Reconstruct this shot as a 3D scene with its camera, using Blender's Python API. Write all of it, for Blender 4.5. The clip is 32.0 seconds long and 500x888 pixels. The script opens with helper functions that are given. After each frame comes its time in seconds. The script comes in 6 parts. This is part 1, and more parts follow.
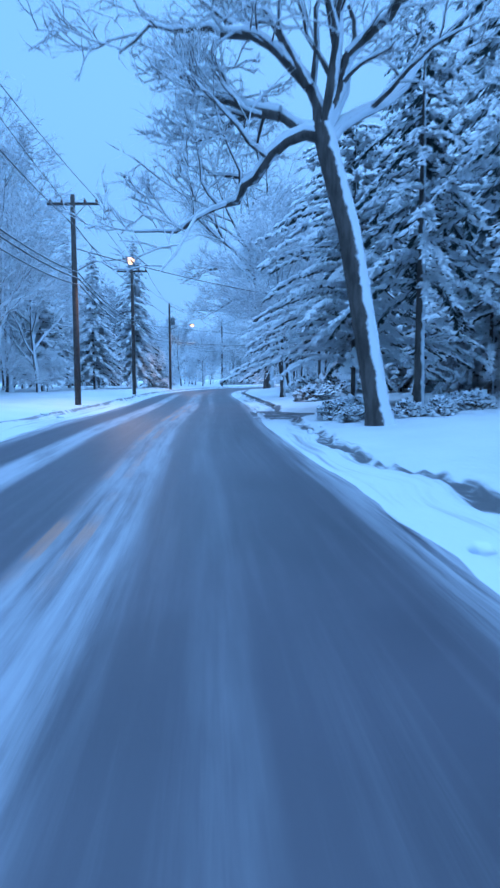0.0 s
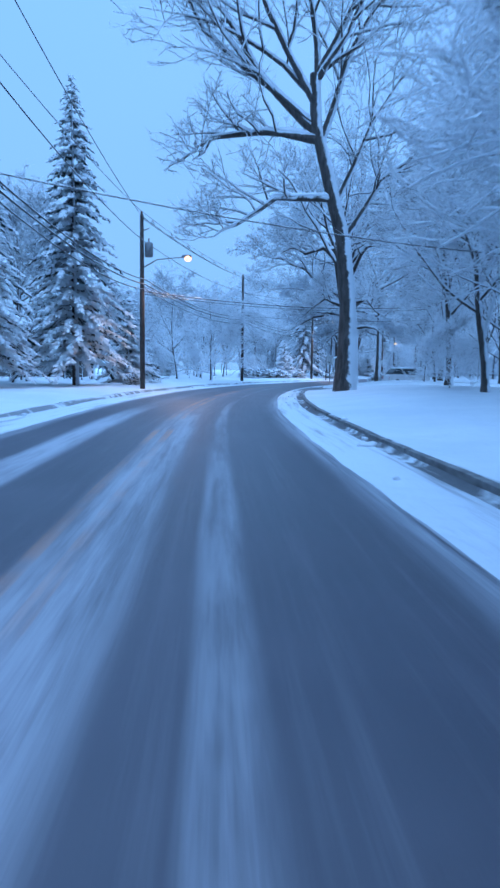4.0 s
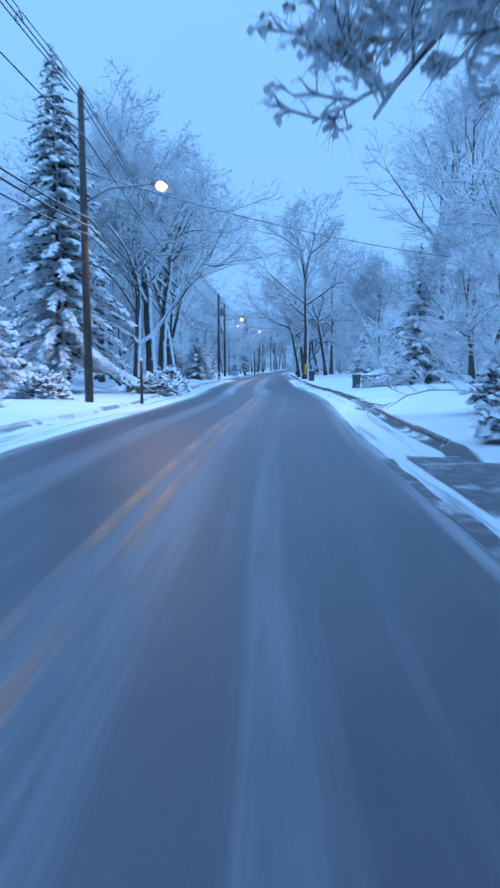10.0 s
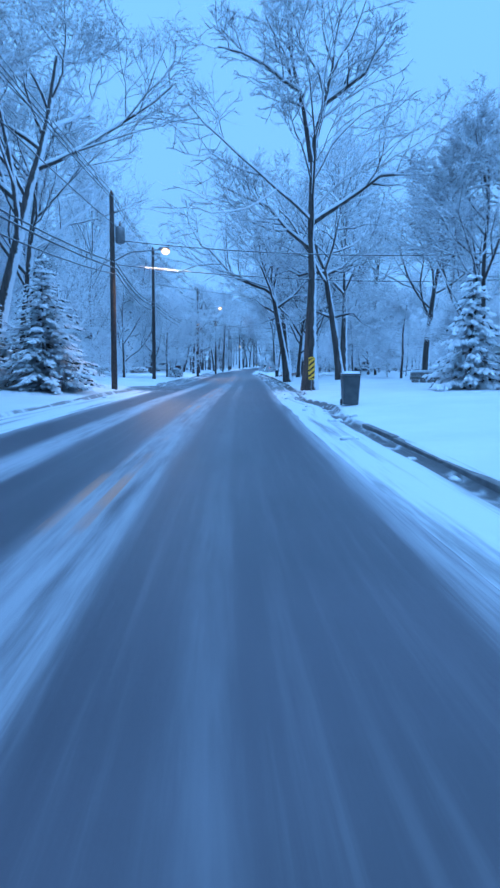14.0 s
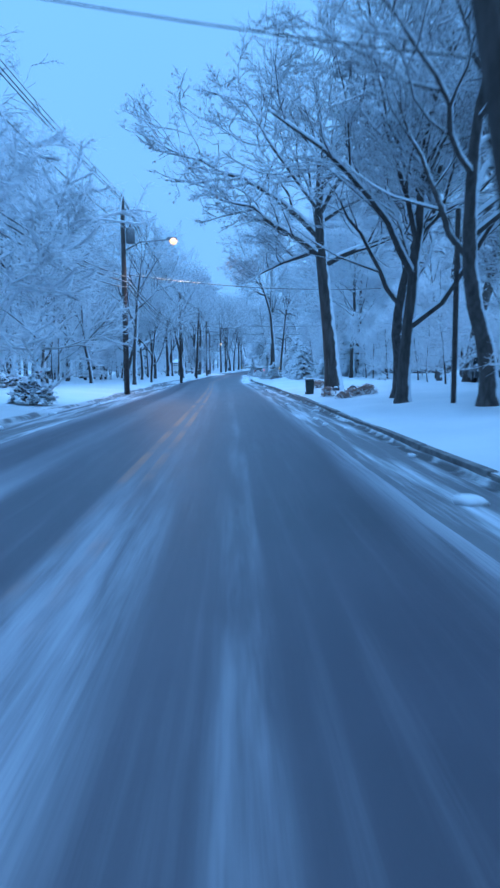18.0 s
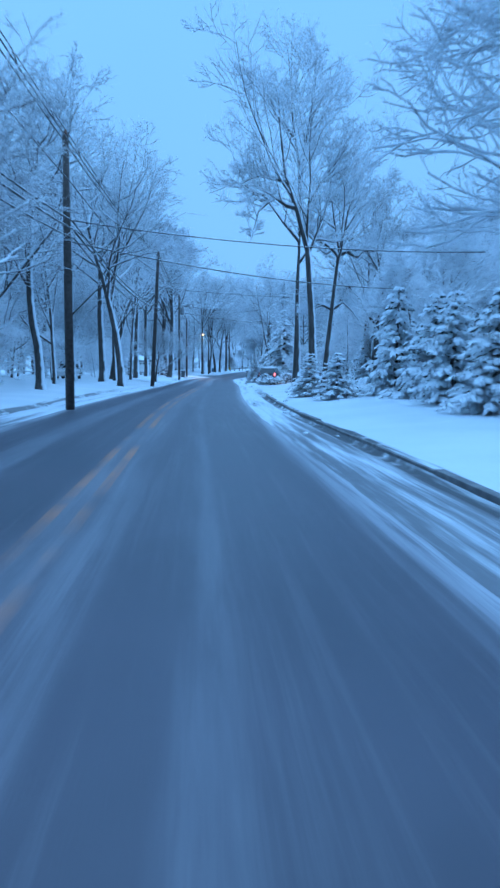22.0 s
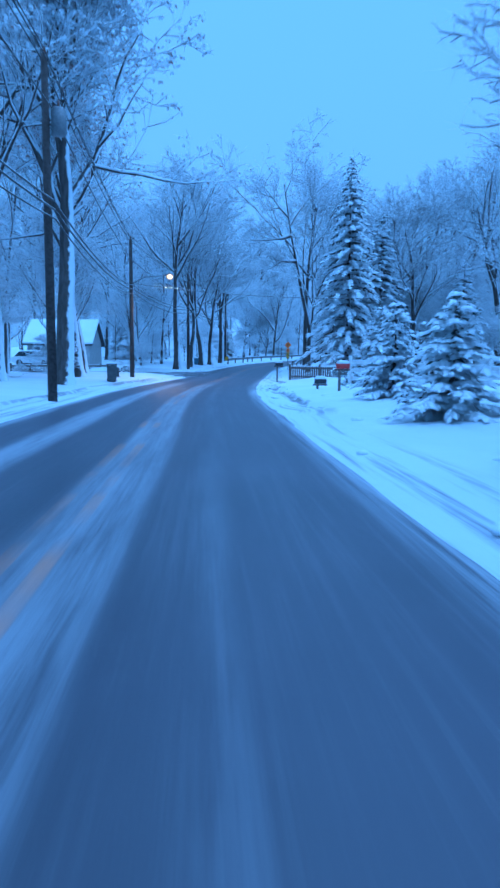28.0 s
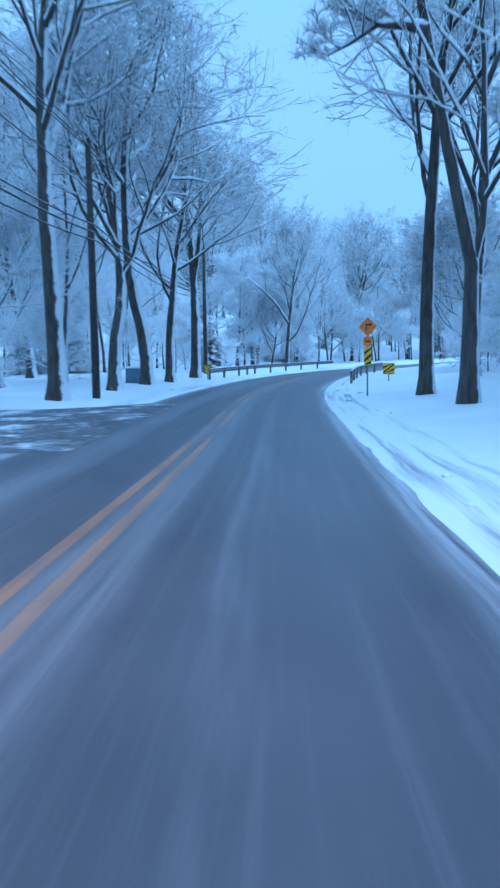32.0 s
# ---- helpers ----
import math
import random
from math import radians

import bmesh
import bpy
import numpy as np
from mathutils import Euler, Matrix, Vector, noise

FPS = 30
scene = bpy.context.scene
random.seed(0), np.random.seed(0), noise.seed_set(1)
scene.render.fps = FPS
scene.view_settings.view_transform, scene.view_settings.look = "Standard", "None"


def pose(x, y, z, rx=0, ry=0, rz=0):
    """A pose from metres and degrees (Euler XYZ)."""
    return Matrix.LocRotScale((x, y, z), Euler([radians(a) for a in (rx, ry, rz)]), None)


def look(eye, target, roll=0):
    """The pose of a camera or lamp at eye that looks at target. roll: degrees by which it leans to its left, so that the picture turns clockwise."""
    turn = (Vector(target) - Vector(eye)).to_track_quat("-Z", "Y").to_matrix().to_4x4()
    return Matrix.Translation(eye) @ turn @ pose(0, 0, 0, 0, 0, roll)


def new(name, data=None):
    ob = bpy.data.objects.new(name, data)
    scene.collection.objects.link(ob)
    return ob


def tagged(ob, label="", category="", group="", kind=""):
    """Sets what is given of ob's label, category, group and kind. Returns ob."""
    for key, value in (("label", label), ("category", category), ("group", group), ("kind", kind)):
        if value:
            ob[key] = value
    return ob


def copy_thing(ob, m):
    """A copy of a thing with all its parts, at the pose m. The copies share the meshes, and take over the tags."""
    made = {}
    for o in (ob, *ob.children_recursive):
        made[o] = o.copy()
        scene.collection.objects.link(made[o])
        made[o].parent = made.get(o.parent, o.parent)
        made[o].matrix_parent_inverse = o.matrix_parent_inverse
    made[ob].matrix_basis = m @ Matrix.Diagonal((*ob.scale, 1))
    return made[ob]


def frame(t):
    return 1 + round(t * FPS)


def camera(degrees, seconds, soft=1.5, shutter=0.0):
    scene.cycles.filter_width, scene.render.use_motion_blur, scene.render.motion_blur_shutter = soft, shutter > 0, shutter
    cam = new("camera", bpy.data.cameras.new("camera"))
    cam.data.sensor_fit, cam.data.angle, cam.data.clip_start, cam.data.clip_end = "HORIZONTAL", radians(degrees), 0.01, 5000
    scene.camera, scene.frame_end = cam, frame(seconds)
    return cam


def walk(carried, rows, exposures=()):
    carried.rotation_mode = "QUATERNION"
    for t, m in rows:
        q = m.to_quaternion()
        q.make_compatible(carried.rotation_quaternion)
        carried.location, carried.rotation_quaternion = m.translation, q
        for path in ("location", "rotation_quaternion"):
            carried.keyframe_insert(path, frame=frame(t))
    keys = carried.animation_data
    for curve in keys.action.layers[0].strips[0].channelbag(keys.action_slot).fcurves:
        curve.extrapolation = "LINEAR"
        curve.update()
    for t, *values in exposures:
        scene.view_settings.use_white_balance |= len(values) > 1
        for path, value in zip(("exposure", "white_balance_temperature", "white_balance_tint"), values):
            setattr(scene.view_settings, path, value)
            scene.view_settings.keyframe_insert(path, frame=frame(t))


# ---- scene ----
cam = camera(40.0, 32.0, 2.6, 0.4)
PATH = [
    (0, (-1.043, -5.338, 1.400), (-0.899, 4.616, 0.456), -0.25),
    (0.5, (-1.296, -0.503, 1.400), (-1.162, 9.450, 0.445), -0.34),
    (1, (-1.527, 4.238, 1.400), (-1.420, 14.194, 0.466), -0.50),
    (1.5, (-1.791, 9.110, 1.400), (-1.788, 19.067, 0.480), -0.25),
    (2, (-2.105, 14.028, 1.400), (-2.068, 23.987, 0.491), 0.15),
    (2.5, (-2.297, 19.274, 1.400), (-2.271, 29.230, 0.464), 0.41),
    (3, (-2.262, 24.446, 1.400), (-2.299, 34.393, 0.376), 0.60),
    (3.5, (-2.467, 29.997, 1.400), (-2.500, 39.939, 0.323), 0.75),
    (5.5, (-3.670, 53.447, 1.400), (-3.581, 63.388, 0.318), 0.08),
    (6, (-3.727, 59.256, 1.400), (-3.622, 69.195, 0.300), -0.08),
    (6.5, (-3.630, 64.840, 1.400), (-3.482, 74.777, 0.293), -0.15),
    (7, (-3.376, 70.393, 1.400), (-2.963, 80.322, 0.288), 0.08),
    (7.5, (-2.941, 75.881, 1.400), (-2.104, 85.785, 0.308), 0.07),
    (8, (-2.311, 81.531, 1.400), (-1.016, 91.382, 0.267), -0.01),
    (8.5, (-1.342, 87.082, 1.400), (0.409, 96.863, 0.277), 0.56),
    (9, (-0.109, 92.597, 1.400), (2.091, 102.287, 0.281), 0.24),
    (9.5, (1.339, 97.870, 1.400), (4.003, 107.442, 0.271), -0.14),
    (10, (3.029, 103.081, 1.400), (6.088, 112.539, 0.307), -0.21),
    (10.5, (4.798, 108.101, 1.400), (8.130, 117.468, 0.324), -0.00),
    (11, (6.658, 113.068, 1.400), (10.191, 122.364, 0.354), -0.08),
    (11.5, (8.538, 118.157, 1.400), (12.140, 127.423, 0.315), -0.14),
    (12, (10.554, 123.314, 1.400), (14.128, 132.587, 0.288), -0.29),
    (12.5, (12.666, 128.617, 1.400), (16.215, 137.900, 0.290), -0.24),
    (13, (14.774, 134.099, 1.400), (18.292, 143.393, 0.279), -0.15),
    (13.5, (16.702, 139.617, 1.400), (20.195, 148.918, 0.257), -0.18),
    (14, (18.498, 145.071, 1.400), (21.974, 154.379, 0.268), 0.34),
    (14.5, (20.146, 150.640, 1.400), (23.676, 159.926, 0.260), 0.26),
    (16.5, (27.847, 172.174, 1.400), (31.450, 181.442, 0.338), -0.46),
    (17, (30.005, 177.536, 1.400), (33.611, 186.797, 0.294), -0.46),
    (17.5, (32.040, 183.013, 1.400), (35.694, 192.255, 0.289), -0.16),
    (18, (34.076, 188.539, 1.400), (37.781, 197.763, 0.312), -0.40),
    (18.5, (36.103, 194.020, 1.400), (39.855, 203.225, 0.314), -0.50),
    (19, (38.116, 199.588, 1.400), (41.896, 208.780, 0.297), -0.46),
    (19.5, (40.112, 204.890, 1.400), (43.910, 214.072, 0.274), -0.37),
    (20, (42.250, 210.423, 1.400), (46.067, 219.593, 0.244), -0.17),
    (20.5, (44.283, 216.047, 1.400), (48.132, 225.205, 0.251), 0.04),
    (21, (46.348, 221.712, 1.400), (50.220, 230.864, 0.279), 0.20),
    (21.5, (48.369, 227.365, 1.400), (52.274, 236.504, 0.296), 0.39),
    (22, (50.372, 233.059, 1.400), (54.307, 242.189, 0.330), 0.59),
    (22.5, (52.295, 238.524, 1.400), (56.260, 247.645, 0.358), 0.60),
    (23, (54.126, 243.751, 1.400), (58.129, 252.856, 0.370), 0.38),
    (23.5, (55.813, 248.778, 1.400), (59.873, 257.863, 0.405), 0.34),
    (24, (57.571, 253.670, 1.400), (61.668, 262.733, 0.364), 0.22),
    (24.5, (59.312, 258.475, 1.400), (63.439, 267.521, 0.337), 0.25),
    (25, (61.158, 263.404, 1.400), (65.299, 272.439, 0.296), 0.12),
    (25.5, (63.182, 268.724, 1.400), (67.353, 277.743, 0.277), -0.15),
    (27.5, (71.798, 290.095, 1.400), (75.881, 299.150, 0.250), 0.25),
    (28, (73.693, 295.104, 1.400), (77.772, 304.155, 0.203), 0.49),
    (28.5, (75.578, 300.194, 1.400), (79.634, 309.257, 0.213), 0.62),
    (29, (77.591, 305.427, 1.400), (81.634, 314.493, 0.192), 0.52),
    (29.5, (79.672, 311.068, 1.400), (83.725, 320.126, 0.166), 0.52),
    (30, (81.825, 316.640, 1.400), (85.875, 325.705, 0.206), 0.13),
    (30.5, (84.018, 322.174, 1.400), (88.060, 331.242, 0.202), -0.49),
    (31, (86.152, 327.240, 1.400), (90.225, 336.300, 0.249), 0.02),
    (31.5, (88.624, 331.863, 1.400), (92.718, 340.921, 0.308), -0.27),
    (32, (91.247, 336.534, 1.400), (95.462, 345.544, 0.373), -0.63),
]
walk(cam, [(t, look(eye, target, roll)) for t, eye, target, roll in PATH],
     [(0, 0.14, 4560, 6), (1, 0.06, 4450, 4), (3, 0.08, 4800, 9), (6, 0.22, 4680, 9), (7, 0.10, 5000, 8), (8, 0.14, 4720, 3), (9, 0.14, 4650, 2), (10, 0.16, 4720, 6), (11, 0.10, 4900, 7), (12, 0.04, 4720, 3), (14, 0.16, 4420, 4), (17, 0.12, 4650, 3), (18, 0.10, 4450, 2),
      (19, 0.10, 4450, 2), (20, 0.14, 4850, 7), (21, 0.12, 4680, 2), (22, 0.10, 4560, 0), (25, 0.08, 3960, 2), (28, 0.0, 3960, 3), (30, -0.06, 4120, 6), (31, 0.0, 4800, 12), (32, 0.34, 4780, 0)])

# ---- world and light: an overcast blue dusk ----
world = bpy.data.worlds.new("dusk")
scene.world = world
world.use_nodes = True
wt = world.node_tree
wt.nodes.clear()
w_out = wt.nodes.new("ShaderNodeOutputWorld")
w_bg = wt.nodes.new("ShaderNodeBackground")
w_tc = wt.nodes.new("ShaderNodeTexCoord")
w_sep = wt.nodes.new("ShaderNodeSeparateXYZ")
w_ramp = wt.nodes.new("ShaderNodeValToRGB")
w_noise = wt.nodes.new("ShaderNodeTexNoise")
w_mix = wt.nodes.new("ShaderNodeMix")
w_mix.data_type = "RGBA"
w_mix.blend_type = "MULTIPLY"
w_noise.inputs["Scale"].default_value = 1.6
w_noise.inputs["Detail"].default_value = 3
w_r2 = wt.nodes.new("ShaderNodeValToRGB")
w_r2.color_ramp.elements[0].color = (0.9, 0.93, 0.97, 1)
w_r2.color_ramp.elements[1].color = (1.05, 1.03, 1.0, 1)
e = w_ramp.color_ramp.elements
e[0].position, e[0].color = 0.0, (0.35, 0.52, 0.71, 1)
e[1].position, e[1].color = 1.0, (1.05, 1.50, 2.05, 1)
e2 = e.new(0.5)
e2.color = (0.36, 0.56, 0.80, 1)
e3 = e.new(0.62)
e3.color = (0.66, 1.02, 1.48, 1)
wt.links.new(w_tc.outputs["Generated"], w_sep.inputs[0])
wt.links.new(w_sep.outputs["Z"], w_ramp.inputs[0])
wt.links.new(w_tc.outputs["Generated"], w_noise.inputs["Vector"])
wt.links.new(w_noise.outputs[0], w_r2.inputs[0])
w_mix.inputs[0].default_value = 1.0
wt.links.new(w_ramp.outputs[0], w_mix.inputs[6])
wt.links.new(w_r2.outputs[0], w_mix.inputs[7])
wt.links.new(w_mix.outputs[2], w_bg.inputs["Color"])
wt.links.new(w_bg.outputs[0], w_out.inputs["Surface"])
w_bg.inputs["Strength"].default_value = 1.0

sun = new("sun", bpy.data.lights.new("sun", "SUN"))
sun.data.energy, sun.data.angle, sun.data.color = 0.5, radians(60), (0.75, 0.88, 1.0)
sun.matrix_world = pose(0, 0, 60, 30, 0, 40)

# ---- materials ----


class Nodes:
    """Small helper round one node material."""

    def __init__(self, name, rough=0.8, metal=0.0):
        self.mat = bpy.data.materials.new(name)
        self.mat.use_nodes = True
        self.t = self.mat.node_tree
        self.b = self.t.nodes["Principled BSDF"]
        self.b.inputs["Roughness"].default_value = rough
        self.b.inputs["Metallic"].default_value = metal

    def add(self, kind, **props):
        n = self.t.nodes.new(kind)
        for k, v in props.items():
            n.inputs[k.replace("_", " ")].default_value = v
        return n

    def link(self, a, b):
        self.t.links.new(a, b)

    def coords(self, which="Object"):
        return self.add("ShaderNodeTexCoord").outputs[which]

    def noise(self, scale, detail=4.0, vec=None, rough=0.55):
        n = self.add("ShaderNodeTexNoise", Scale=scale, Detail=detail, Roughness=rough)
        self.link(vec or self.coords(), n.inputs["Vector"])
        return n.outputs[0]

    def ramp(self, fac, stops):
        n = self.add("ShaderNodeValToRGB")
        el = n.color_ramp.elements
        while len(el) < len(stops):
            el.new(0.5)
        for q, (p, c) in zip(el, stops):
            q.position, q.color = p, (*c, 1)
        self.link(fac, n.inputs[0])
        return n.outputs[0]

    def mix(self, fac, a, b, blend="MIX"):
        n = self.add("ShaderNodeMix")
        n.data_type, n.blend_type = "RGBA", blend
        for sock, v in ((n.inputs[0], fac), (n.inputs[6], a), (n.inputs[7], b)):
            if isinstance(v, tuple):
                sock.default_value = (*v, 1)
            elif isinstance(v, (int, float)):
                sock.default_value = v
            else:
                self.link(v, sock)
        return n.outputs[2]

    def math(self, op, a, b=0.0, clamp=False):
        n = self.add("ShaderNodeMath")
        n.operation, n.use_clamp = op, clamp
        for sock, v in ((n.inputs[0], a), (n.inputs[1], b)):
            if isinstance(v, (int, float)):
                sock.default_value = v
            else:
                self.link(v, sock)
        return n.outputs[0]

    def step(self, v, lo, hi):
        n = self.add("ShaderNodeMapRange")
        n.interpolation_type = "SMOOTHSTEP"
        n.inputs[1].default_value, n.inputs[2].default_value = lo, hi
        self.link(v, n.inputs[0])
        return n.outputs[0]

    def bump(self, h, strength=0.3, dist=0.02):
        n = self.add("ShaderNodeBump", Strength=strength, Distance=dist)
        self.link(h, n.inputs["Height"])
        self.link(n.outputs[0], self.b.inputs["Normal"])

    def colour(self, c):
        if isinstance(c, tuple):
            self.b.inputs["Base Color"].default_value = (*c, 1)
        else:
            self.link(c, self.b.inputs["Base Color"])

    def facing(self, x, y, z):
        """How far the surface's normal points along a direction."""
        g = self.add("ShaderNodeNewGeometry")
        d = self.add("ShaderNodeVectorMath")
        d.operation = "DOT_PRODUCT"
        d.inputs[1].default_value = (x, y, z)
        self.link(g.outputs["Normal"], d.inputs[0])
        return d.outputs["Value"]


SNOW = (0.80, 0.83, 0.86)


def m_snow():
    n = Nodes("snow", 0.75)
    pos = n.add("ShaderNodeNewGeometry").outputs["Position"]
    a, b = n.noise(0.6, 4, pos), n.noise(9.0, 5, pos)
    n.colour(n.mix(n.step(a, 0.35, 0.75), (0.74, 0.78, 0.83), SNOW))
    n.bump(n.math("ADD", n.math("MULTIPLY", a, 1.5), n.math("MULTIPLY", b, 0.35)), 0.55, 0.10)
    return n.mat


PLOUGHED = (262.0, 326.0)
KERB_END = 352.0


def m_ground():
    """Snow on the lawns; slush, wet stone and dirt along the road's edge, by the distance from the lane line in the UV map."""
    n = Nodes("ground_snow", 0.7)
    uv = n.add("ShaderNodeUVMap")
    uv.uv_map = "plan"
    sep = n.add("ShaderNodeSeparateXYZ")
    n.link(uv.outputs[0], sep.inputs[0])
    d = sep.outputs[0]
    pos = n.add("ShaderNodeNewGeometry").outputs["Position"]
    big, mid, fine = n.noise(0.35, 4, pos), n.noise(2.2, 5, pos), n.noise(14.0, 4, pos)
    snow = n.mix(n.step(big, 0.3, 0.75), (0.63, 0.67, 0.71), (0.71, 0.74, 0.77))
    # slush beside the asphalt
    stretch = n.add("ShaderNodeMapping")
    stretch.inputs["Scale"].default_value = (3.4, 0.11, 1)
    n.link(uv.outputs[0], stretch.inputs["Vector"])
    streak = n.noise(1.0, 6, stretch.outputs[0], 0.65)
    wob = n.math("ADD", d, n.math("MULTIPLY", n.math("SUBTRACT", streak, 0.5), 0.9))
    slush_r = n.math("MULTIPLY", n.step(wob, 1.2, 1.7), n.step(wob, 3.2, 2.7))
    slush_l = n.math("MULTIPLY", n.step(wob, -4.2, -4.5), n.step(wob, -6.0, -5.5))
    slush = n.math("ADD", slush_r, slush_l, True)
    # the shoulder was ploughed down to wet slush along the middle straight
    s_ = sep.outputs[1]
    bare = n.math("MULTIPLY", n.step(s_, PLOUGHED[0] - 12, PLOUGHED[0]), n.step(s_, PLOUGHED[1] + 10, PLOUGHED[1]))
    old = n.math("SUBTRACT", streak, n.math("MULTIPLY", bare, 0.17))
    dirty = n.mix(n.step(old, 0.27, 0.52), (0.14, 0.145, 0.16), (0.66, 0.70, 0.76))
    c = n.mix(n.math("MULTIPLY", slush, n.math("ADD", 0.85, n.math("MULTIPLY", bare, 0.12))), snow, dirty)
    # wet gutter and kerb line
    gut_r = n.math("MULTIPLY", n.step(wob, 2.72, 2.86), n.step(wob, 3.22, 3.06))
    gut_l = n.math("MULTIPLY", n.step(wob, -5.62, -5.7), n.step(wob, -5.92, -5.82))
    gut = n.math("MULTIPLY", n.math("ADD", gut_r, n.math("MULTIPLY", gut_l, 0.8), True), n.step(n.math("ADD", n.math("MULTIPLY", big, 0.55), n.math("MULTIPLY", mid, 0.45)), 0.40, 0.50))
    again_ = n.math("MULTIPLY", n.step(s_, 394, 402), n.step(s_, 430, 424))
    gut = n.math("MULTIPLY", gut, n.math("ADD", n.step(s_, KERB_END + 8, KERB_END - 4), n.math("MULTIPLY", again_, 0.8), True))
    c = n.mix(n.math("MULTIPLY", gut, 0.92), c, (0.045, 0.045, 0.05))
    # grass tips and twigs that show through
    tip = n.math("MULTIPLY", n.step(fine, 0.66, 0.74), n.step(mid, 0.55, 0.7))
    c = n.mix(n.math("MULTIPLY", tip, 0.35), c, (0.20, 0.18, 0.14))
    n.colour(c)
    n.bump(n.math("ADD", n.math("MULTIPLY", mid, 1.0), n.math("MULTIPLY", fine, 0.25)), 0.6, 0.10)
    return n.mat


def m_road():
    """Wet asphalt with packed snow left between the wheel tracks, and worn double yellow lines; u is metres across, v metres along."""
    n = Nodes("wet_asphalt", 0.5)
    uv = n.add("ShaderNodeUVMap")
    uv.uv_map = "plan"
    sep = n.add("ShaderNodeSeparateXYZ")
    n.link(uv.outputs[0], sep.inputs[0])
    d, s = sep.outputs[0], sep.outputs[1]
    mp = n.add("ShaderNodeMapping")
    mp.inputs["Scale"].default_value = (2.2, 0.06, 1)
    n.link(uv.outputs[0], mp.inputs["Vector"])
    long = n.noise(1.0, 5, mp.outputs[0], 0.6)
    mp2 = n.add("ShaderNodeMapping")
    mp2.inputs["Scale"].default_value = (7.0, 0.16, 1)
    n.link(uv.outputs[0], mp2.inputs["Vector"])
    fine_long = n.noise(1.0, 6, mp2.outputs[0], 0.7)
    grain = n.noise(60.0, 3, uv.outputs[0])
    patch = n.noise(0.5, 4, uv.outputs[0])
    wob = n.math("ADD", d, n.math("MULTIPLY", n.math("SUBTRACT", long, 0.5), 0.34))

    def band(at, half, soft):
        return n.step(n.math("ABSOLUTE", n.math("SUBTRACT", wob, at)), half + soft, half)

    asphalt = n.mix(n.step(patch, 0.3, 0.7), (0.044, 0.042, 0.056), (0.070, 0.066, 0.084))
    asphalt = n.mix(n.math("MULTIPLY", grain, 0.35), asphalt, (0.10, 0.098, 0.12))
    asphalt = n.mix(n.math("MULTIPLY", n.step(fine_long, 0.46, 0.72), 0.28), asphalt, (0.19, 0.185, 0.21))
    mp3 = n.add("ShaderNodeMapping")
    mp3.inputs["Scale"].default_value = (3.0, 0.3, 1)
    n.link(uv.outputs[0], mp3.inputs["Vector"])
    ragged = n.noise(1.0, 6, mp3.outputs[0], 0.7)

    soft_long = n.math("ADD", n.math("MULTIPLY", fine_long, 0.45), n.math("MULTIPLY", ragged, 0.55))

    def stretch(a0, a1, soft=8.0):
        return n.math("MULTIPLY", n.step(s, a0 - soft, a0), n.step(s, a1 + soft, a1))

    deep = n.math("ADD", n.math("ADD", stretch(-50, 124), stretch(216, 268)), n.math("MULTIPLY", stretch(376, 416), 0.7), True)
    heavy = n.math("ADD", stretch(92, 164), n.math("MULTIPLY", stretch(250, 278), 0.8), True)
    tracks = n.math("MULTIPLY", band(0.02, 0.07, 0.14), n.step(n.math("ADD", n.math("MULTIPLY", long, 0.5), n.math("MULTIPLY", ragged, 0.5)), 0.40, 0.60))
    tracks = n.math("MULTIPLY", tracks, n.math("ADD", 0.34, n.math("MULTIPLY", heavy, 0.66)))
    centre = n.math("MULTIPLY", n.math("MULTIPLY", band(-1.05, 0.24, 0.30), n.step(soft_long, 0.30, 0.62)), n.math("ADD", 0.30, n.math("MULTIPLY", deep, 0.70)))
    other = n.math("MULTIPLY", n.math("MULTIPLY", band(-2.95, 0.16, 0.32), n.step(soft_long, 0.27, 0.56)), n.math("ADD", 0.22, n.math("MULTIPLY", deep, 0.78)))
    rim_r = n.math("MULTIPLY", n.step(wob, 1.35, 1.95), n.step(fine_long, 0.3, 0.6))
    rim_l = n.math("MULTIPLY", n.step(wob, -4.1, -4.6), n.step(fine_long, 0.3, 0.6))
    left = n.math("MULTIPLY", n.math("ADD", n.math("MULTIPLY", tracks, 0.42), n.math("MULTIPLY", centre, 0.60)), 1.0, True)
    left = n.math("ADD", left, n.math("MULTIPLY", other, 0.7), True)
    left = n.math("ADD", left, n.math("MULTIPLY", n.math("ADD", rim_r, rim_l), 0.8), True)
    c = n.mix(left, asphalt, (0.50, 0.52, 0.57))
    # double yellow line, worn and partly under snow
    y1 = n.step(n.math("ABSOLUTE", n.math("ADD", d, 1.42)), 0.075, 0.055)
    y2 = n.step(n.math("ABSOLUTE", n.math("ADD", d, 1.12)), 0.075, 0.055)
    yel = n.math("MULTIPLY", n.math("ADD", y1, y2, True), n.step(n.math("SUBTRACT", n.noise(0.35, 5, uv.outputs[0]), n.math("MULTIPLY", deep, 0.10)), 0.33, 0.60))
    c = n.mix(n.math("MULTIPLY", n.math("MULTIPLY", yel, n.step(fine_long, 0.2, 0.6)), 0.66), c, (0.45, 0.19, 0.06))
    n.colour(c)
    wet = n.add("ShaderNodeMapRange")
    wet.inputs[3].default_value, wet.inputs[4].default_value = 0.34, 0.62
    n.link(n.math("ADD", left, n.math("MULTIPLY", patch, 0.4), True), wet.inputs[0])
    n.link(wet.outputs[0], n.b.inputs["Roughness"])
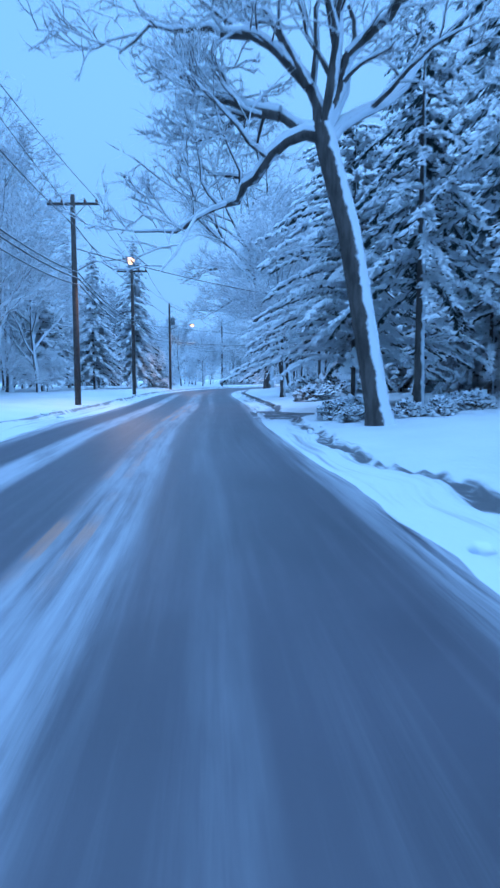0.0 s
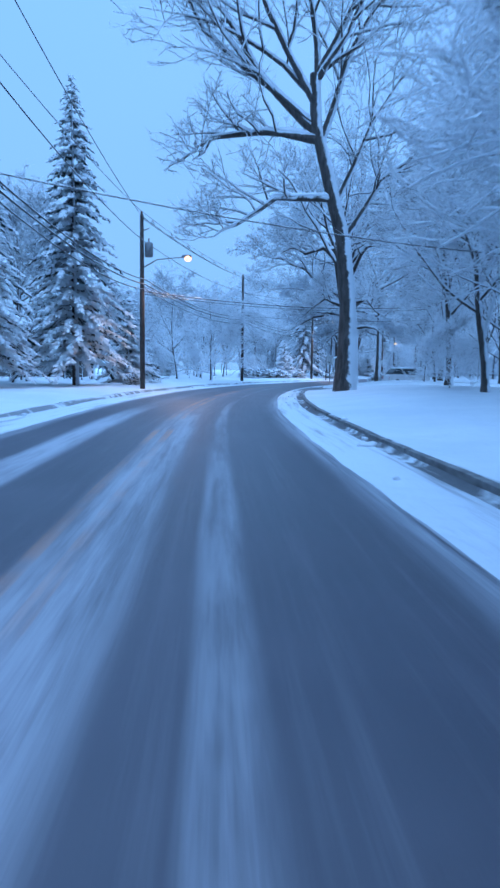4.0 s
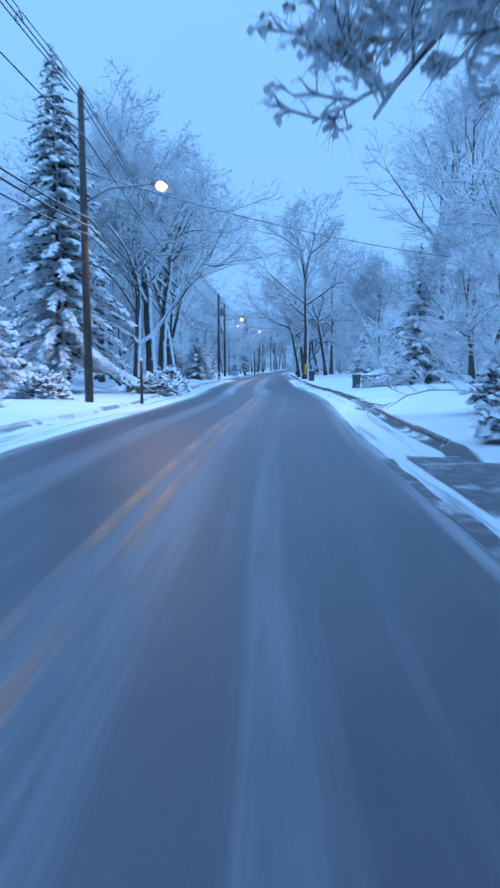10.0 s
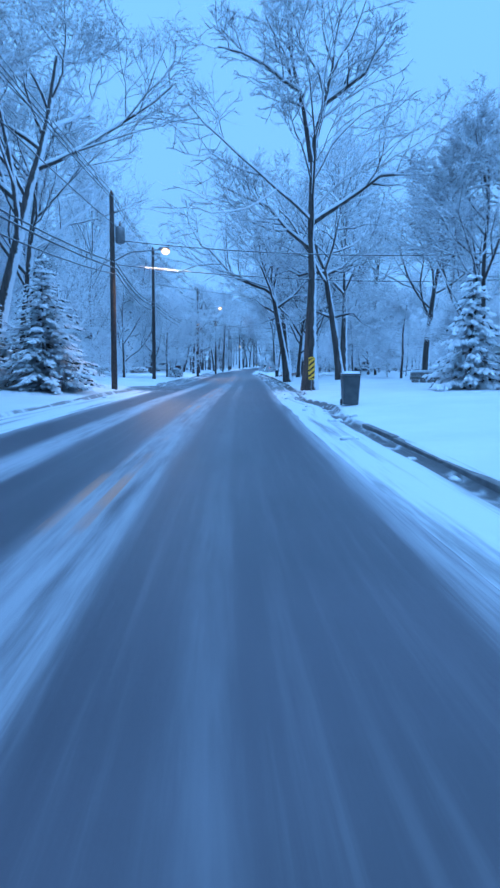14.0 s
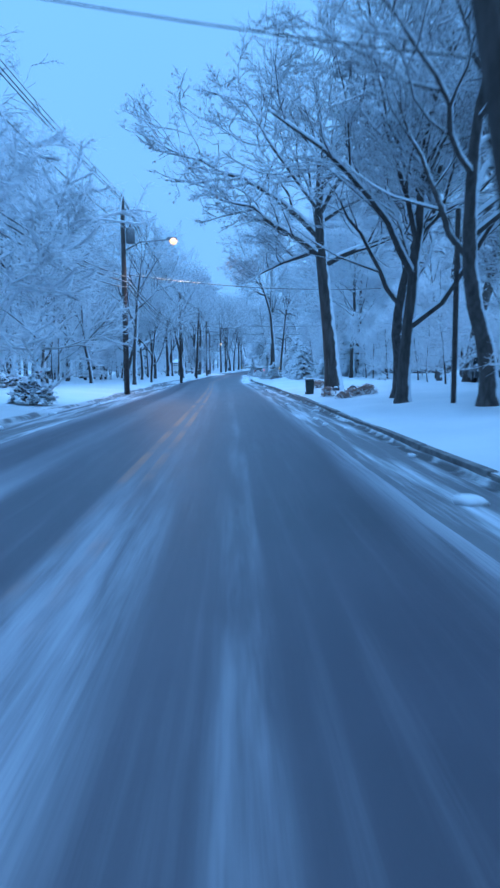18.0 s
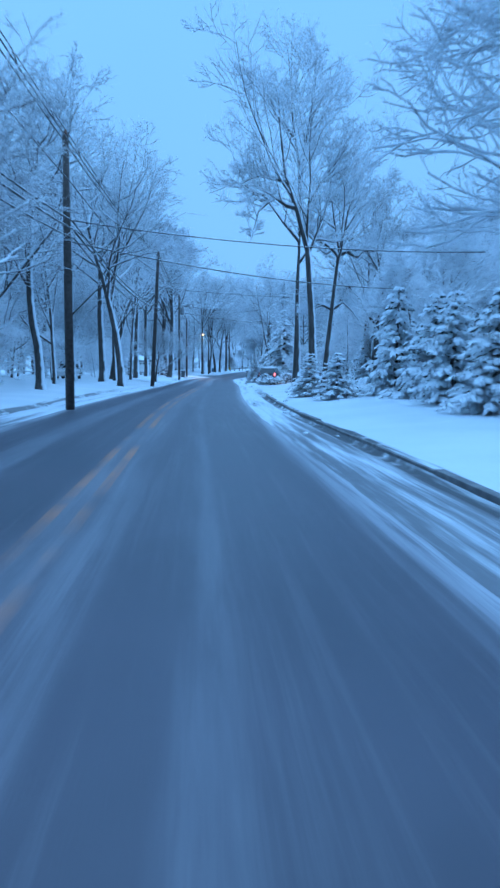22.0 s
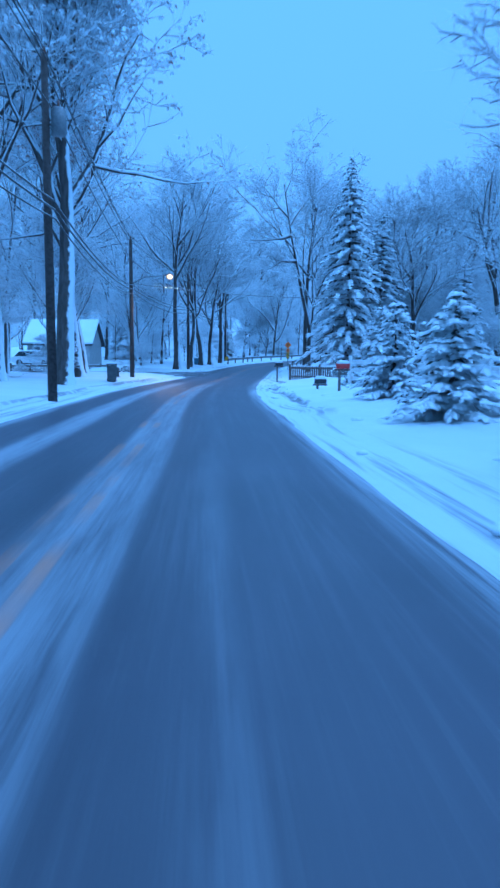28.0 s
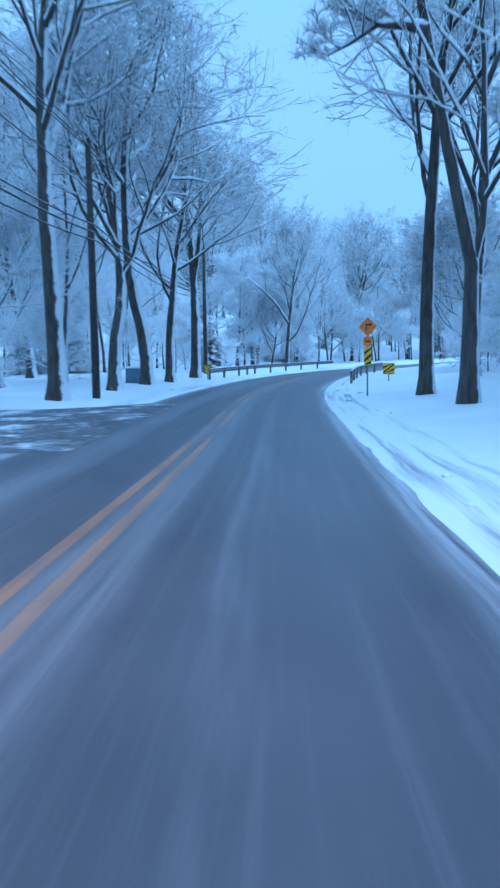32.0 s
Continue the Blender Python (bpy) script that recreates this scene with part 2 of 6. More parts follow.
    n.bump(n.math("ADD", n.math("MULTIPLY", grain, 0.4), n.math("MULTIPLY", left, 1.0)), 0.35, 0.02)
    return n.mat


def m_drive():
    """Wet asphalt of drives and side streets, half under slush."""
    n = Nodes("drive_asphalt", 0.5)
    uv = n.add("ShaderNodeUVMap")
    uv.uv_map = "plan"
    mp = n.add("ShaderNodeMapping")
    mp.inputs["Scale"].default_value = (0.16, 0.9, 1)
    n.link(uv.outputs[0], mp.inputs["Vector"])
    a, g = n.noise(1.0, 6, mp.outputs[0], 0.65), n.noise(50.0, 3, uv.outputs[0])
    pos = n.add("ShaderNodeNewGeometry").outputs["Position"]
    lump, crumb = n.noise(0.8, 6, pos, 0.65), n.noise(4.0, 5, pos, 0.7)
    f = n.math("ADD", n.math("MULTIPLY", a, 0.45), n.math("ADD", n.math("MULTIPLY", lump, 0.85), n.math("MULTIPLY", crumb, 0.3)))
    dark = n.mix(g, (0.045, 0.043, 0.055), (0.08, 0.077, 0.09))
    dark = n.mix(n.step(crumb, 0.42, 0.7), dark, (0.17, 0.17, 0.19))
    n.colour(n.mix(n.step(f, 0.80, 0.98), dark, (0.60, 0.64, 0.70)))
    n.bump(n.math("ADD", f, n.math("MULTIPLY", g, 0.2)), 0.5, 0.06)
    return n.mat


def m_bark(name, c1, c2, scale=6.0, windward=0.48):
    """Bark, with snow lying on what faces up and blown onto one side."""
    n = Nodes(name, 0.9)
    mp = n.add("ShaderNodeMapping")
    mp.inputs["Scale"].default_value = (scale, scale, scale * 0.22)
    n.link(n.coords(), mp.inputs["Vector"])
    g = n.noise(1.0, 6, mp.outputs[0], 0.65)
    pos = n.add("ShaderNodeNewGeometry").outputs["Position"]
    spot = n.noise(2.3, 5, pos, 0.65)
    c = n.mix(n.step(g, 0.3, 0.72), c1, c2)
    up = n.math("ADD", n.facing(0, 0, 1), n.math("MULTIPLY", n.math("SUBTRACT", spot, 0.5), 0.9))
    side = n.math("ADD", n.facing(0.90, -0.38, 0.2), n.math("MULTIPLY", n.math("SUBTRACT", spot, 0.5), 1.1))
    f = n.math("ADD", n.step(up, 0.35, 0.55), n.step(side, windward, windward + 0.2), True)
    n.colour(n.mix(f, c, (0.74, 0.78, 0.83)))
    n.bump(g, 0.6, 0.03)
    return n.mat


def m_frosted(name, dark, cover, snow=(0.76, 0.80, 0.85)):
    """Thin twigs or needles that carry snow on their upper side."""
    n = Nodes(name, 0.85)
    pos = n.add("ShaderNodeNewGeometry").outputs["Position"]
    spot = n.noise(1.1, 4, pos, 0.6)
    fine = n.noise(7.0, 3, pos)
    up = n.math("ADD", n.facing(0, 0, 1), n.math("MULTIPLY", n.math("SUBTRACT", spot, 0.5), 1.4))
    f = n.step(up, -cover - 0.25, -cover + 0.25)
    c = n.mix(n.step(fine, 0.3, 0.7), dark, tuple(v * 1.7 for v in dark))
    col = n.mix(f, c, snow)
    n.colour(col)
    # thin ice and snow let part of the light through
    out = [x for x in n.mat.node_tree.nodes if x.type == "OUTPUT_MATERIAL"][0]
    tr, mx = n.add("ShaderNodeBsdfTranslucent"), n.add("ShaderNodeMixShader")
    n.link(col, tr.inputs["Color"])
    mx.inputs[0].default_value = 0.5
    n.link(n.b.outputs[0], mx.inputs[1])
    n.link(tr.outputs[0], mx.inputs[2])
    n.link(mx.outputs[0], out.inputs["Surface"])
    return n.mat


def m_plain(name, c1, c2, rough=0.6, metal=0.0, scale=8.0, bump=0.15, snowy=0.0):
    n = Nodes(name, rough, metal)
    a = n.noise(scale, 5)
    c = n.mix(n.step(a, 0.3, 0.7), c1, c2)
    if snowy:
        c = n.mix(n.step(n.math("ADD", n.facing(0, 0, 1), n.math("MULTIPLY", a, 0.3)), 1.0 - snowy, 1.15 - snowy), c, SNOW)
    n.colour(c)
    n.bump(a, bump, 0.01)
    return n.mat


def m_glow(name, c, strength):
    n = Nodes(name, 0.4)
    n.colour((0.9, 0.8, 0.6))
    n.b.inputs["Emission Color"].default_value = (*c, 1)
    n.b.inputs["Emission Strength"].default_value = strength
    return n.mat


def m_glass(name="glass_dark"):
    n = Nodes(name, 0.06)
    n.colour((0.02, 0.025, 0.03))
    n.b.inputs["IOR"].default_value = 1.5
    return n.mat


MAT = {
    "snow": m_snow(),
    "ground": m_ground(),
    "road": m_road(),
    "drive": m_drive(),
    "bark": m_bark("oak_bark", (0.036, 0.032, 0.030), (0.105, 0.094, 0.087), 6.0, 0.42),
    "bark2": m_bark("grey_bark", (0.05, 0.048, 0.047), (0.13, 0.12, 0.115), 8.0, 0.5),
    "twig": m_frosted("snowy_twigs", (0.07, 0.06, 0.06), 0.55, (0.92, 0.94, 0.97)),
    "twig_white": m_frosted("white_frosted_twigs", (0.10, 0.09, 0.09), 0.85, (0.93, 0.945, 0.97)),
    "twig_far": m_frosted("lightly_snowed_twigs", (0.07, 0.06, 0.06), 0.6, (0.88, 0.9, 0.94)),
    "needle": m_frosted("spruce_needles", (0.034, 0.050, 0.050), 0.42, (0.84, 0.87, 0.92)),
    "shrub": m_frosted("snowed_shrub_twigs", (0.05, 0.055, 0.045), 0.5, (0.86, 0.89, 0.93)),
    "leaf": m_frosted("dry_oak_leaves", (0.24, 0.18, 0.165), 0.6),
    "hedge_leaf": m_frosted("clipped_hedge_leaves", (0.035, 0.030, 0.032), -0.35),
    "grass": m_plain("dry_grass", (0.38, 0.27, 0.22), (0.52, 0.40, 0.34), 0.9, 0, 20, 0.2, 0.12),
    "pole": m_plain("pole_wood", (0.040, 0.033, 0.030), (0.085, 0.072, 0.066), 0.9, 0, 9, 0.5),
    "metal": m_plain("galvanised_metal", (0.17, 0.175, 0.185), (0.25, 0.255, 0.265), 0.5, 0.5, 12),
    "dark_metal": m_plain("dark_painted_metal", (0.03, 0.03, 0.035), (0.06, 0.06, 0.065), 0.5, 0.3, 10),
    "porcelain": m_plain("brown_porcelain", (0.12, 0.06, 0.04), (0.18, 0.10, 0.07), 0.25),
    "wire": m_plain("black_cable", (0.03, 0.03, 0.032), (0.06, 0.06, 0.065), 0.6, 0, 30, 0.1, 0.45),
    "sodium": m_glow("lit_sodium_lens", (1.0, 0.42, 0.075), 2.9),
    "lens_off": m_plain("unlit_lens", (0.55, 0.56, 0.58), (0.65, 0.66, 0.68), 0.2),
    "porch": m_glow("porch_bulb", (1.0, 0.45, 0.10), 4.0),
    "tail": m_glow("red_tail_lamp", (1.0, 0.05, 0.03), 4.0),
    "sign_white": m_plain("white_sign_face", (0.75, 0.75, 0.74), (0.82, 0.82, 0.80), 0.35),
    "black": m_plain("black_print", (0.012, 0.012, 0.012), (0.02, 0.02, 0.02), 0.5),
    "sign_back": m_plain("bare_aluminium", (0.35, 0.36, 0.37), (0.45, 0.46, 0.47), 0.4, 0.7),
    "yellow": m_plain("yellow_reflective", (0.85, 0.50, 0.02), (0.95, 0.60, 0.04), 0.4),
    "orange": m_plain("orange_reflective", (0.85, 0.20, 0.02), (0.95, 0.27, 0.04), 0.4),
    "bin_grey": m_plain("grey_plastic", (0.055, 0.06, 0.065), (0.085, 0.09, 0.095), 0.5, 0, 4, 0.1, 0.12),
    "bin_dark": m_plain("dark_green_plastic", (0.012, 0.018, 0.018), (0.025, 0.032, 0.032), 0.5, 0, 4, 0.1, 0.12),
    "box_blue": m_plain("faded_blue_paint", (0.10, 0.17, 0.24), (0.15, 0.22, 0.29), 0.5, 0, 4, 0.1, 0.1),
    "siding": m_plain("pale_siding", (0.42, 0.42, 0.42), (0.52, 0.52, 0.51), 0.7, 0, 3),
    "siding_dark": m_plain("dark_siding", (0.06, 0.055, 0.055), (0.10, 0.09, 0.085), 0.7, 0, 3),
    "trim": m_plain("white_trim", (0.68, 0.68, 0.67), (0.78, 0.78, 0.77), 0.5, 0, 6),
    "shingle": m_plain("dark_shingles", (0.05, 0.05, 0.055), (0.09, 0.09, 0.095), 0.85, 0, 10, 0.4),
    "fence_wood": m_plain("weathered_fence_wood", (0.10, 0.085, 0.075), (0.18, 0.155, 0.14), 0.85, 0, 10, 0.4, 0.15),
    "fence_white": m_plain("white_fence_paint", (0.62, 0.62, 0.61), (0.74, 0.74, 0.73), 0.6, 0, 8),
    "red": m_plain("red_paint", (0.28, 0.03, 0.03), (0.40, 0.05, 0.04), 0.45),
    "car_white": m_plain("white_car_paint", (0.60, 0.61, 0.62), (0.68, 0.69, 0.70), 0.25, 0, 2, 0.02),
    "car_dark": m_plain("dark_car_paint", (0.03, 0.035, 0.045), (0.05, 0.055, 0.065), 0.25, 0, 2, 0.02),
    "rubber": m_plain("tyre_rubber", (0.015, 0.015, 0.016), (0.03, 0.03, 0.03), 0.85),
    "glass": m_glass(),
    "stone": m_plain("grey_stone", (0.16, 0.155, 0.15), (0.28, 0.27, 0.26), 0.85, 0, 5, 0.5, 0.35),
    "concrete": m_plain("kerb_concrete", (0.10, 0.10, 0.105), (0.22, 0.22, 0.22), 0.8, 0, 5, 0.4, 0.0),
}

# ---- helpers for meshes ----


def mesh_of(name, verts, faces, mats, smooth=True, slots=None):
    me = bpy.data.meshes.new(name)
    me.from_pydata(verts, [], faces)
    for m in mats:
        me.materials.append(m)
    if slots is not None:
        me.polygons.foreach_set("material_index", slots)
    if smooth:
        me.polygons.foreach_set("use_smooth", [True] * len(me.polygons))
    me.update()
    return me


def part(name, me, parent, label="", at=None, kind=""):
    ob = new(name, me)
    ob.parent = parent
    if at is not None:
        ob.matrix_local = at
    return tagged(ob, label, kind=kind)


def thing(name, label, category, group="", kind=""):
    ob = new(name)
    ob.empty_display_size = 0.3
    return tagged(ob, label, category, group, kind)


def bm_mesh(name, bm, mat, bevel=0.0, smooth=False):
    if bevel:
        bmesh.ops.bevel(bm, geom=bm.edges[:], offset=bevel, segments=2, affect="EDGES", profile=0.6)
    me = bpy.data.meshes.new(name)
    bm.to_mesh(me)
    bm.free()
    me.materials.append(mat)
    if smooth:
        me.polygons.foreach_set("use_smooth", [True] * len(me.polygons))
    return me


def box(name, sx, sy, sz, mat, at=(0, 0, 0), bevel=0.01, taper=1.0, rot=0.0):
    """A box that stands on at, its top scaled by taper."""
    bm = bmesh.new()
    bmesh.ops.create_cube(bm, size=1.0)
    for v in bm.verts:
        k = taper if v.co.z > 0 else 1.0
        v.co = Vector((v.co.x * sx * k, v.co.y * sy * k, (v.co.z + 0.5) * sz))
    if bevel:
        bmesh.ops.bevel(bm, geom=bm.edges[:], offset=bevel, segments=2, affect="EDGES", profile=0.6)
    bmesh.ops.transform(bm, matrix=pose(*at, 0, 0, rot), verts=bm.verts)
    return bm_mesh(name, bm, mat)


def rod(name, pts, radii, mat, sides=8, smooth=True):
    v, f = chain(pts, radii, sides)
    return mesh_of(name, v, f, [mat], smooth)


def chain(pts, radii, sides, base=0, cap=True):
    """Tube through points with shared rings."""
    verts, faces = [], []
    pts = [Vector(p) for p in pts]
    n = len(pts)
    ref = Vector((1, 0, 0))
    for i, p in enumerate(pts):
        d = (pts[min(i + 1, n - 1)] - pts[max(i - 1, 0)]).normalized()
        a = d.cross(ref)
        if a.length < 0.1:
            a = d.cross(Vector((0, 1, 0)))
        a.normalize()
        b = d.cross(a)
        for k in range(sides):
            w = 2 * math.pi * k / sides
            q = p + (a * math.cos(w) + b * math.sin(w)) * radii[i]
            verts.append((q.x, q.y, q.z))
    for i in range(n - 1):
        for k in range(sides):
            k2 = (k + 1) % sides
            faces.append((base + i * sides + k, base + i * sides + k2, base + (i + 1) * sides + k2, base + (i + 1) * sides + k))
    if cap:
        faces.append(tuple(base + (n - 1) * sides + k for k in range(sides)))
        faces.append(tuple(base + k for k in reversed(range(sides))))
    return verts, faces


class Soup:
    """Collects vertices and faces of one mesh."""

    def __init__(self):
        self.v, self.f = [], []

    def tube(self, pts, radii, sides, cap=False):
        v, f = chain(pts, radii, sides, len(self.v), cap)
        self.v += v
        self.f += f

    def poly(self, *pts):
        k = len(self.v)
        self.v += [tuple(p) for p in pts]
        self.f.append(tuple(range(k, k + len(pts))))

    def spike(self, p, q, r):
        """A three-sided thorn from p to q."""
        d = (q - p).normalized()
        a = d.orthogonal().normalized() * r
        c = d.cross(a)
        k = len(self.v)
        for w in (a, c * 0.866 - a * 0.5, -c * 0.866 - a * 0.5):
            self.v.append((p.x + w.x, p.y + w.y, p.z + w.z))
        self.v.append((q.x, q.y, q.z))
        self.f += [(k, k + 1, k + 3), (k + 1, k + 2, k + 3), (k + 2, k, k + 3)]

    def mesh(self, name, mat, smooth=True):
        return mesh_of(name, self.v, self.f, [mat], smooth)


# ---- the plan: the line of the right-hand lane, metres ----
LANE = [(-0.2, -70), (-0.7, -30), (-1.04, -5.3), (-2.1, 14), (-2.5, 30), (-3.6, 53.4), (-3.6, 64.8), (-2.9, 75.9), (-1.3, 87.1), (1.4, 97.9),
        (4.8, 108.1), (8.5, 118.2), (12.7, 128.6), (16.7, 139.6), (20.2, 150.6), (27.9, 172.2), (34.1, 188.5), (42.2, 210.4), (50.4, 233.1),
        (57.5, 253.7), (63.2, 268.7), (71.8, 290.1), (77.6, 305.4), (84.0, 321.8), (90.9, 336.5), (97.2, 348.6), (103.6, 360.4), (110.2, 370.5),
        (119.5, 382), (133, 393), (153, 403), (186, 413), (262, 428)]


def spline(points, step):
    """Even points along a smooth curve through the given ones."""
    p = [Vector((*q, 0)) for q in points]
    p = [p[0] * 2 - p[1]] + p + [p[-1] * 2 - p[-2]]
    raw = []
    for a, b, c, d in zip(p, p[1:], p[2:], p[3:]):
        m = max(2, int((c - b).length / 0.5))
        for k in range(m):
            u = k / m
            raw.append(0.5 * ((2 * b) + (c - a) * u + (2 * a - 5 * b + 4 * c - d) * u * u + (3 * b - a - 3 * c + d) * u ** 3))
    raw.append(p[-2])
    out, acc = [raw[0]], 0.0
    for a, b in zip(raw, raw[1:]):
        acc += (b - a).length
        if acc >= step:
            out.append(b)
            acc -= step
    return out


LINE = spline(LANE, 0.6)
for _ in range(14):
    LINE = [LINE[0]] + [(a + b * 2 + c) / 4 for a, b, c in zip(LINE, LINE[1:], LINE[2:])] + [LINE[-1]]
RIGHT = []
for i in range(len(LINE)):
    t_ = (LINE[min(i + 1, len(LINE) - 1)] - LINE[max(i - 1, 0)]).normalized()
    RIGHT.append(Vector((t_.y, -t_.x, 0)))
ALONG = np.concatenate([[0], np.cumsum([(b - a).length for a, b in zip(LINE, LINE[1:])])])
NPL = np.array([(p.x, p.y) for p in LINE])
NPR = np.array([(p.x, p.y) for p in RIGHT])
S_RISE = float(ALONG[int(np.argmin(((NPL - (94, 343)) ** 2).sum(1)))])


def plan(x, y):
    """Metres along and to the right of the lane line."""
    k = int(np.argmin(((NPL - (x, y)) ** 2).sum(1)))
    off = np.array((x, y)) - NPL[k]
    return float(ALONG[k] + off @ np.array((-NPR[k][1], NPR[k][0]))), float(off @ NPR[k])


def rise(s):
    """Height of the road: level, then a gentle climb past the junction."""
    u = max(0.0, s - S_RISE)
    return 0.033 * u * u / (u + 14.0)


# side streets and drives: along, first and last metre to the side, half width
SIDES = []


def side(x, y, d0, d1, half):
    SIDES.append((plan(x, y)[0], d0, d1, half))


side(1.6, 21.0, 2.6, 5.2, 0.6)
side(4.0, 85.5, 2.6, 40, 3.6)
side(9.0, 107.5, 2.6, 22, 2.2)
side(24.0, 188.5, -30, -4.3, 3.2)
side(99.8, 352.5, -45, -4.3, 4.2)


def warp(s, d):
    """Metres to the side, let wander where no kerb stones hold the edge of the bank."""
    if d < 1.9 or d > 6:
        return d
    loose = max(max(0.0, min(1.0, (100.0 - s) / 6.0)), max(0.0, min(1.0, 1.0 - abs(s - 248.0) / 14.0)), max(0.0, min(1.0, 2.0 - abs(s - 412.0) / 12.0)))
    return d + loose * min(1.0, (d - 1.9) / 0.6) * min(1.0, (6 - d) / 1.5) * (0.75 * noise.noise(Vector((s * 0.16, 3.0, 0))) + 0.35 * noise.noise(Vector((s * 0.55, 7.0, 0))))


def lift(s, d):
    """Height of the snow above the road's level."""
    d = warp(s, d)
    if d > 0:
        k = d - 2.0
        h = 0.02 + 0.045 * max(0, min(1, k / 0.35)) if d < 2.85 else (0.0 if d < 3.12 else 0.13 + 0.18 * min(1, (d - 3.12) / 2.5))
        if s > KERB_END - 4 and 2.4 < d < 3.6:
            u = min(1.0, (s - KERB_END + 4) / 10.0) * max(0.0, min(1.0, (abs(s - 412.0) - 12.0) / 6.0))
            h += (max(h, 0.055 + 0.09 * (d - 2.4)) - h) * u
        if d > 5.0:
            h += 0.22 * min(1.0, (d - 5.0) / 4.0)
        if d < 1.95:
            h = -0.05 + 0.055 * max(0, (d - 1.5) / 0.45)
    else:
        k = -d
        h = 0.03 + 0.04 * max(0, min(1, (k - 4.7) / 0.4)) if k < 5.62 else (0.015 if k < 5.8 else 0.15 + 0.18 * min(1, (k - 5.8) / 2.5))
        if k < 4.65:
            h = -0.05 + 0.055 * max(0, (k - 4.2) / 0.45)
    for s0, a, b, half in SIDES:
        if a - 0.5 < d < b:
            flare = half + 2.2 * max(0, 1 - (d - a if a > 0 else b - d) / 3.0)
            u = abs(s - s0)
            if u < flare + 0.6:
                m = max(0, min(1, (u - flare) / 0.6))
                h = h * m + (1 - m) * min(h, -0.06)
    return h


def ground_z(x, y):
    s, d = plan(x, y)
    return rise(s) + lift(s, d)


def strip(name, cols, height, mat, s_from=0, s_to=None, every=1):
    """A sheet along the road; cols are metres to the right; the UV map holds metres across and along."""
    idx = range(s_from, s_to or len(LINE), every)
    verts, uv = [], []
    for i in idx:
        for d in cols:
            p = LINE[i] + RIGHT[i] * d
            s = float(ALONG[i])
            verts.append((p.x, p.y, rise(s) + height(s, d)))
            uv.append((warp(s, d), s))
    n = len(cols)
    faces = [(i * n + j, i * n + j + 1, (i + 1) * n + j + 1, (i + 1) * n + j) for i in range(len(idx) - 1) for j in range(n - 1)]
    me = mesh_of(name, verts, faces, [mat])
    lay = me.uv_layers.new(name="plan")
    li = np.zeros(len(me.loops), dtype=np.int32)
    me.loops.foreach_get("vertex_index", li)
    lay.data.foreach_set("uv", np.array(uv, dtype=np.float32)[li].ravel())
    return new(name, me)


def bumpy(s, d):
    far = min(1.0, max(0.0, (abs(d + 1.3) - 3.2) / 2.0))
    q = Vector((s * 0.9, d * 0.9, 0))
    w = noise.noise(q) * 0.03 + noise.noise(q * 0.23) * 0.10 * far
    return lift(s, d) + w * (0.35 + 0.65 * far)


near = [round(1.3 + 0.13 * k, 3) for k in range(22)]
near_l = [round(-4.05 - 0.16 * k, 3) for k in range(15)]
cols_r = near + [4.5, 4.9, 5.4, 6, 6.8, 7.7, 8.7, 10, 11.5, 13.5, 16, 20, 26, 36, 52, 70]
cols_l = [-80, -60, -42, -30, -23, -18, -15, -12.5, -10.8, -9.4, -8.4, -7.6, -7.0, -6.6] + near_l[::-1]
tagged(strip("ground", cols_l + [-3.6, -1.3, 0.9] + cols_r, lambda s, d: bumpy(s, d) if not -4 < d < 1.25 else -0.06, MAT["ground"]),
       "snow-covered lawns and verges beside the road", "ground", kind="structure")
tagged(strip("road", [-4.95, -4.3, -3.4, -2.4, -1.3, -0.4, 0.5, 1.3, 2.0, 2.35], lambda s, d: 0.012 - 0.004 * abs(d + 1.3), MAT["road"]),
       "wet two-lane asphalt road with packed snow between the wheel tracks", "road", kind="structure")
plain = mesh_of("ground", [(-1500, -1500, -0.4), (1500, -1500, -0.4), (1500, 1900, -0.4), (-1500, 1900, -0.4)], [(0, 1, 2, 3)], [MAT["snow"]])
tagged(new("ground_far", plain), "snowy ground reaching into the distance", "ground", kind="structure")


for s0, d0, d1, half in SIDES:
    i0 = int(np.searchsorted(ALONG, s0))
    verts, uv = [], []
    nd, na = 24, 11
    inner = d0 if d0 > 0 else d1
    outer = d1 if d0 > 0 else d0
    for i in range(nd + 1):
        d = inner + (outer - inner) * (i / nd) ** 1.6 - (0.9 if d0 > 0 else -0.9) * (i == 0)
        wide = half + 2.2 * max(0.0, 1 - abs(d - inner) / 3.0) + 0.35
        for j in range(na):
            q = -wide + 2 * wide * j / (na - 1)
            p = LINE[i0] + RIGHT[i0] * d + Vector((-RIGHT[i0].y, RIGHT[i0].x, 0)) * q
            verts.append((p.x, p.y, rise(plan(p.x, p.y)[0]) + 0.004 + 0.012 * noise.noise(Vector((p.x, p.y, 0)))))
            uv.append((d, q))
    faces = [(i * na + j, i * na + j + 1, (i + 1) * na + j + 1, (i + 1) * na + j) for i in range(nd) for j in range(na - 1)]
    if d0 > 0:
        faces = [f[::-1] for f in faces]
    me = mesh_of("side_road", verts, faces, [MAT["drive"]])
    lay = me.uv_layers.new(name="plan")
    li = np.zeros(len(me.loops), dtype=np.int32)
    me.loops.foreach_get("vertex_index", li)
    lay.data.foreach_set("uv", np.array(uv, dtype=np.float32)[li].ravel())
    tagged(new("side_road", me), "wet drive or side street with slush between the tracks", "drive", kind="structure")

# ---- trees ----


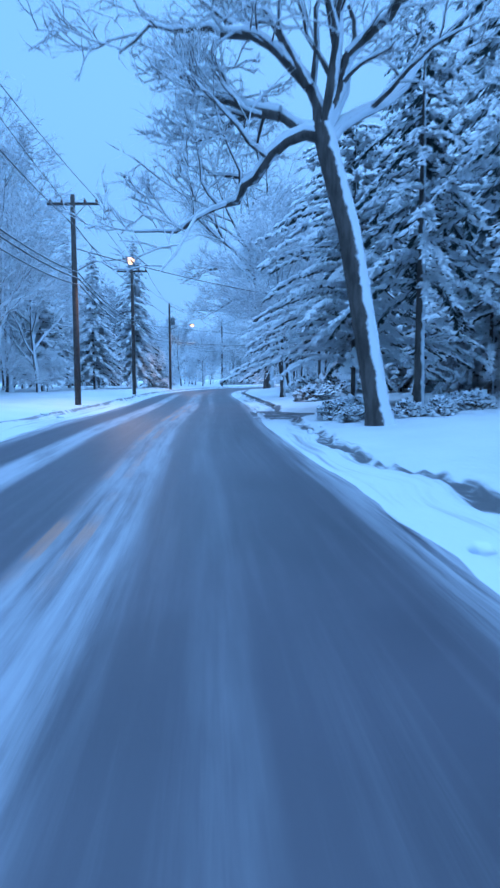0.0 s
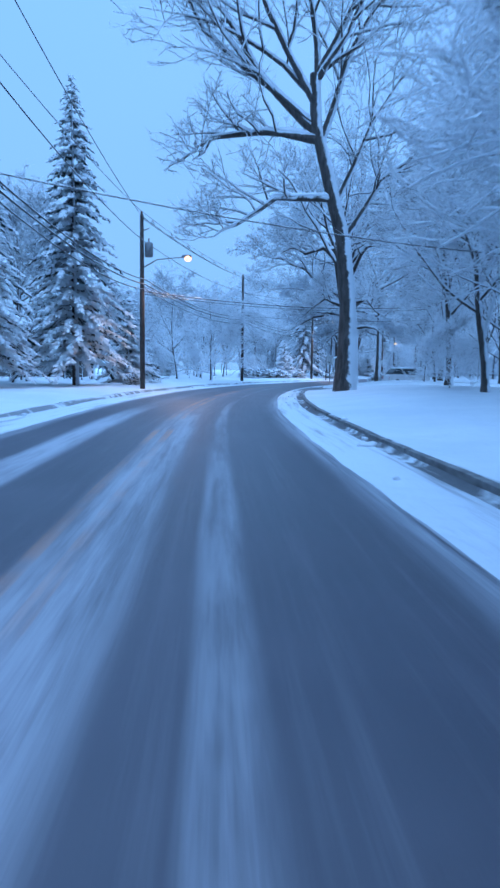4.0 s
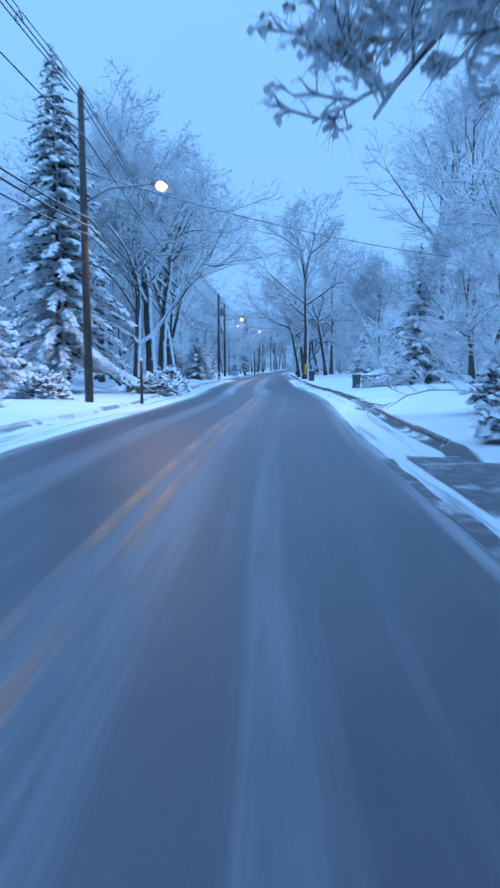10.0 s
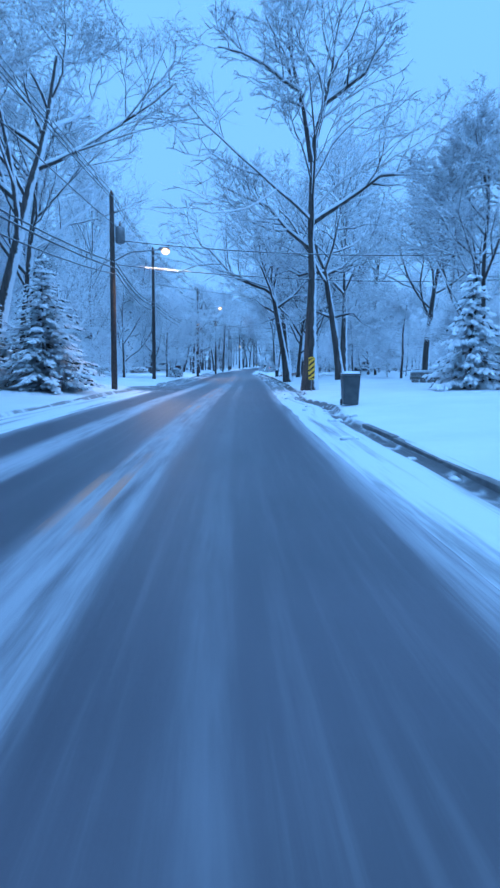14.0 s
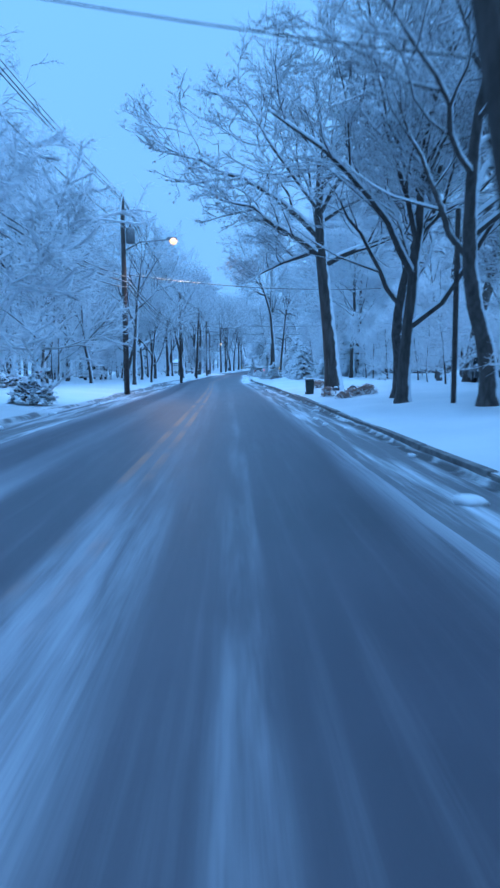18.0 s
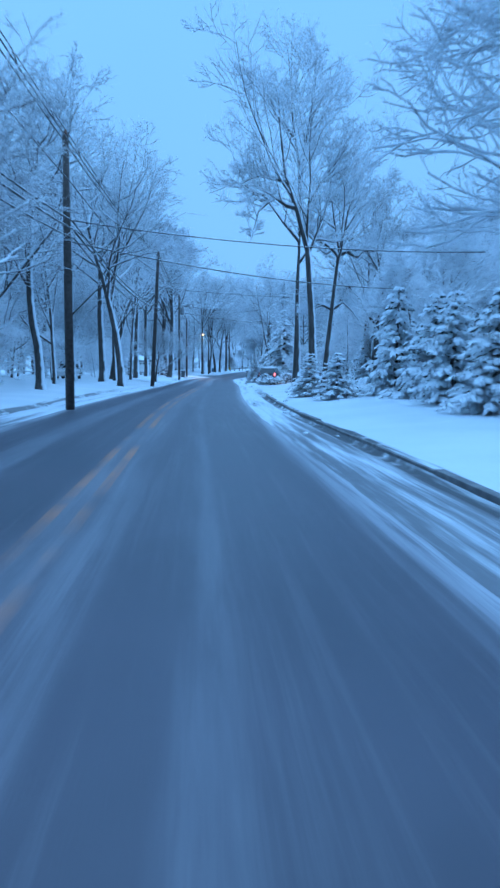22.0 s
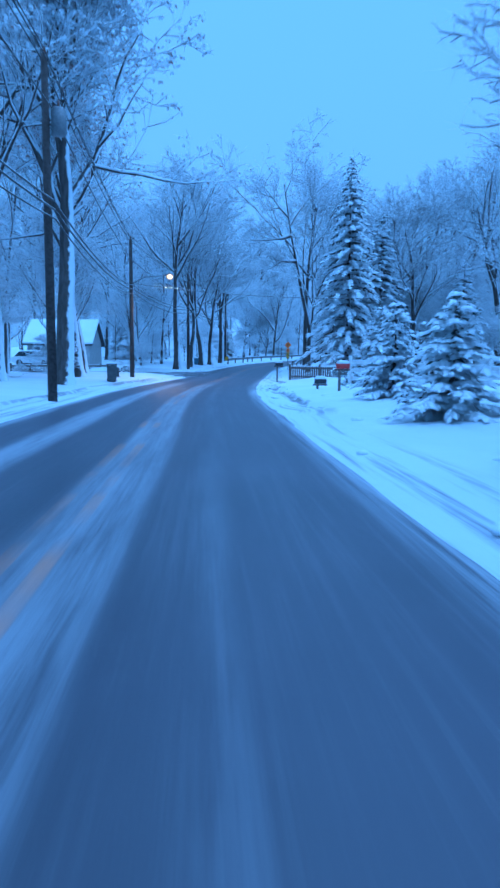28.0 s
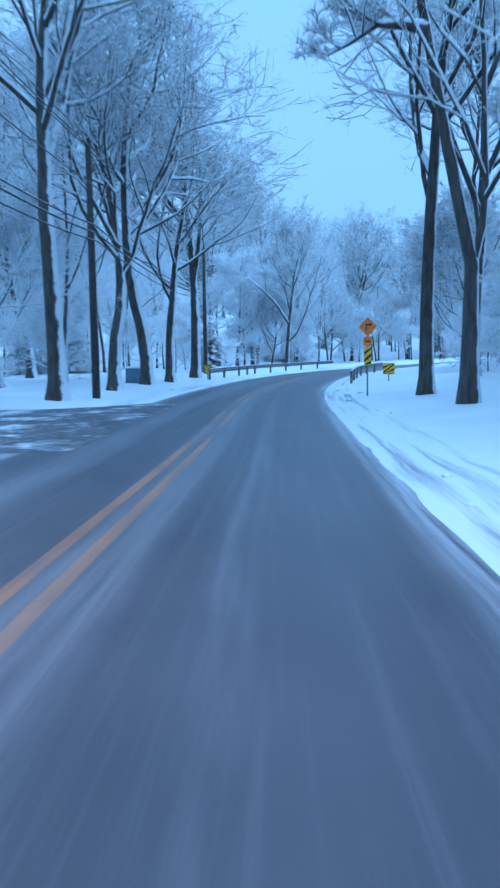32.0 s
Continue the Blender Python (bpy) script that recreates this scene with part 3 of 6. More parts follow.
def turn_off(rng, d, angle):
    """A direction that leaves d by an angle, any way round."""
    a = d.orthogonal().normalized()
    b = d.cross(a)
    w = rng.uniform(0, 2 * math.pi)
    return (d * math.cos(angle) + (a * math.cos(w) + b * math.sin(w)) * math.sin(angle)).normalized()


def grow(seed, height, girth, clear=0.3, spread=1.0, counts=(9, 7, 6, 5, 3), up=0.12, lean=(0, 0), wob=0.16, fork=False, flat=1.0, trunk=None, limbs=(), cheap=False, taper=0.45, stout=0.46, slim=1.0):
    """Branches of a bare tree: points, radii, level."""
    rng = random.Random(seed)
    out = []
    steps = (8, 5, 3, 2, 1, 1) if cheap else (10, 7, 5, 3, 2, 1)
    last = len(counts)

    def shoot(p, d, length, r, level, given=None):
        n = steps[level] if given is None else len(given) - 1
        pts, rad = [p.copy()], [r]
        pull = (0.0, up, up * 0.8, up * 0.4, 0.0, -0.1)[level]
        k = wob * (0.55 if level == 0 else 1.0 + 0.25 * level)
        q, e_ = p.copy(), d.copy()
        for i in range(n):
            e_ = (e_ + Vector((rng.uniform(-k, k), rng.uniform(-k, k), rng.uniform(-k, k) + pull))).normalized()
            q = q + e_ * (length / n) if given is None else given[i + 1]
            u = (i + 1) / n
            pts.append(q.copy())
            rad.append(r * (1 - u * (taper if given is not None and level == 0 else 0.9 if given is not None else 0.7 if level < 2 else 0.8)) if level < 4 else r * (1 - 0.85 * u))
        out.append((pts, rad, level))
        if level >= last:
            return
        if given is not None:
            length = sum((b - a).length for a, b in zip(given, given[1:])) * (0.8 if level else 1.0)
            if level == 0:
                for k_, limb_ in enumerate(limbs):
                    dy = rng.uniform(-0.28, 0.28)
                    x0 = limb_[0][0]
                    full = [Vector((x, (x - x0) * dy + rng.uniform(-0.3, 0.3) * (i > 0), z)) for i, (x, z) in enumerate(limb_)]
                    fine = [full[0]]
                    for a, b in zip(full, full[1:]):
                        mid = a.lerp(b, 0.5) + Vector((rng.uniform(-.14, .14), rng.uniform(-.2, .2), rng.uniform(-.14, .14)))
                        fine += [mid, b]
                    shoot(fine[0], (fine[1] - fine[0]).normalized(), 1.0, r * (stout - 0.025 * k_), 1, fine)
        m = counts[level] + (6 if given is not None and level else 0)
        lo = clear if level == 0 else 0.16
        for j in range(m):
            u = lo + (1 - lo) * ((j + rng.random()) / m) ** (0.9 if level else 0.8)
            u = min(u, 0.98)
            i = min(int(u * n), n - 1)
            f = u * n - i
            at = pts[i].lerp(pts[i + 1], f)
            rr = rad[i] * (1 - f) + rad[i + 1] * f
            here = (pts[i + 1] - pts[i]).normalized()
            ang = rng.uniform(0.55, 1.05) if level else rng.uniform(0.5, 1.15) * spread
            nd = turn_off(rng, here, ang)
            if level and nd.z < -0.25:
                nd.z *= -0.4
            if level == 0:
                nd = Vector((nd.x, nd.y, abs(nd.z) * flat)).normalized()
            base = height * 0.52 * spread * (1.12 - 0.75 * (u - lo) / (1 - lo)) if level == 0 else length * (0.6, 0.62, 0.60, 0.58, 0.55)[level] * (1.18 - 0.62 * u)
            shoot(at, nd, base * rng.uniform(0.75, 1.2), min(rr * 0.7, max(0.004, rr * (rng.uniform(0.5, 0.75) * slim if level == 0 else rng.uniform(0.42, 0.66)))), level + 1)

    if trunk:
        pts_ = [Vector((x, 0, z)) for x, z in trunk]
        shoot(pts_[0], Vector((0, 0, 1)), height, girth, 0, pts_)
        return out
    shoot(Vector((0, 0, -0.15)), Vector((lean[0], lean[1], 1)).normalized(), height * (0.82 if not fork else 0.7), girth, 0)
    return out


def tree_thing(name, label, seed, height, girth, mats=("bark", "twig"), leaves=0, leaf_size=0.13, snow=True, limb=2, fuzz=1.1, tip=(0.22, 0.55), hang=0.1, **kw):
    """A bare tree: trunk with its limbs, a crown of twigs, snow along the limbs, and dry leaves where it keeps some."""
    br = grow(seed, height, girth, **kw)
    rng = random.Random(seed + 7)
    wood, twigs, white, leafy = Soup(), Soup(), Soup(), Soup()
    last = max(lv for _, _, lv in br)
    for pts, rad, lv in br:
        if fuzz and lv >= last - 1 and lv > 2:
            # the finest twiglets, each a thin pointed blade of ice and wood
            n = fuzz if lv == last else fuzz * 1.6
            for _ in range(int(n) + (rng.random() < n - int(n))):
                i = rng.randrange(len(pts) - 1)
                a = pts[i].lerp(pts[i + 1], rng.random())
                d = (pts[i + 1] - pts[i]).normalized() * 0.75 + Vector((rng.uniform(-.8, .8), rng.uniform(-.8, .8), rng.uniform(-.7, .7) - hang))
                q = a + d * rng.uniform(*tip)
                w = d.orthogonal().normalized() * rng.uniform(0.007, 0.013)
                twigs.poly(a - w, a + w, q)
        if lv == 0:
            flare = [rad[0] * 1.45] + [rad[0] * 1.02] + rad[1:]
            pts2 = [pts[0], pts[0].lerp(pts[1], 0.45)] + pts[1:]
            wood.tube(pts2, flare, 9)
        elif lv <= limb:
            wood.tube(pts, rad, 6 if lv == 1 else 5)
        else:
            thick = [max(r, (0.016, 0.014, 0.012)[lv - 3] if lv > 2 else 0.018) for r in rad]
            if lv < 4:
                twigs.tube(pts, thick, 3)
            elif len(pts) > 2:
                twigs.tube(pts[:-1], thick[:-1], 3)
                twigs.spike(pts[-2], pts[-1], thick[-2])
            else:
                twigs.spike(pts[0], pts[1], thick[0])
        if (snow and 1 <= lv <= 4) or (not snow and lv == 3):
            run, rr = [], []
            for p, r in zip(pts, rad):
                run.append(p + Vector((0, 0, r * 0.62 + 0.02 if lv < 3 else max(r, 0.013) * 0.8 + 0.009)))
                rr.append(r * 0.8 + 0.022 if lv < 3 else 0.021 if lv == 3 else 0.016)
            k = [i for i in range(len(run) - 1) if (run[i + 1] - run[i]).normalized().z < 0.8]
            if k and (lv < 4 or rng.random() < 0.6):
                white.tube(run[k[0]:k[-1] + 2], rr[k[0]:k[-1] + 2], 5 if lv < 3 else 3)
        if leaves and lv >= 3 and rng.random() < leaves:
            p = pts[-1]
            for _ in range(2):
                d = Vector((rng.uniform(-1, 1), rng.uniform(-1, 1), rng.uniform(-1.4, 0.2))).normalized()
                s_ = d.orthogonal().normalized() * leaf_size * 0.42
                q = p + d * leaf_size * 0.5
                leafy.poly(p, q + s_, p + d * leaf_size * 1.1, q - s_)
    ob = thing(name, label, "tree")
    part("trunk", wood.mesh("trunk", MAT[mats[0]]), ob)
    part("crown", twigs.mesh("crown", MAT[mats[1]]), ob, "fine twigs under snow", kind="stuff")
    if white.v:
        part("snow_load", white.mesh("snow_load", MAT["snow"]), ob, "snow lying along the limbs", kind="stuff")
    if leafy.v:
        part("dry_leaves", leafy.mesh("dry_leaves", MAT["leaf"], False), ob, "brown leaves left on the twigs", kind="stuff")
    return ob


def conifer_thing(name, label, seed, height, radius, whorl=0.42, per=8, droop=0.55, clear=0.05, full=0.85, load=0.92, size=1.0, rise_=0.25, most=1.0):
    """A conifer: trunk, drooping sprays of needles, and snow lying on them."""
    rng = random.Random(seed)
    green, white, wood = Soup(), Soup(), Soup()
    wood.tube([(0, 0, -0.1), (0, 0, height * 0.5), (0, 0, height * 0.985)], [0.012 * height + 0.03, 0.007 * height + 0.02, 0.012], 7)
    z = height * clear + 0.1
    zv = Vector((0, 0, 1))
    while z < height * 0.985:
        u = (z - height * clear) / (height * (1 - clear))
        reach = radius * (1 - u) ** full + 0.12
        m = max(4, int(per * (0.55 + 0.45 * (1 - u))))
        w0 = rng.uniform(0, 6.28)
        for k in range(m):
            w = w0 + 6.283 * (k + rng.uniform(-0.3, 0.3)) / m
            o = Vector((math.cos(w), math.sin(w), 0))
            sd = Vector((-o.y, o.x, 0))
            L = reach * rng.uniform(0.72, 1.18)
            zz = z + rng.uniform(-0.5, 0.5) * whorl
            n = max(5, int(4 + L * 9.0 / size))
            for j in range(n):
                t = 0.06 + 0.94 * (j + rng.random()) / n
                ax = o * (L * t) + zv * (zz + L * (rise_ * t - droop * t * t))
                sg = -1 if j % 2 else 1
                l = min(most, 0.15 + 0.21 * L * (1.05 - 0.7 * t)) * rng.uniform(0.65, 1.3)
                dr = (o * rng.uniform(0.5, 1.0) + sd * sg * rng.uniform(0.25, 1.0) - zv * rng.uniform(0.2, 0.75 + droop * 0.6)).normalized()
                cr = dr.cross(zv).normalized() * l * rng.uniform(0.15, 0.27)
                tip = ax + dr * l
                mid = ax + dr * l * 0.45
                dn = zv * (l * 0.16)
                green.poly(ax, mid + cr - dn, tip)
                green.poly(ax, tip, mid - cr - dn)
                if rng.random() < load:
                    h = zv * rng.uniform(0.02, 0.06) * (0.6 + l)
                    c2 = cr * rng.uniform(0.6, 1.1)
                    m2, b2, t2 = mid + h * 1.6, ax + dr * l * 0.12 + h * 0.4, ax + dr * l * 0.92 + h * 0.3
                    a1, a2 = mid + c2 - dn * 0.5, mid - c2 - dn * 0.5
                    k0 = len(white.v)
                    white.v += [tuple(b2), tuple(a1), tuple(t2), tuple(a2), tuple(m2)]
                    white.f += [(k0, k0 + 1, k0 + 4), (k0 + 1, k0 + 2, k0 + 4), (k0 + 2, k0 + 3, k0 + 4), (k0 + 3, k0, k0 + 4)]
        z += whorl * (0.8 + 0.4 * rng.random()) * (1.0 - 0.35 * u)
    ob = thing(name, label, "conifer")
    part("trunk", wood.mesh("trunk", MAT["bark"]), ob)
    part("foliage", green.mesh("foliage", MAT["needle"], False), ob, "dark green needle sprays", kind="stuff")
    part("snow_load", white.mesh("snow_load", MAT["snow"]), ob, "snow lying on the boughs", kind="stuff")
    return ob


def bush_thing(name, label, seed, radius, height, n=900, load=1.0, dark="shrub"):
    """A low shrub: short stems with sprays all round, bowed under snow."""
    rng = random.Random(seed)
    green, white, wood = Soup(), Soup(), Soup()
    zv = Vector((0, 0, 1))
    for _ in range(14):
        w, r = rng.uniform(0, 6.28), rng.uniform(0.2, 0.75) * radius
        p = Vector((math.cos(w) * r, math.sin(w) * r, height * rng.uniform(0.4, 0.75)))
        wood.tube([(p.x * 0.2, p.y * 0.2, -0.05), (p.x * 0.6, p.y * 0.6, p.z * 0.6), p], [0.02, 0.014, 0.006], 4)
    for _ in range(n):
        w = rng.uniform(0, 6.28)
        el = math.asin(rng.uniform(0.0, 1.0) ** 0.8)
        o = Vector((math.cos(w) * math.cos(el), math.sin(w) * math.cos(el), math.sin(el)))
        lump = 0.78 + 0.35 * noise.noise(o * 2.3 + Vector((seed, 0, 0)))
        ax = Vector((o.x * radius, o.y * radius, o.z * height)) * lump * rng.uniform(0.7, 1.0)
        l = 0.19 * radius * rng.uniform(0.5, 1.3)
        dr = (o + Vector((rng.uniform(-.6, .6), rng.uniform(-.6, .6), rng.uniform(-.7, .3)))).normalized()
        cr = dr.cross(zv).normalized() * l * rng.uniform(0.3, 0.5)
        tip, mid, dn = ax + dr * l, ax + dr * l * 0.5, zv * l * 0.12
        green.poly(ax, mid + cr - dn, tip)
        green.poly(ax, tip, mid - cr - dn)
        if rng.random() < load * (0.5 + 0.5 * o.z):
            h = zv * rng.uniform(0.05, 0.11) * (0.4 + l)
            k0 = len(white.v)
            c2 = cr * 1.5
            white.v += [tuple(ax + h * 0.3), tuple(mid + c2), tuple(tip + h * 0.2), tuple(mid - c2), tuple(mid + h * 2.0)]
            white.f += [(k0, k0 + 1, k0 + 4), (k0 + 1, k0 + 2, k0 + 4), (k0 + 2, k0 + 3, k0 + 4), (k0 + 3, k0, k0 + 4)]
    ob = thing(name, label, "shrub")
    part("stem", wood.mesh("stem", MAT["bark"]), ob)
    part("foliage", green.mesh("foliage", MAT[dark], False), ob, kind="stuff")
    part("snow_load", white.mesh("snow_load", MAT["snow"]), ob, "snow heaped on the twigs", kind="stuff")
    return ob


def put(ob, x, y, turn=0.0, scale=1.0, sink=0.0, tall=1.0):
    """Stand a thing on the ground at a place of the plan."""
    ob.matrix_basis = pose(x, y, ground_z(x, y) - sink, 0, 0, turn) @ Matrix.Diagonal((scale, scale, scale * tall, 1))
    return ob


def again(ob, x, y, turn=0.0, scale=1.0, tall=1.0, label="", sink=0.0):
    """Another one like ob."""
    s0 = ob.scale.copy()
    ob.scale = (1, 1, 1)
    c = copy_thing(ob, pose(x, y, ground_z(x, y) - sink, 0, 0, turn) @ Matrix.Diagonal((scale, scale, scale * tall, 1)))
    ob.scale = s0
    return tagged(c, label)


# kinds
T = {}
T["oak_a"] = tree_thing("oak_tree", "tall old oak with dark limbs under fresh snow", 11, 21, 0.42, clear=0.30, spread=1.05, counts=(10, 7, 6, 4, 2), up=0.10, wob=0.22)
T["oak_b"] = tree_thing("oak_tree", "leaning old oak with wide crooked limbs under snow", 23, 20, 0.40, clear=0.34, spread=1.15, counts=(9, 7, 6, 4, 2), up=0.06, wob=0.26, lean=(-0.16, 0.02))
T["oak_leafy"] = tree_thing("oak_tree", "large oak that keeps brown leaves, snow on its limbs", 37, 19, 0.42, clear=0.40, spread=0.74, counts=(13, 7, 6, 4, 2), up=0.14, wob=0.2, leaves=0.9, leaf_size=0.19)
T["maple_a"] = tree_thing("maple_tree", "bare tree with a dense crown of snow-covered twigs", 41, 15, 0.24, clear=0.2, spread=0.95, counts=(14, 8, 6, 4, 2), up=0.10, wob=0.18, fuzz=0.8)
T["maple_b"] = tree_thing("maple_tree", "young bare tree, every twig lined with snow", 53, 12, 0.17, clear=0.14, spread=0.9, counts=(15, 8, 6, 4, 2), up=0.05, wob=0.16, fuzz=0.8)
T["tall_a"] = tree_thing("ash_tree", "tall straight bare tree with snow on one side of its trunk", 61, 23, 0.38, mats=("bark", "twig"), clear=0.36, spread=0.92, counts=(13, 7, 6, 4, 2), fuzz=1.2, up=0.16, wob=0.17)
T["tall_b"] = tree_thing("ash_tree", "tall bare tree with a high forking crown under snow", 67, 22, 0.38, mats=("bark", "twig"), clear=0.34, spread=1.0, counts=(12, 7, 6, 4, 2), fuzz=1.2, up=0.16, wob=0.2, lean=(0.05, 0))
T["wood_a"] = tree_thing("woodland_tree", "bare woodland tree dusted with snow", 71, 17, 0.19, mats=("bark", "twig_white"), clear=0.2, spread=0.8, counts=(12, 7, 6, 4), up=0.16, snow=False, fuzz=1.8, tip=(0.3, 0.75), limb=1, cheap=True)
T["wood_b"] = tree_thing("woodland_tree", "bare woodland tree with snowy branches", 73, 14, 0.15, mats=("bark", "twig_white"), clear=0.12, spread=0.85, counts=(12, 7, 6, 4), up=0.12, snow=False, fuzz=1.8, tip=(0.3, 0.75), limb=1, cheap=True)
T["wood_c"] = tree_thing("woodland_tree", "slim bare tree standing in the snowy woods", 79, 20, 0.17, mats=("bark2", "twig_far"), clear=0.3, spread=0.8, counts=(11, 7, 6, 4), up=0.17, snow=False, fuzz=1.8, tip=(0.3, 0.75), limb=1, cheap=True)
T["spruce"] = conifer_thing("spruce_tree", "tall spruce with drooping snow-laden boughs", 83, 16.5, 3.5, whorl=0.46, per=10, droop=0.5, clear=0.08, load=0.62, size=0.5, most=0.42)
T["fir"] = conifer_thing("fir_tree", "bushy fir loaded with thick snow", 89, 8.5, 2.7, whorl=0.36, per=10, droop=0.35, clear=0.02, load=0.9)
T["small_fir"] = conifer_thing("small_fir", "small fir nearly hidden under snow", 97, 3.0, 1.25, whorl=0.25, per=9, droop=0.3, clear=0.02, load=0.9, size=0.7)
T["hemlock"] = conifer_thing("hemlock_tree", "wide dark hemlock with hanging boughs under snow", 101, 11, 4.2, whorl=0.55, per=9, droop=0.62, clear=0.05, full=0.6, load=0.8, size=0.6, most=0.5)
T["pine"] = conifer_thing("pine_tree", "tall old pine with hanging boughs under snow", 131, 19, 5.0, whorl=0.75, per=8, droop=0.55, clear=0.33, full=0.55, load=0.85, size=0.55, most=0.55)
T["oak_l"] = tree_thing("oak_tree", "great oak reaching over the road with brown leaves and snow", 251, 19, 0.38, counts=(4, 5, 6, 4, 2), clear=0.55, up=0.02, wob=0.22, leaves=0.75, leaf_size=0.17,
                        stout=0.55, trunk=[(0, -0.2), (0.05, 3.5), (-0.2, 7.0), (-0.45, 10), (-0.3, 13.5)],
                        limbs=[[(-0.35, 6.5), (-2.6, 8.0), (-4.4, 9.4), (-6.4, 10.2), (-7.8, 10.2)], [(-0.45, 7.6), (-1.6, 10), (-2.6, 13.5), (-4, 17)], [(-0.28, 5.2), (-2.0, 5.9), (-3.6, 5.6), (-5.2, 4.8)], [(-0.5, 10), (-0.2, 13), (0.6, 18)],
                               [(-0.35, 6.2), (2.4, 8.0), (5, 9.4)], [(-0.5, 9.2), (-2.8, 11.2), (-4.6, 12.4), (-6.2, 12.6)], [(-0.5, 9.8), (2.6, 13), (4.6, 15)], [(-0.4, 6.9), (-1.6, 7.6), (-3.4, 7.4), (-5.4, 7.0)], [(0, 4.6), (1.8, 4.6), (3.4, 3.8)], [(0, 4.4), (-1.5, 4.3), (-2.8, 3.3)]])
T["bush"] = bush_thing("bush", "rounded bush heaped with snow", 103, 1.1, 1.1)
T["hedge"] = bush_thing("low_shrub", "low spreading shrub under thick snow", 107, 1.6, 0.9, 1000)
T["grass"] = bush_thing("grass_clump", "clump of dry brown ornamental grass in the snow", 109, 0.7, 0.5, 700, 0.10, "grass")

T["oak_0"] = tree_thing("oak_tree", "huge leaning oak, long crooked limbs lined with snow", 211, 13, 0.32, counts=(2, 3, 6, 4, 2), clear=0.85, up=0.03, wob=0.26, stout=0.62, taper=0.12,
                        trunk=[(0, -0.3), (-0.28, 1.35), (-0.5, 2.65), (-0.9, 4.9), (-1.35, 6.5), (-1.6, 7.5)],
                        limbs=[[(-1.62, 7.3), (-1.93, 8.5), (-2.64, 9.3), (-3.35, 9.8), (-4.6, 10.3), (-6.3, 10.6), (-7.3, 10.1)], [(-1.5, 7.3), (-1.2, 9.5), (-1.0, 10.8), (-0.9, 13.0)],
                               [(-1.5, 7.4), (-1.0, 9.1), (0.1, 9.8), (1.1, 10.6), (1.9, 11.3)], [(-1.55, 7.2), (-2.5, 7.2), (-3.35, 6.35), (-3.9, 5.85), (-4.8, 5.55), (-5.5, 5.1), (-6.9, 5.25)],
                               [(-1.6, 7.3), (-2.8, 8.0), (-3.9, 8.3), (-4.8, 8.1), (-5.6, 7.8)], [(-2.7, 7.9), (-4.2, 8.6), (-5.5, 9.1), (-6.1, 10.3)], [(-1.95, 8.5), (-2.9, 10.2), (-3.5, 10.6), (-3.9, 11.8)]])
T["oak_3"] = tree_thing("oak_tree", "tall bare oak with a spreading crown of dark limbs", 223, 26, 0.5, counts=(3, 6, 6, 4, 2), clear=0.7, up=0.06, wob=0.22, stout=0.55,
                        trunk=[(0, -0.3), (0.05, 4.5), (-0.3, 8.0), (-1.1, 11.0), (-1.9, 14.0), (-2.0, 16.5)],
                        limbs=[[(-1.9, 13.5), (-4.9, 16.5), (-7.4, 20.5), (-9.5, 22)], [(-1.9, 13.2), (-4.5, 13.6), (-7.4, 13.2), (-8.4, 12.0)], [(-2.0, 15), (-1.9, 18), (-2.5, 22), (-3.3, 26.5)],
                               [(-1.7, 12.8), (-0.4, 17), (1.2, 20), (2.9, 25.5)], [(-1.95, 15), (-4.5, 19.5), (-6, 23.5), (-6.4, 25.8)], [(-2, 16.3), (0, 20), (-0.2, 24), (0.4, 27)],
                               [(-0.9, 10.2), (-4, 10), (-6, 8.6), (-7.2, 7.8)], [(-0.3, 8), (1.5, 11), (4, 12.8)], [(-0.8, 9.8), (1.0, 14), (3.4, 17.5)]])
T["oak_m"] = tree_thing("oak_tree", "straight-trunked roadside oak with high forked limbs under snow", 227, 20, 0.36, counts=(4, 6, 6, 4, 2), clear=0.55, up=0.08, wob=0.2,
                        taper=0.82, trunk=[(0, -0.2), (0, 3), (0.05, 5.7), (-0.1, 8.6), (-0.1, 11.6)],
                        limbs=[[(-0.1, 11.5), (-0.7, 14.7), (-2.5, 16), (-4.8, 16.5)], [(-0.1, 11.5), (0.6, 14.7), (1, 17.2), (1.5, 19.7)], [(0, 8.5), (1.5, 9.5), (3.5, 11), (5.4, 11.5), (7.2, 14)],
                               [(0.5, 14.3), (2.5, 15.7), (3.5, 17.2)], [(-0.6, 14.3), (-1.3, 17.2), (-1.5, 19.2)], [(-0.05, 7.2), (-2.2, 9.4), (-4.6, 10.4)]])
T["oak_p"] = tree_thing("oak_tree", "leaning roadside oak with one long limb reaching over the road", 229, 15, 0.31, counts=(2, 6, 6, 4, 2), clear=0.8, up=0.10, wob=0.2,
                        trunk=[(0, -0.2), (-0.3, 1.9), (-0.67, 3.75), (-1.27, 6.9)],
                        limbs=[[(-1.2, 6.6), (-2.4, 7.3), (-4.2, 8), (-5.6, 9.4), (-6.8, 10.4), (-7.9, 12.4)], [(-1.25, 6.8), (-1.3, 8.8), (-1.8, 10.2), (-2.8, 12.6), (-3.3, 15.2)], [(-1.25, 6.8), (-0.8, 9.2), (-0.4, 12.2), (-0.2, 15.2)],
                               [(-1.0, 5.6), (1.2, 7.6), (3.0, 8.6)]])
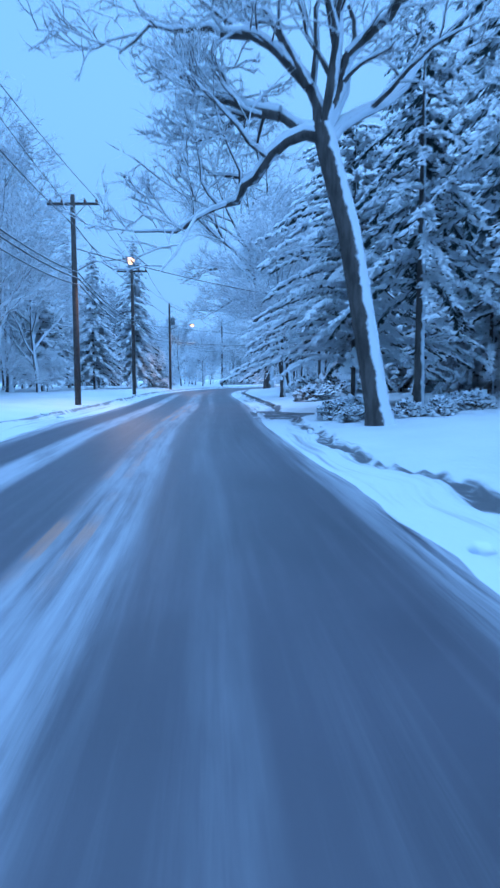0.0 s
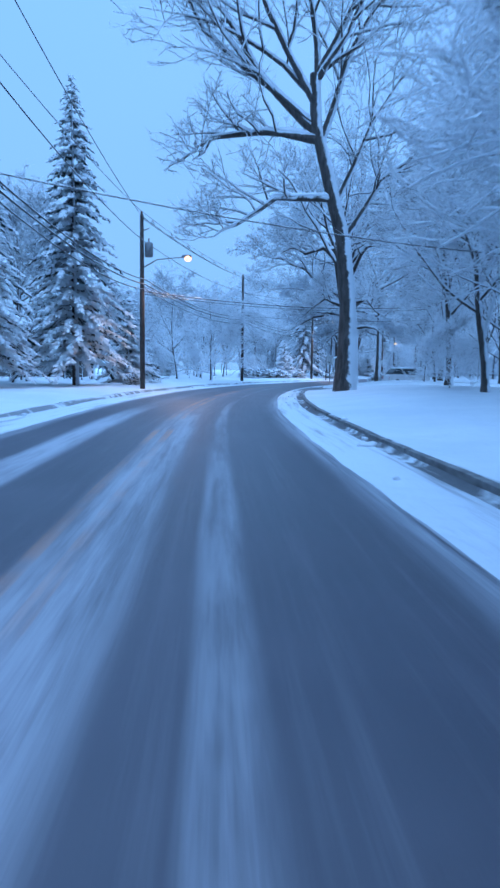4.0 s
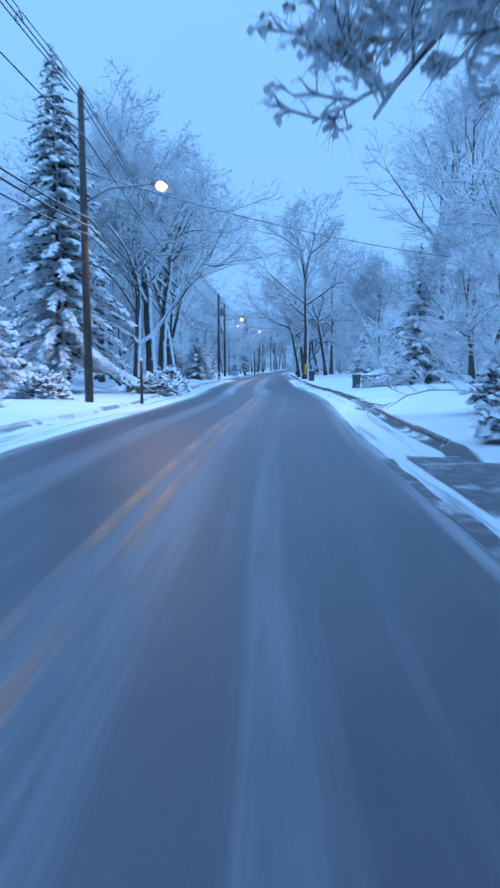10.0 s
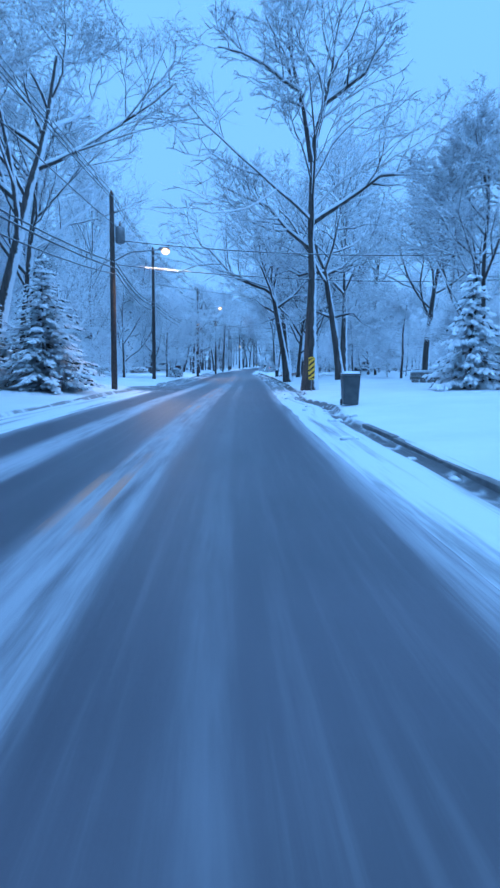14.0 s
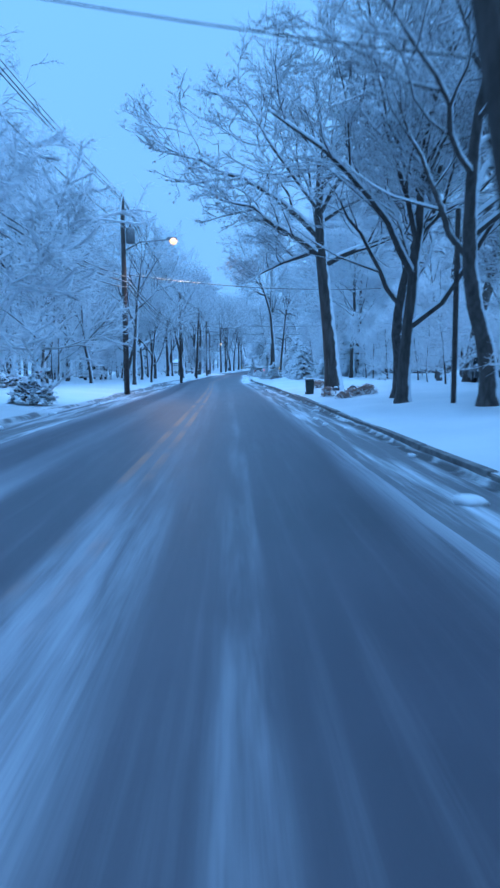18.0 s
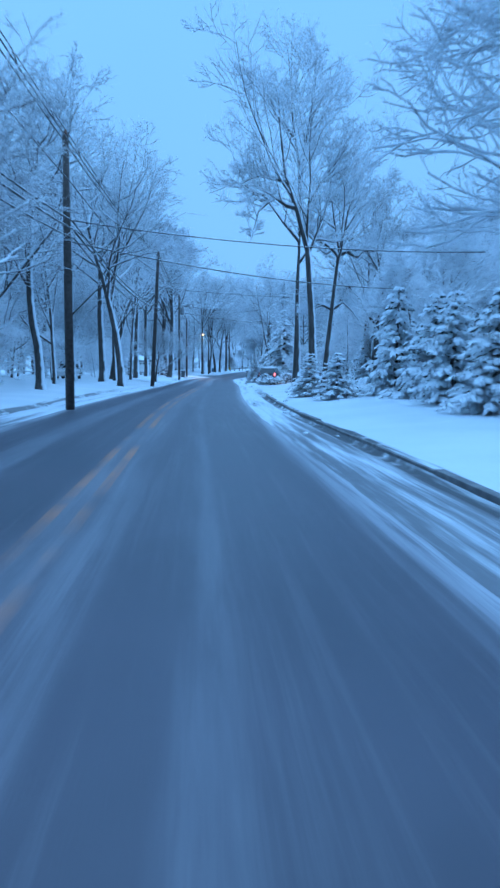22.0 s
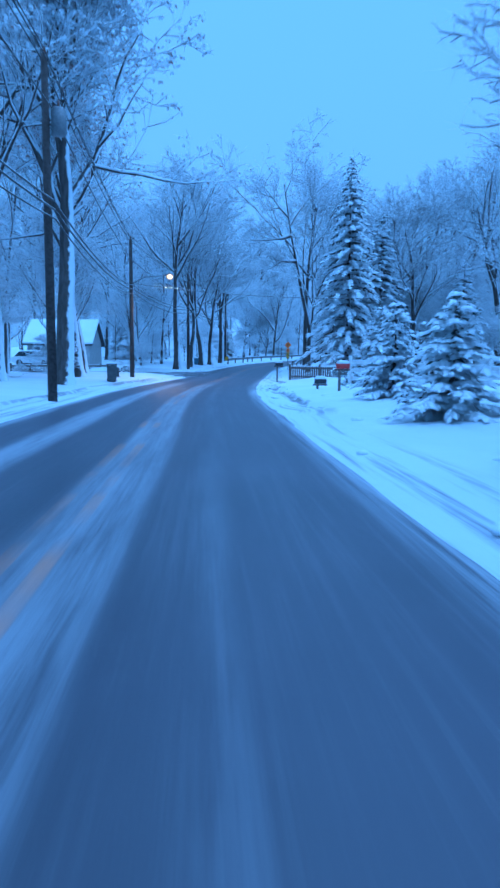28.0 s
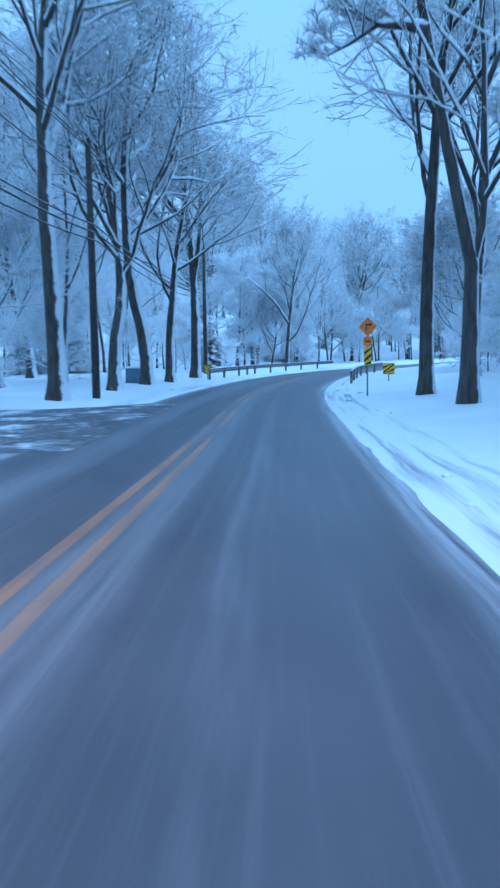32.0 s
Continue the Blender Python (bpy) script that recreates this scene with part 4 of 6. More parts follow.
T["oak_q"] = tree_thing("oak_tree", "old oak forking low into thick bent limbs, snow on each", 233, 14, 0.33, counts=(2, 6, 6, 4, 2), clear=0.85, up=0.08, wob=0.24,
                        trunk=[(0, -0.2), (-0.4, 2.3), (-0.9, 4.9), (-1.4, 7.3)],
                        limbs=[[(-1.35, 7.2), (-2.2, 7.3), (-3.4, 7.0), (-4.4, 7.6), (-5.7, 7.5)], [(-1.4, 7.3), (-2.2, 9.3), (-3.1, 10.4), (-4.4, 12.4)], [(-1.4, 7.3), (-0.8, 8.9), (-0.4, 10.9), (0.1, 14.9)], [(-1.3, 7.0), (0.1, 7.6), (1.5, 7.8), (3.2, 9)], [(-0.75, 4.2), (-2.0, 4.6), (-3.6, 3.6)], [(-0.75, 4.2), (0.8, 4.5), (2.2, 3.5)]])
T["oak_s"] = tree_thing("oak_tree", "broad oak that keeps brown leaves, limbs lined with snow", 239, 16, 0.38, counts=(4, 6, 6, 4, 2), clear=0.6, up=0.03, wob=0.2, leaves=0.16, leaf_size=0.15,
                        trunk=[(0, -0.2), (-0.3, 3), (-0.65, 6.3), (-0.8, 8.5), (-0.7, 11)],
                        limbs=[[(-0.75, 7.4), (-2.7, 9.2), (-4.6, 10.5), (-6.6, 11.6), (-8.2, 12)], [(-0.68, 6.5), (-2.4, 7.6), (-4, 8.7), (-5.6, 9.0)], [(-0.6, 6.1), (1.3, 6.9), (3.5, 7.4), (5.5, 7.2)], [(-0.75, 9.5), (-0.7, 11.2), (-0.9, 13.9), (-1.1, 16.6)],
                               [(-0.75, 9), (1, 11.5), (2.5, 13.5)], [(-0.7, 8.2), (2.0, 9.6), (4.4, 10.8)], [(-0.68, 6.9), (-2.6, 6.3), (-4.6, 5.6)], [(-0.75, 8.6), (-3.2, 11.6), (-4.8, 14)]])
T["brush"] = tree_thing("young_tree", "young tree, every twig white with snow", 241, 6.5, 0.06, mats=("bark", "twig_white"), clear=0.03, spread=0.95, counts=(15, 7, 6, 4), up=0.07, wob=0.2, snow=False, limb=0, cheap=True, fuzz=2.5, tip=(0.2, 0.45))
T["sapling"] = tree_thing("sapling", "bent young sapling bowed under frozen snow", 243, 5.0, 0.05, mats=("bark", "twig_white"), clear=0.03, spread=1.15, counts=(16, 7, 6, 4), up=-0.02, wob=0.24, snow=False, limb=0, cheap=True, fuzz=2.5, tip=(0.2, 0.45), flat=0.7)
T["frost_a"] = tree_thing("maple_tree", "spreading maple, its layered twigs white with clinging snow", 271, 14.5, 0.21, mats=("bark", "twig_white"), limb=1, clear=0.12, spread=0.86, counts=(27, 9, 6, 4, 2), up=0.03, wob=0.17, flat=0.6, slim=0.45, fuzz=1.2)
T["frost_b"] = tree_thing("ornamental_tree", "low rounded ornamental tree bowed under white snow", 277, 6.0, 0.11, mats=("bark", "twig_white"), clear=0.08, spread=1.15, counts=(17, 7, 6, 4), up=-0.02, wob=0.2, flat=0.8, snow=False, limb=0, cheap=True, fuzz=2.8, tip=(0.15, 0.4), hang=0.35)
T["hemlock_t"] = conifer_thing("hemlock_tree", "tall thin hemlock, sparse boughs hanging under snow", 139, 12.5, 3.0, whorl=0.62, per=6, droop=0.7, clear=0.30, full=0.75, load=0.75, rise_=0.2, size=0.36, most=0.32)
T["hemlock_w"] = conifer_thing("hemlock_tree", "wide pale hemlock, long boughs hanging under snow", 137, 13, 6.2, whorl=0.55, per=10, droop=0.42, clear=0.14, full=0.42, load=0.97, rise_=0.3, size=0.36, most=0.34)
T["oak_h"] = tree_thing("oak_tree", "roadside oak with long drooping limbs and hanging frozen leaves", 281, 15, 0.26, counts=(4, 9, 6, 4, 2), clear=0.5, up=0.0, wob=0.2, leaves=0.3, leaf_size=0.15, hang=0.7, tip=(0.15, 0.36),
                        taper=0.82, trunk=[(0, -0.2), (0.05, 3), (0, 6), (-0.1, 9), (0.1, 13)],
                        limbs=[[(-0.1, 8.9), (-2.5, 9.8), (-5, 9.7), (-8.2, 9.9)], [(0, 7.2), (-2.4, 7.9), (-5.2, 7.2)], [(0, 6.2), (-1.6, 6.9), (-3, 5.8), (-3.8, 4.8)], [(0.02, 5.2), (-1.4, 5.8), (-2.6, 5.4)], [(-0.1, 10), (-1.8, 12.4), (-3.6, 13.6)], [(0, 6.6), (2, 8), (4.2, 8.4)], [(0, 9.4), (2, 11.6), (3.4, 13)]])
T["oak_v"] = tree_thing("oak_tree", "forked roadside tree, one stem leaning over the road", 283, 16, 0.3, mats=("bark", "twig"), counts=(3, 6, 6, 4, 2), clear=0.7, up=0.06, wob=0.18,
                        taper=0.82, trunk=[(0, -0.2), (0, 1.6), (0, 3.3), (-0.8, 6), (-1.5, 8.7), (-2.1, 11), (-2.8, 14.5)],
                        limbs=[[(0, 3.1), (0.3, 5), (0.2, 8), (0.1, 11.5), (0.3, 16)], [(-1.45, 8.6), (-3, 8.6), (-4.5, 7.9)], [(-2.0, 10.6), (-3.6, 10.3), (-6.2, 10.2)], [(0.25, 7.2), (1.2, 8.7), (2.6, 10)], [(0.3, 5.2), (1.4, 7.2), (2.4, 8.4)], [(-2.3, 12), (-4, 13.6), (-5.6, 14.4)]])
T["oak_t"] = tree_thing("oak_tree", "tall bare tree with a long bowed limb over the road", 293, 19, 0.34, counts=(4, 6, 6, 4, 2), clear=0.6, up=0.08, wob=0.18,
                        taper=0.82, trunk=[(0, -0.2), (-0.25, 4.2), (-0.7, 8.3), (-1.6, 10.6), (-2.6, 12.6), (-3.2, 16)],
                        limbs=[[(-0.7, 8.2), (-0.75, 10.5), (-0.7, 14), (-0.6, 18)], [(-1.7, 10.8), (-3.4, 11.3), (-4.8, 10.4), (-5.4, 8.6)], [(-2.4, 12.3), (-4.6, 12.7), (-6.6, 11.8)], [(-0.7, 11), (1.2, 13.4), (2.6, 15)], [(-0.66, 8), (0.6, 10.5), (1.2, 14)]])

USED = set()


def plant(kind, x, y, turn=0.0, scale=1.0, tall=1.0, label="", sink=0.0):
    if kind not in USED:
        USED.add(kind)
        return tagged(put(T[kind], x, y, turn, scale, sink, tall), label)
    return again(T[kind], x, y, turn, scale, tall, label, sink)


PLANTED = []
for row in [
    # first stretch, right of the road
    ("oak_0", 2.55, 12.0, -22, 1.0, 1.0), ("hemlock_w", 3.3, 20.8, 40, 0.72, 1.15), ("hemlock_t", 4.6, 16.3, 40, 1.0, 1.0), ("hemlock_t", 7.6, 16.0, 160, 1.3, 1.15), ("hemlock_w", 10.6, 26.5, 140, 0.8, 1.2), ("hemlock", 9.0, 37.5, 40, 0.95, 1.0), ("hemlock", 13.0, 33, 130, 1.15, 1.35), 
    ("spruce", 11.0, 46, 20, 1.2, 1.5), ("hemlock", 16.5, 27.0, 200, 1.2, 1.5), ("pine", 11.8, 22.5, 100, 0.8, 0.8),
    ("frost_a", 1.75, 39.2, 0, 0.8, 1.15), ("frost_a", 5.7, 52.4, 200, 1.0, 1.1), ("frost_a", 9.4, 43.0, 130, 1.05, 1.1), ("oak_3", 2.3, 73.6, 0, 1.0, 1.0), ("maple_a", 9.5, 79.0, 160, 1.0, 1.0),
    ("maple_a", 8.5, 57.0, 120, 0.95, 0.95), ("frost_a", 7.6, 64.0, 60, 0.9, 1.0), ("maple_a", 12.5, 70.0, 10, 1.0, 1.0),
    # left of it
    ("spruce", -17, 71, 0, 0.95, 1.0), ("spruce", -13.6, 78, 50, 1.0, 1.1), ("spruce", -23, 84, 90, 1.05, 1.15), ("spruce", -20.5, 63, 140, 0.95, 0.98), ("spruce", -27, 74, 200, 1.0, 1.05),
    ("maple_a", -16, 35, 20, 0.85, 0.85), ("maple_a", -21, 44, 95, 0.95, 0.9), ("maple_b", -18, 53, 180, 1.1, 1.0), ("maple_b", -27, 36, 10, 1.2, 1.1), ("maple_a", -30, 55, 222, 1.0, 1.0),
    # the bend
    ("fir", -11.9, 86.5, 0, 0.82, 1.0), ("frost_b", -6.6, 99.5, 33, 1.15, 1.3), ("maple_b", -10.5, 107, 100, 0.95, 1.0),
    ("oak_l", 6.1, 96.9, -8, 1.0, 1.05), ("oak_q", 5.1, 90.2, -5, 1.15, 1.25), ("spruce", 4.6, 135.6, 20, 0.9, 1.02), ("small_fir", 1.5, 131, 20, 1.3, 1.3),
    ("oak_h", 10.5, 109.3, -45, 1.0, 1.0), ("frost_b", 14.4, 117.6, 10, 0.72, 1.0), ("frost_a", 28.5, 125.5, 10, 0.8, 0.95), ("oak_a", 17.0, 108.0, 100, 0.85, 0.9),
    ("maple_a", 9.8, 148, 80, 1.0, 1.0), ("oak_a", 11.6, 152.5, 20, 0.95, 0.95), ("oak_a", 14.0, 161, 150, 0.9, 0.95), ("tall_a", 9.0, 160, 50, 0.95, 0.95), ("tall_b", 16.4, 168.5, 10, 0.95, 0.95), ("maple_b", 4.5, 147, 0, 1.1, 1.1),
    # straight with the bins
    ("fir", 24.9, 138.6, 90, 0.85, 1.12), ("tall_a", 38.0, 156.0, 0, 1.0, 1.02), ("small_fir", 36.5, 168.0, 0, 1.25, 1.2), ("small_fir", 37.8, 166.2, 60, 1.0, 0.8),
    ("oak_m", 34.1, 177.9, -20, 1.0, 1.0), ("tall_a", 46.5, 185.5, 50, 0.7, 0.8),
    ("fir", 20.6, 176.0, 0, 0.85, 0.8), ("hemlock", 18.0, 178.0, 90, 0.6, 0.7), ("tall_b", 18.6, 182.5, 220, 1.0, 0.95), ("tall_a", 13.8, 173, 220, 0.9, 0.9), ("oak_a", 12.0, 179, 60, 0.85, 0.9), ("tall_a", 20.4, 190.5, 100, 0.9, 0.9), ("maple_a", 44.5, 170.5, 10, 1.0, 0.95),
    ("oak_p", 40.0, 194.2, -21, 1.0, 1.0), ("oak_m", 46.2, 196.9, 30, 0.95, 1.0), ("oak_q", 41.6, 188.6, -21, 0.9, 1.15), ("tall_b", 46.6, 202.9, 80, 0.7, 0.7),
    # straight with the dark bin
    ("maple_a", 46.6, 206.8, 10, 0.95, 0.95), ("tall_b", 48.2, 209.4, 120, 0.65, 0.65), ("oak_s", 50.8, 218.8, -22, 1.0, 1.0), ("maple_b", 29.5, 206.5, 20, 0.9, 0.85), ("frost_b", 34.6, 211.5, 20, 1.25, 1.2),
    ("maple_a", 38.5, 236.5, 0, 0.8, 0.8), ("maple_b", 43.2, 246, 90, 1.0, 1.0), ("oak_b", 47.8, 254.5, 200, 0.65, 0.65), ("maple_a", 51.5, 263.5, 150, 0.85, 0.85), ("tall_b", 54.4, 269, 120, 0.62, 1.05), ("tall_a", 45.8, 241.5, 70, 0.52, 1.08), ("maple_a", 49.4, 250.8, 10, 0.6, 0.95),
    ("frost_a", 66.6, 244.2, 33, 1.05, 1.25), ("frost_a", 70.6, 250.0, 50, 1.3, 1.15), ("small_fir", 63.6, 243.5, 0, 0.95, 0.95), ("small_fir", 62.6, 246.2, 60, 1.0, 1.0), ("small_fir", 63.9, 249.4, 120, 1.0, 1.1),
    ("small_fir", 65.9, 252.2, 30, 1.0, 1.0), ("small_fir", 69.6, 249.6, 80, 1.3, 1.3), ("small_fir", 72.0, 252.6, 10, 1.3, 1.4), ("small_fir", 73.6, 256.0, 200, 1.35, 1.4), ("fir", 75.0, 262.4, 20, 0.55, 0.55), ("fir", 77.5, 258.5, 70, 0.6, 0.6),
    ("small_fir", 65.1, 260.5, 0, 0.8, 0.8), ("small_fir", 64.4, 256.9, 90, 0.8, 0.75), ("oak_m", 74.1, 279.4, 160, 0.75, 1.65), ("oak_t", 69.7, 268.6, -22, 0.7, 1.35), ("oak_q", 70.8, 269.4, 160, 0.55, 2.0), ("oak_a", 76.6, 272.8, 190, 0.7, 0.75),
    # the dark bend
    ("hemlock", 80.8, 295.4, 70, 0.66, 0.84), ("hemlock", 82.4, 297.6, 200, 0.5, 0.8), ("small_fir", 67.0, 256.6, 30, 1.25, 1.15), ("small_fir", 65.8, 252.6, 200, 1.2, 1.0), ("fir", 77.2, 274.6, 80, 0.5, 1.0), ("fir", 83.0, 298.6, 0, 0.36, 0.9), ("small_fir", 80.9, 300.4, 50, 1.0, 0.95), ("frost_b", 81.6, 291.0, 0, 0.8, 0.7), ("frost_b", 79.8, 288.6, 120, 0.62, 0.9), ("fir", 78.2, 296.6, 40, 0.4, 0.85), ("wood_b", 57.0, 283.5, 10, 1.0, 1.1), ("wood_a", 59.5, 291.0, 100, 0.95, 1.0), ("spruce", 88.5, 299, 0, 0.7, 0.7), ("maple_a", 90, 290, 0, 1.0, 1.0),
    ("tall_a", 61.8, 290.6, 0, 0.85, 0.85), ("tall_b", 61.0, 280.0, 10, 0.72, 1.0), ("wood_a", 64.0, 296.0, 40, 0.95, 1.05), ("wood_c", 66.5, 300.5, 90, 0.85, 1.0), ("frost_a", 80.5, 276.0, 60, 0.7, 1.0), ("frost_a", 78.0, 268.0, 160, 0.85, 1.0), ("tall_b", 65.6, 304.6, 200, 0.82, 0.82), ("maple_a", 68.5, 298.5, 33, 0.6, 0.55), ("tall_a", 70.6, 314.6, 33, 0.88, 0.88), ("oak_leafy", 79.0, 328.6, 70, 1.1, 1.05),
    # last stretch
    ("tall_a", 76.4, 332.0, 10, 0.9, 0.95), ("oak_leafy", 81.6, 338.8, 200, 0.95, 1.05), ("tall_b", 84.2, 350.6, 20, 0.9, 0.9), ("small_fir", 86.5, 312.7, 10, 1.0, 0.95), ("small_fir", 83.3, 306.3, 70, 1.0, 0.85), ("fir", 97.0, 322.5, 200, 0.6, 0.8),
    ("spruce", 103.6, 342.6, 0, 1.0, 1.02), ("spruce", 107.2, 343.4, 150, 0.9, 0.9), ("fir", 98.4, 330.6, 0, 0.72, 0.72), ("oak_v", 105.0, 351.4, -27, 0.9, 1.28), ("tall_a", 106.8, 355.4, 10, 0.72, 1.15), ("tall_b", 114.5, 352.0, 60, 0.75, 0.95),
    ("tall_a", 95.4, 361.2, 0, 0.9, 0.95), ("tall_b", 101.4, 370.4, 100, 0.9, 0.92), ("tall_a", 107.4, 379.4, 200, 0.9, 0.92), ("tall_b", 98.6, 366.0, 300, 0.8, 0.85), ("tall_a", 104.0, 374.5, 60, 0.75, 0.8), ("fir", 112.5, 389.5, 10, 0.7, 0.8),
    ("frost_b", 79.8, 337.4, 30, 0.5, 0.9), ("frost_b", 91.4, 362.6, 0, 0.7, 0.7), ("maple_a", 124.5, 398.5, 0, 1.0, 1.0), ("tall_a", 114.5, 361.5, 130, 0.9, 0.95),
]:
    plant(*row)
    PLANTED.append(row[1:3])
for x, y, k, sc in [(1.7, 15.2, "bush", 0.5), (2.3, 14.0, "hedge", 0.42), (3.5, 13.3, "bush", 0.45), (4.3, 12.9, "bush", 0.5), (2.6, 16.8, "hedge", 0.6), (5.6, 14.6, "hedge", 0.6), (3.8, 41.6, "bush", 1.1), (2.9, 44.6, "bush", 0.7), (4.2, 33.2, "bush", 1.2), (5.6, 35.4, "hedge", 1.0), (4.6, 38.0, "hedge", 0.9), (2.8, 29.2, "hedge", 0.8), (-10.6, 80.8, "bush", 0.75), (-1.6, 123.2, "hedge", 1.3), (0.6, 124.4, "hedge", 1.1),
                    (-3.4, 124.0, "bush", 1.2), (3.6, 129.8, "bush", 1.0), (11.0, 112.3, "bush", 1.0), (14.8, 116.8, "bush", 1.5), (9.0, 137.0, "hedge", 1.0), (10.6, 141.5, "bush", 1.2), (23.8, 139.2, "hedge", 0.8), (25.2, 138.8, "hedge", 0.8),
                    (39.8, 170.2, "hedge", 1.1), (36.0, 213.6, "bush", 0.8), (47.3, 211.7, "grass", 0.6), (48.4, 212.9, "grass", 0.7), (49.3, 213.3, "grass", 0.8), (47.6, 213.6, "grass", 0.5), (49.6, 215.0, "grass", 0.5), (50.2, 218.4, "grass", 0.55), (52.6, 224.0, "grass", 0.9), (36.2, 233.6, "hedge", 0.9), 
                    (73.2, 276.2, "hedge", 0.5), (76.9, 287.2, "bush", 0.75), (75.5, 288.0, "bush", 0.8), (74.8, 286.2, "hedge", 0.6), (78.6, 288.4, "hedge", 0.85), (75.5, 283.8, "bush", 0.75), (77.6, 287.8, "hedge", 0.8), (78.6, 295.8, "bush", 0.9), (80.8, 299.0, "bush", 1.1), (73.8, 283.0, "hedge", 0.6), (96.8, 332.4, "bush", 0.7),
                    (90.4, 321.0, "bush", 0.6), (88.4, 354.0, "bush", 0.9)]:
    plant(k, x, y, (x * 37 + y * 91) % 360, sc)
    PLANTED.append((x, y))

# woods behind, on both sides
def hill_z(x, y):
    """A wooded rise beyond the last bend."""
    u = math.hypot((x - 150) / 95, (y - 478) / 62)
    return -0.3 + 15.0 * max(0.0, 1 - u) ** 1.2 if u < 1 else -0.3


hv, hf, m_ = [], [], 40
for j in range(m_ + 1):
    for i in range(m_ + 1):
        x, y = 55 + 190 * i / m_, 416 + 124 * j / m_
        hv.append((x, y, hill_z(x, y) + 0.25 * noise.noise(Vector((x * 0.1, y * 0.1, 0)))))
for j in range(m_):
    for i in range(m_):
        k = j * (m_ + 1) + i
        hf.append((k, k + 1, k + m_ + 2, k + m_ + 1))
tagged(new("ground_hill", mesh_of("ground_hill", hv, hf, [MAT["snow"]])), "snowy wooded hillside beyond the bend", "hill", kind="structure")
rng = random.Random(17)
for _ in range(110):
    x, y = rng.uniform(75, 215), rng.uniform(424, 500)
    z = hill_z(x, y)
    if z < 0.2:
        continue
    k = rng.choice(["wood_a", "wood_b", "wood_c", "wood_b", "tall_a", "tall_b"])
    c_ = again(T[k], x, y, rng.uniform(0, 360), rng.uniform(0.85, 1.1), 1.0)
    c_.location.z = z - 0.1
rng = random.Random(5)
kinds = ["wood_a", "wood_b", "wood_c", "wood_a", "wood_b", "tall_a", "fir", "maple_b", "tall_b", "maple_a", "frost_a"]
HOUSES = [(106.0, 330.0), (20.5, 54.0), (61.0, 186.0), (-27.0, 118.0), (101.5, 283.0), (87.2, 377.5), (25.0, 251.0)]
for band, gap, young in (((11.0, 16), 4.4, 0.8), ((15, 24), 3.7, 0.4), ((22, 36), 3.3, 0.25), ((36, 58), 5.0, 0.0)):
    for sg in (-1, 1):
        s = 18.0
        while s < ALONG[-1] - 6:
            s += gap * rng.uniform(0.55, 1.45)
            i = min(int(np.searchsorted(ALONG, s)), len(LINE) - 1)
            d = sg * rng.uniform(*band) - 1.3
            p = LINE[i] + RIGHT[i] * d
            far_d = float(np.sqrt(((NPL - (p.x, p.y)) ** 2).sum(1).min()))
            if far_d < band[0] - 2 or any((p.x - a) ** 2 + (p.y - b) ** 2 < 9 for a, b in PLANTED):
                continue
            if any(math.hypot(p.x - a, p.y - b) < 9.5 for a, b in HOUSES):
                continue
            if math.hypot(p.x - 93, p.y - 319) < 13:
                continue
            if any(abs(s - s0) < half + 2.5 and a - 1 < d < b + 1 for s0, a, b, half in SIDES):
                continue
            k = rng.choice(["brush", "brush", "sapling", "maple_b", "frost_b"]) if rng.random() < young else rng.choice(kinds)
            if band[0] < 15 and k in ("frost_a", "maple_a", "tall_b"):
                k = "maple_b"
            turn, size, tall = rng.uniform(0, 360), rng.uniform(0.75, 1.12), rng.uniform(0.9, 1.15)
            if sg < 0 and p.x < 3 and 96 < p.y < 165:  # lower growth behind the lawn at the first bend
                k = {"tall_a": "maple_b", "tall_b": "maple_a", "wood_c": "wood_b"}.get(k, k)
                size, tall = size * 0.8, tall * 0.85
            plant(k, p.x, p.y, turn, size, tall)
            PLANTED.append((p.x, p.y))

# ---- poles, lamps and lines ----
POLES = [  # x, y, height, street lamp (1 lit, 0 unlit, None), cross arm, transformer
    (-7.9, 3.0, 10.2, None, False, False), (-8.9, 28.2, 9.9, 1, True, False), (-9.8, 52.0, 10.4, None, True, True), (-9.2, 76.0, 9.9, 1, False, True), (-3.8, 103.3, 10.1, None, False, False),
    (5.1, 127.8, 10.4, 1, False, False), (24.3, 180.4, 9.6, 1, False, True), (31.2, 202.2, 10.6, None, False, False), (41.9, 226.0, 10.4, 1, False, True), (54.0, 257.0, 9.0, None, False, False),
    (64.6, 285.4, 10.2, 0, False, False), (77.0, 318.0, 10.6, None, False, True), (86.0, 342.6, 9.4, 1, False, False), (97.0, 362.4, 9.2, None, False, False), (110.5, 385.5, 9.2, None, False, False),
]
LAMP_Z = {1: 7.1, 3: 7.7, 5: 7.6, 6: 7.1, 8: 8.3, 10: 6.4, 12: 7.2}


LEAN = {10: (0.045, -0.02)}


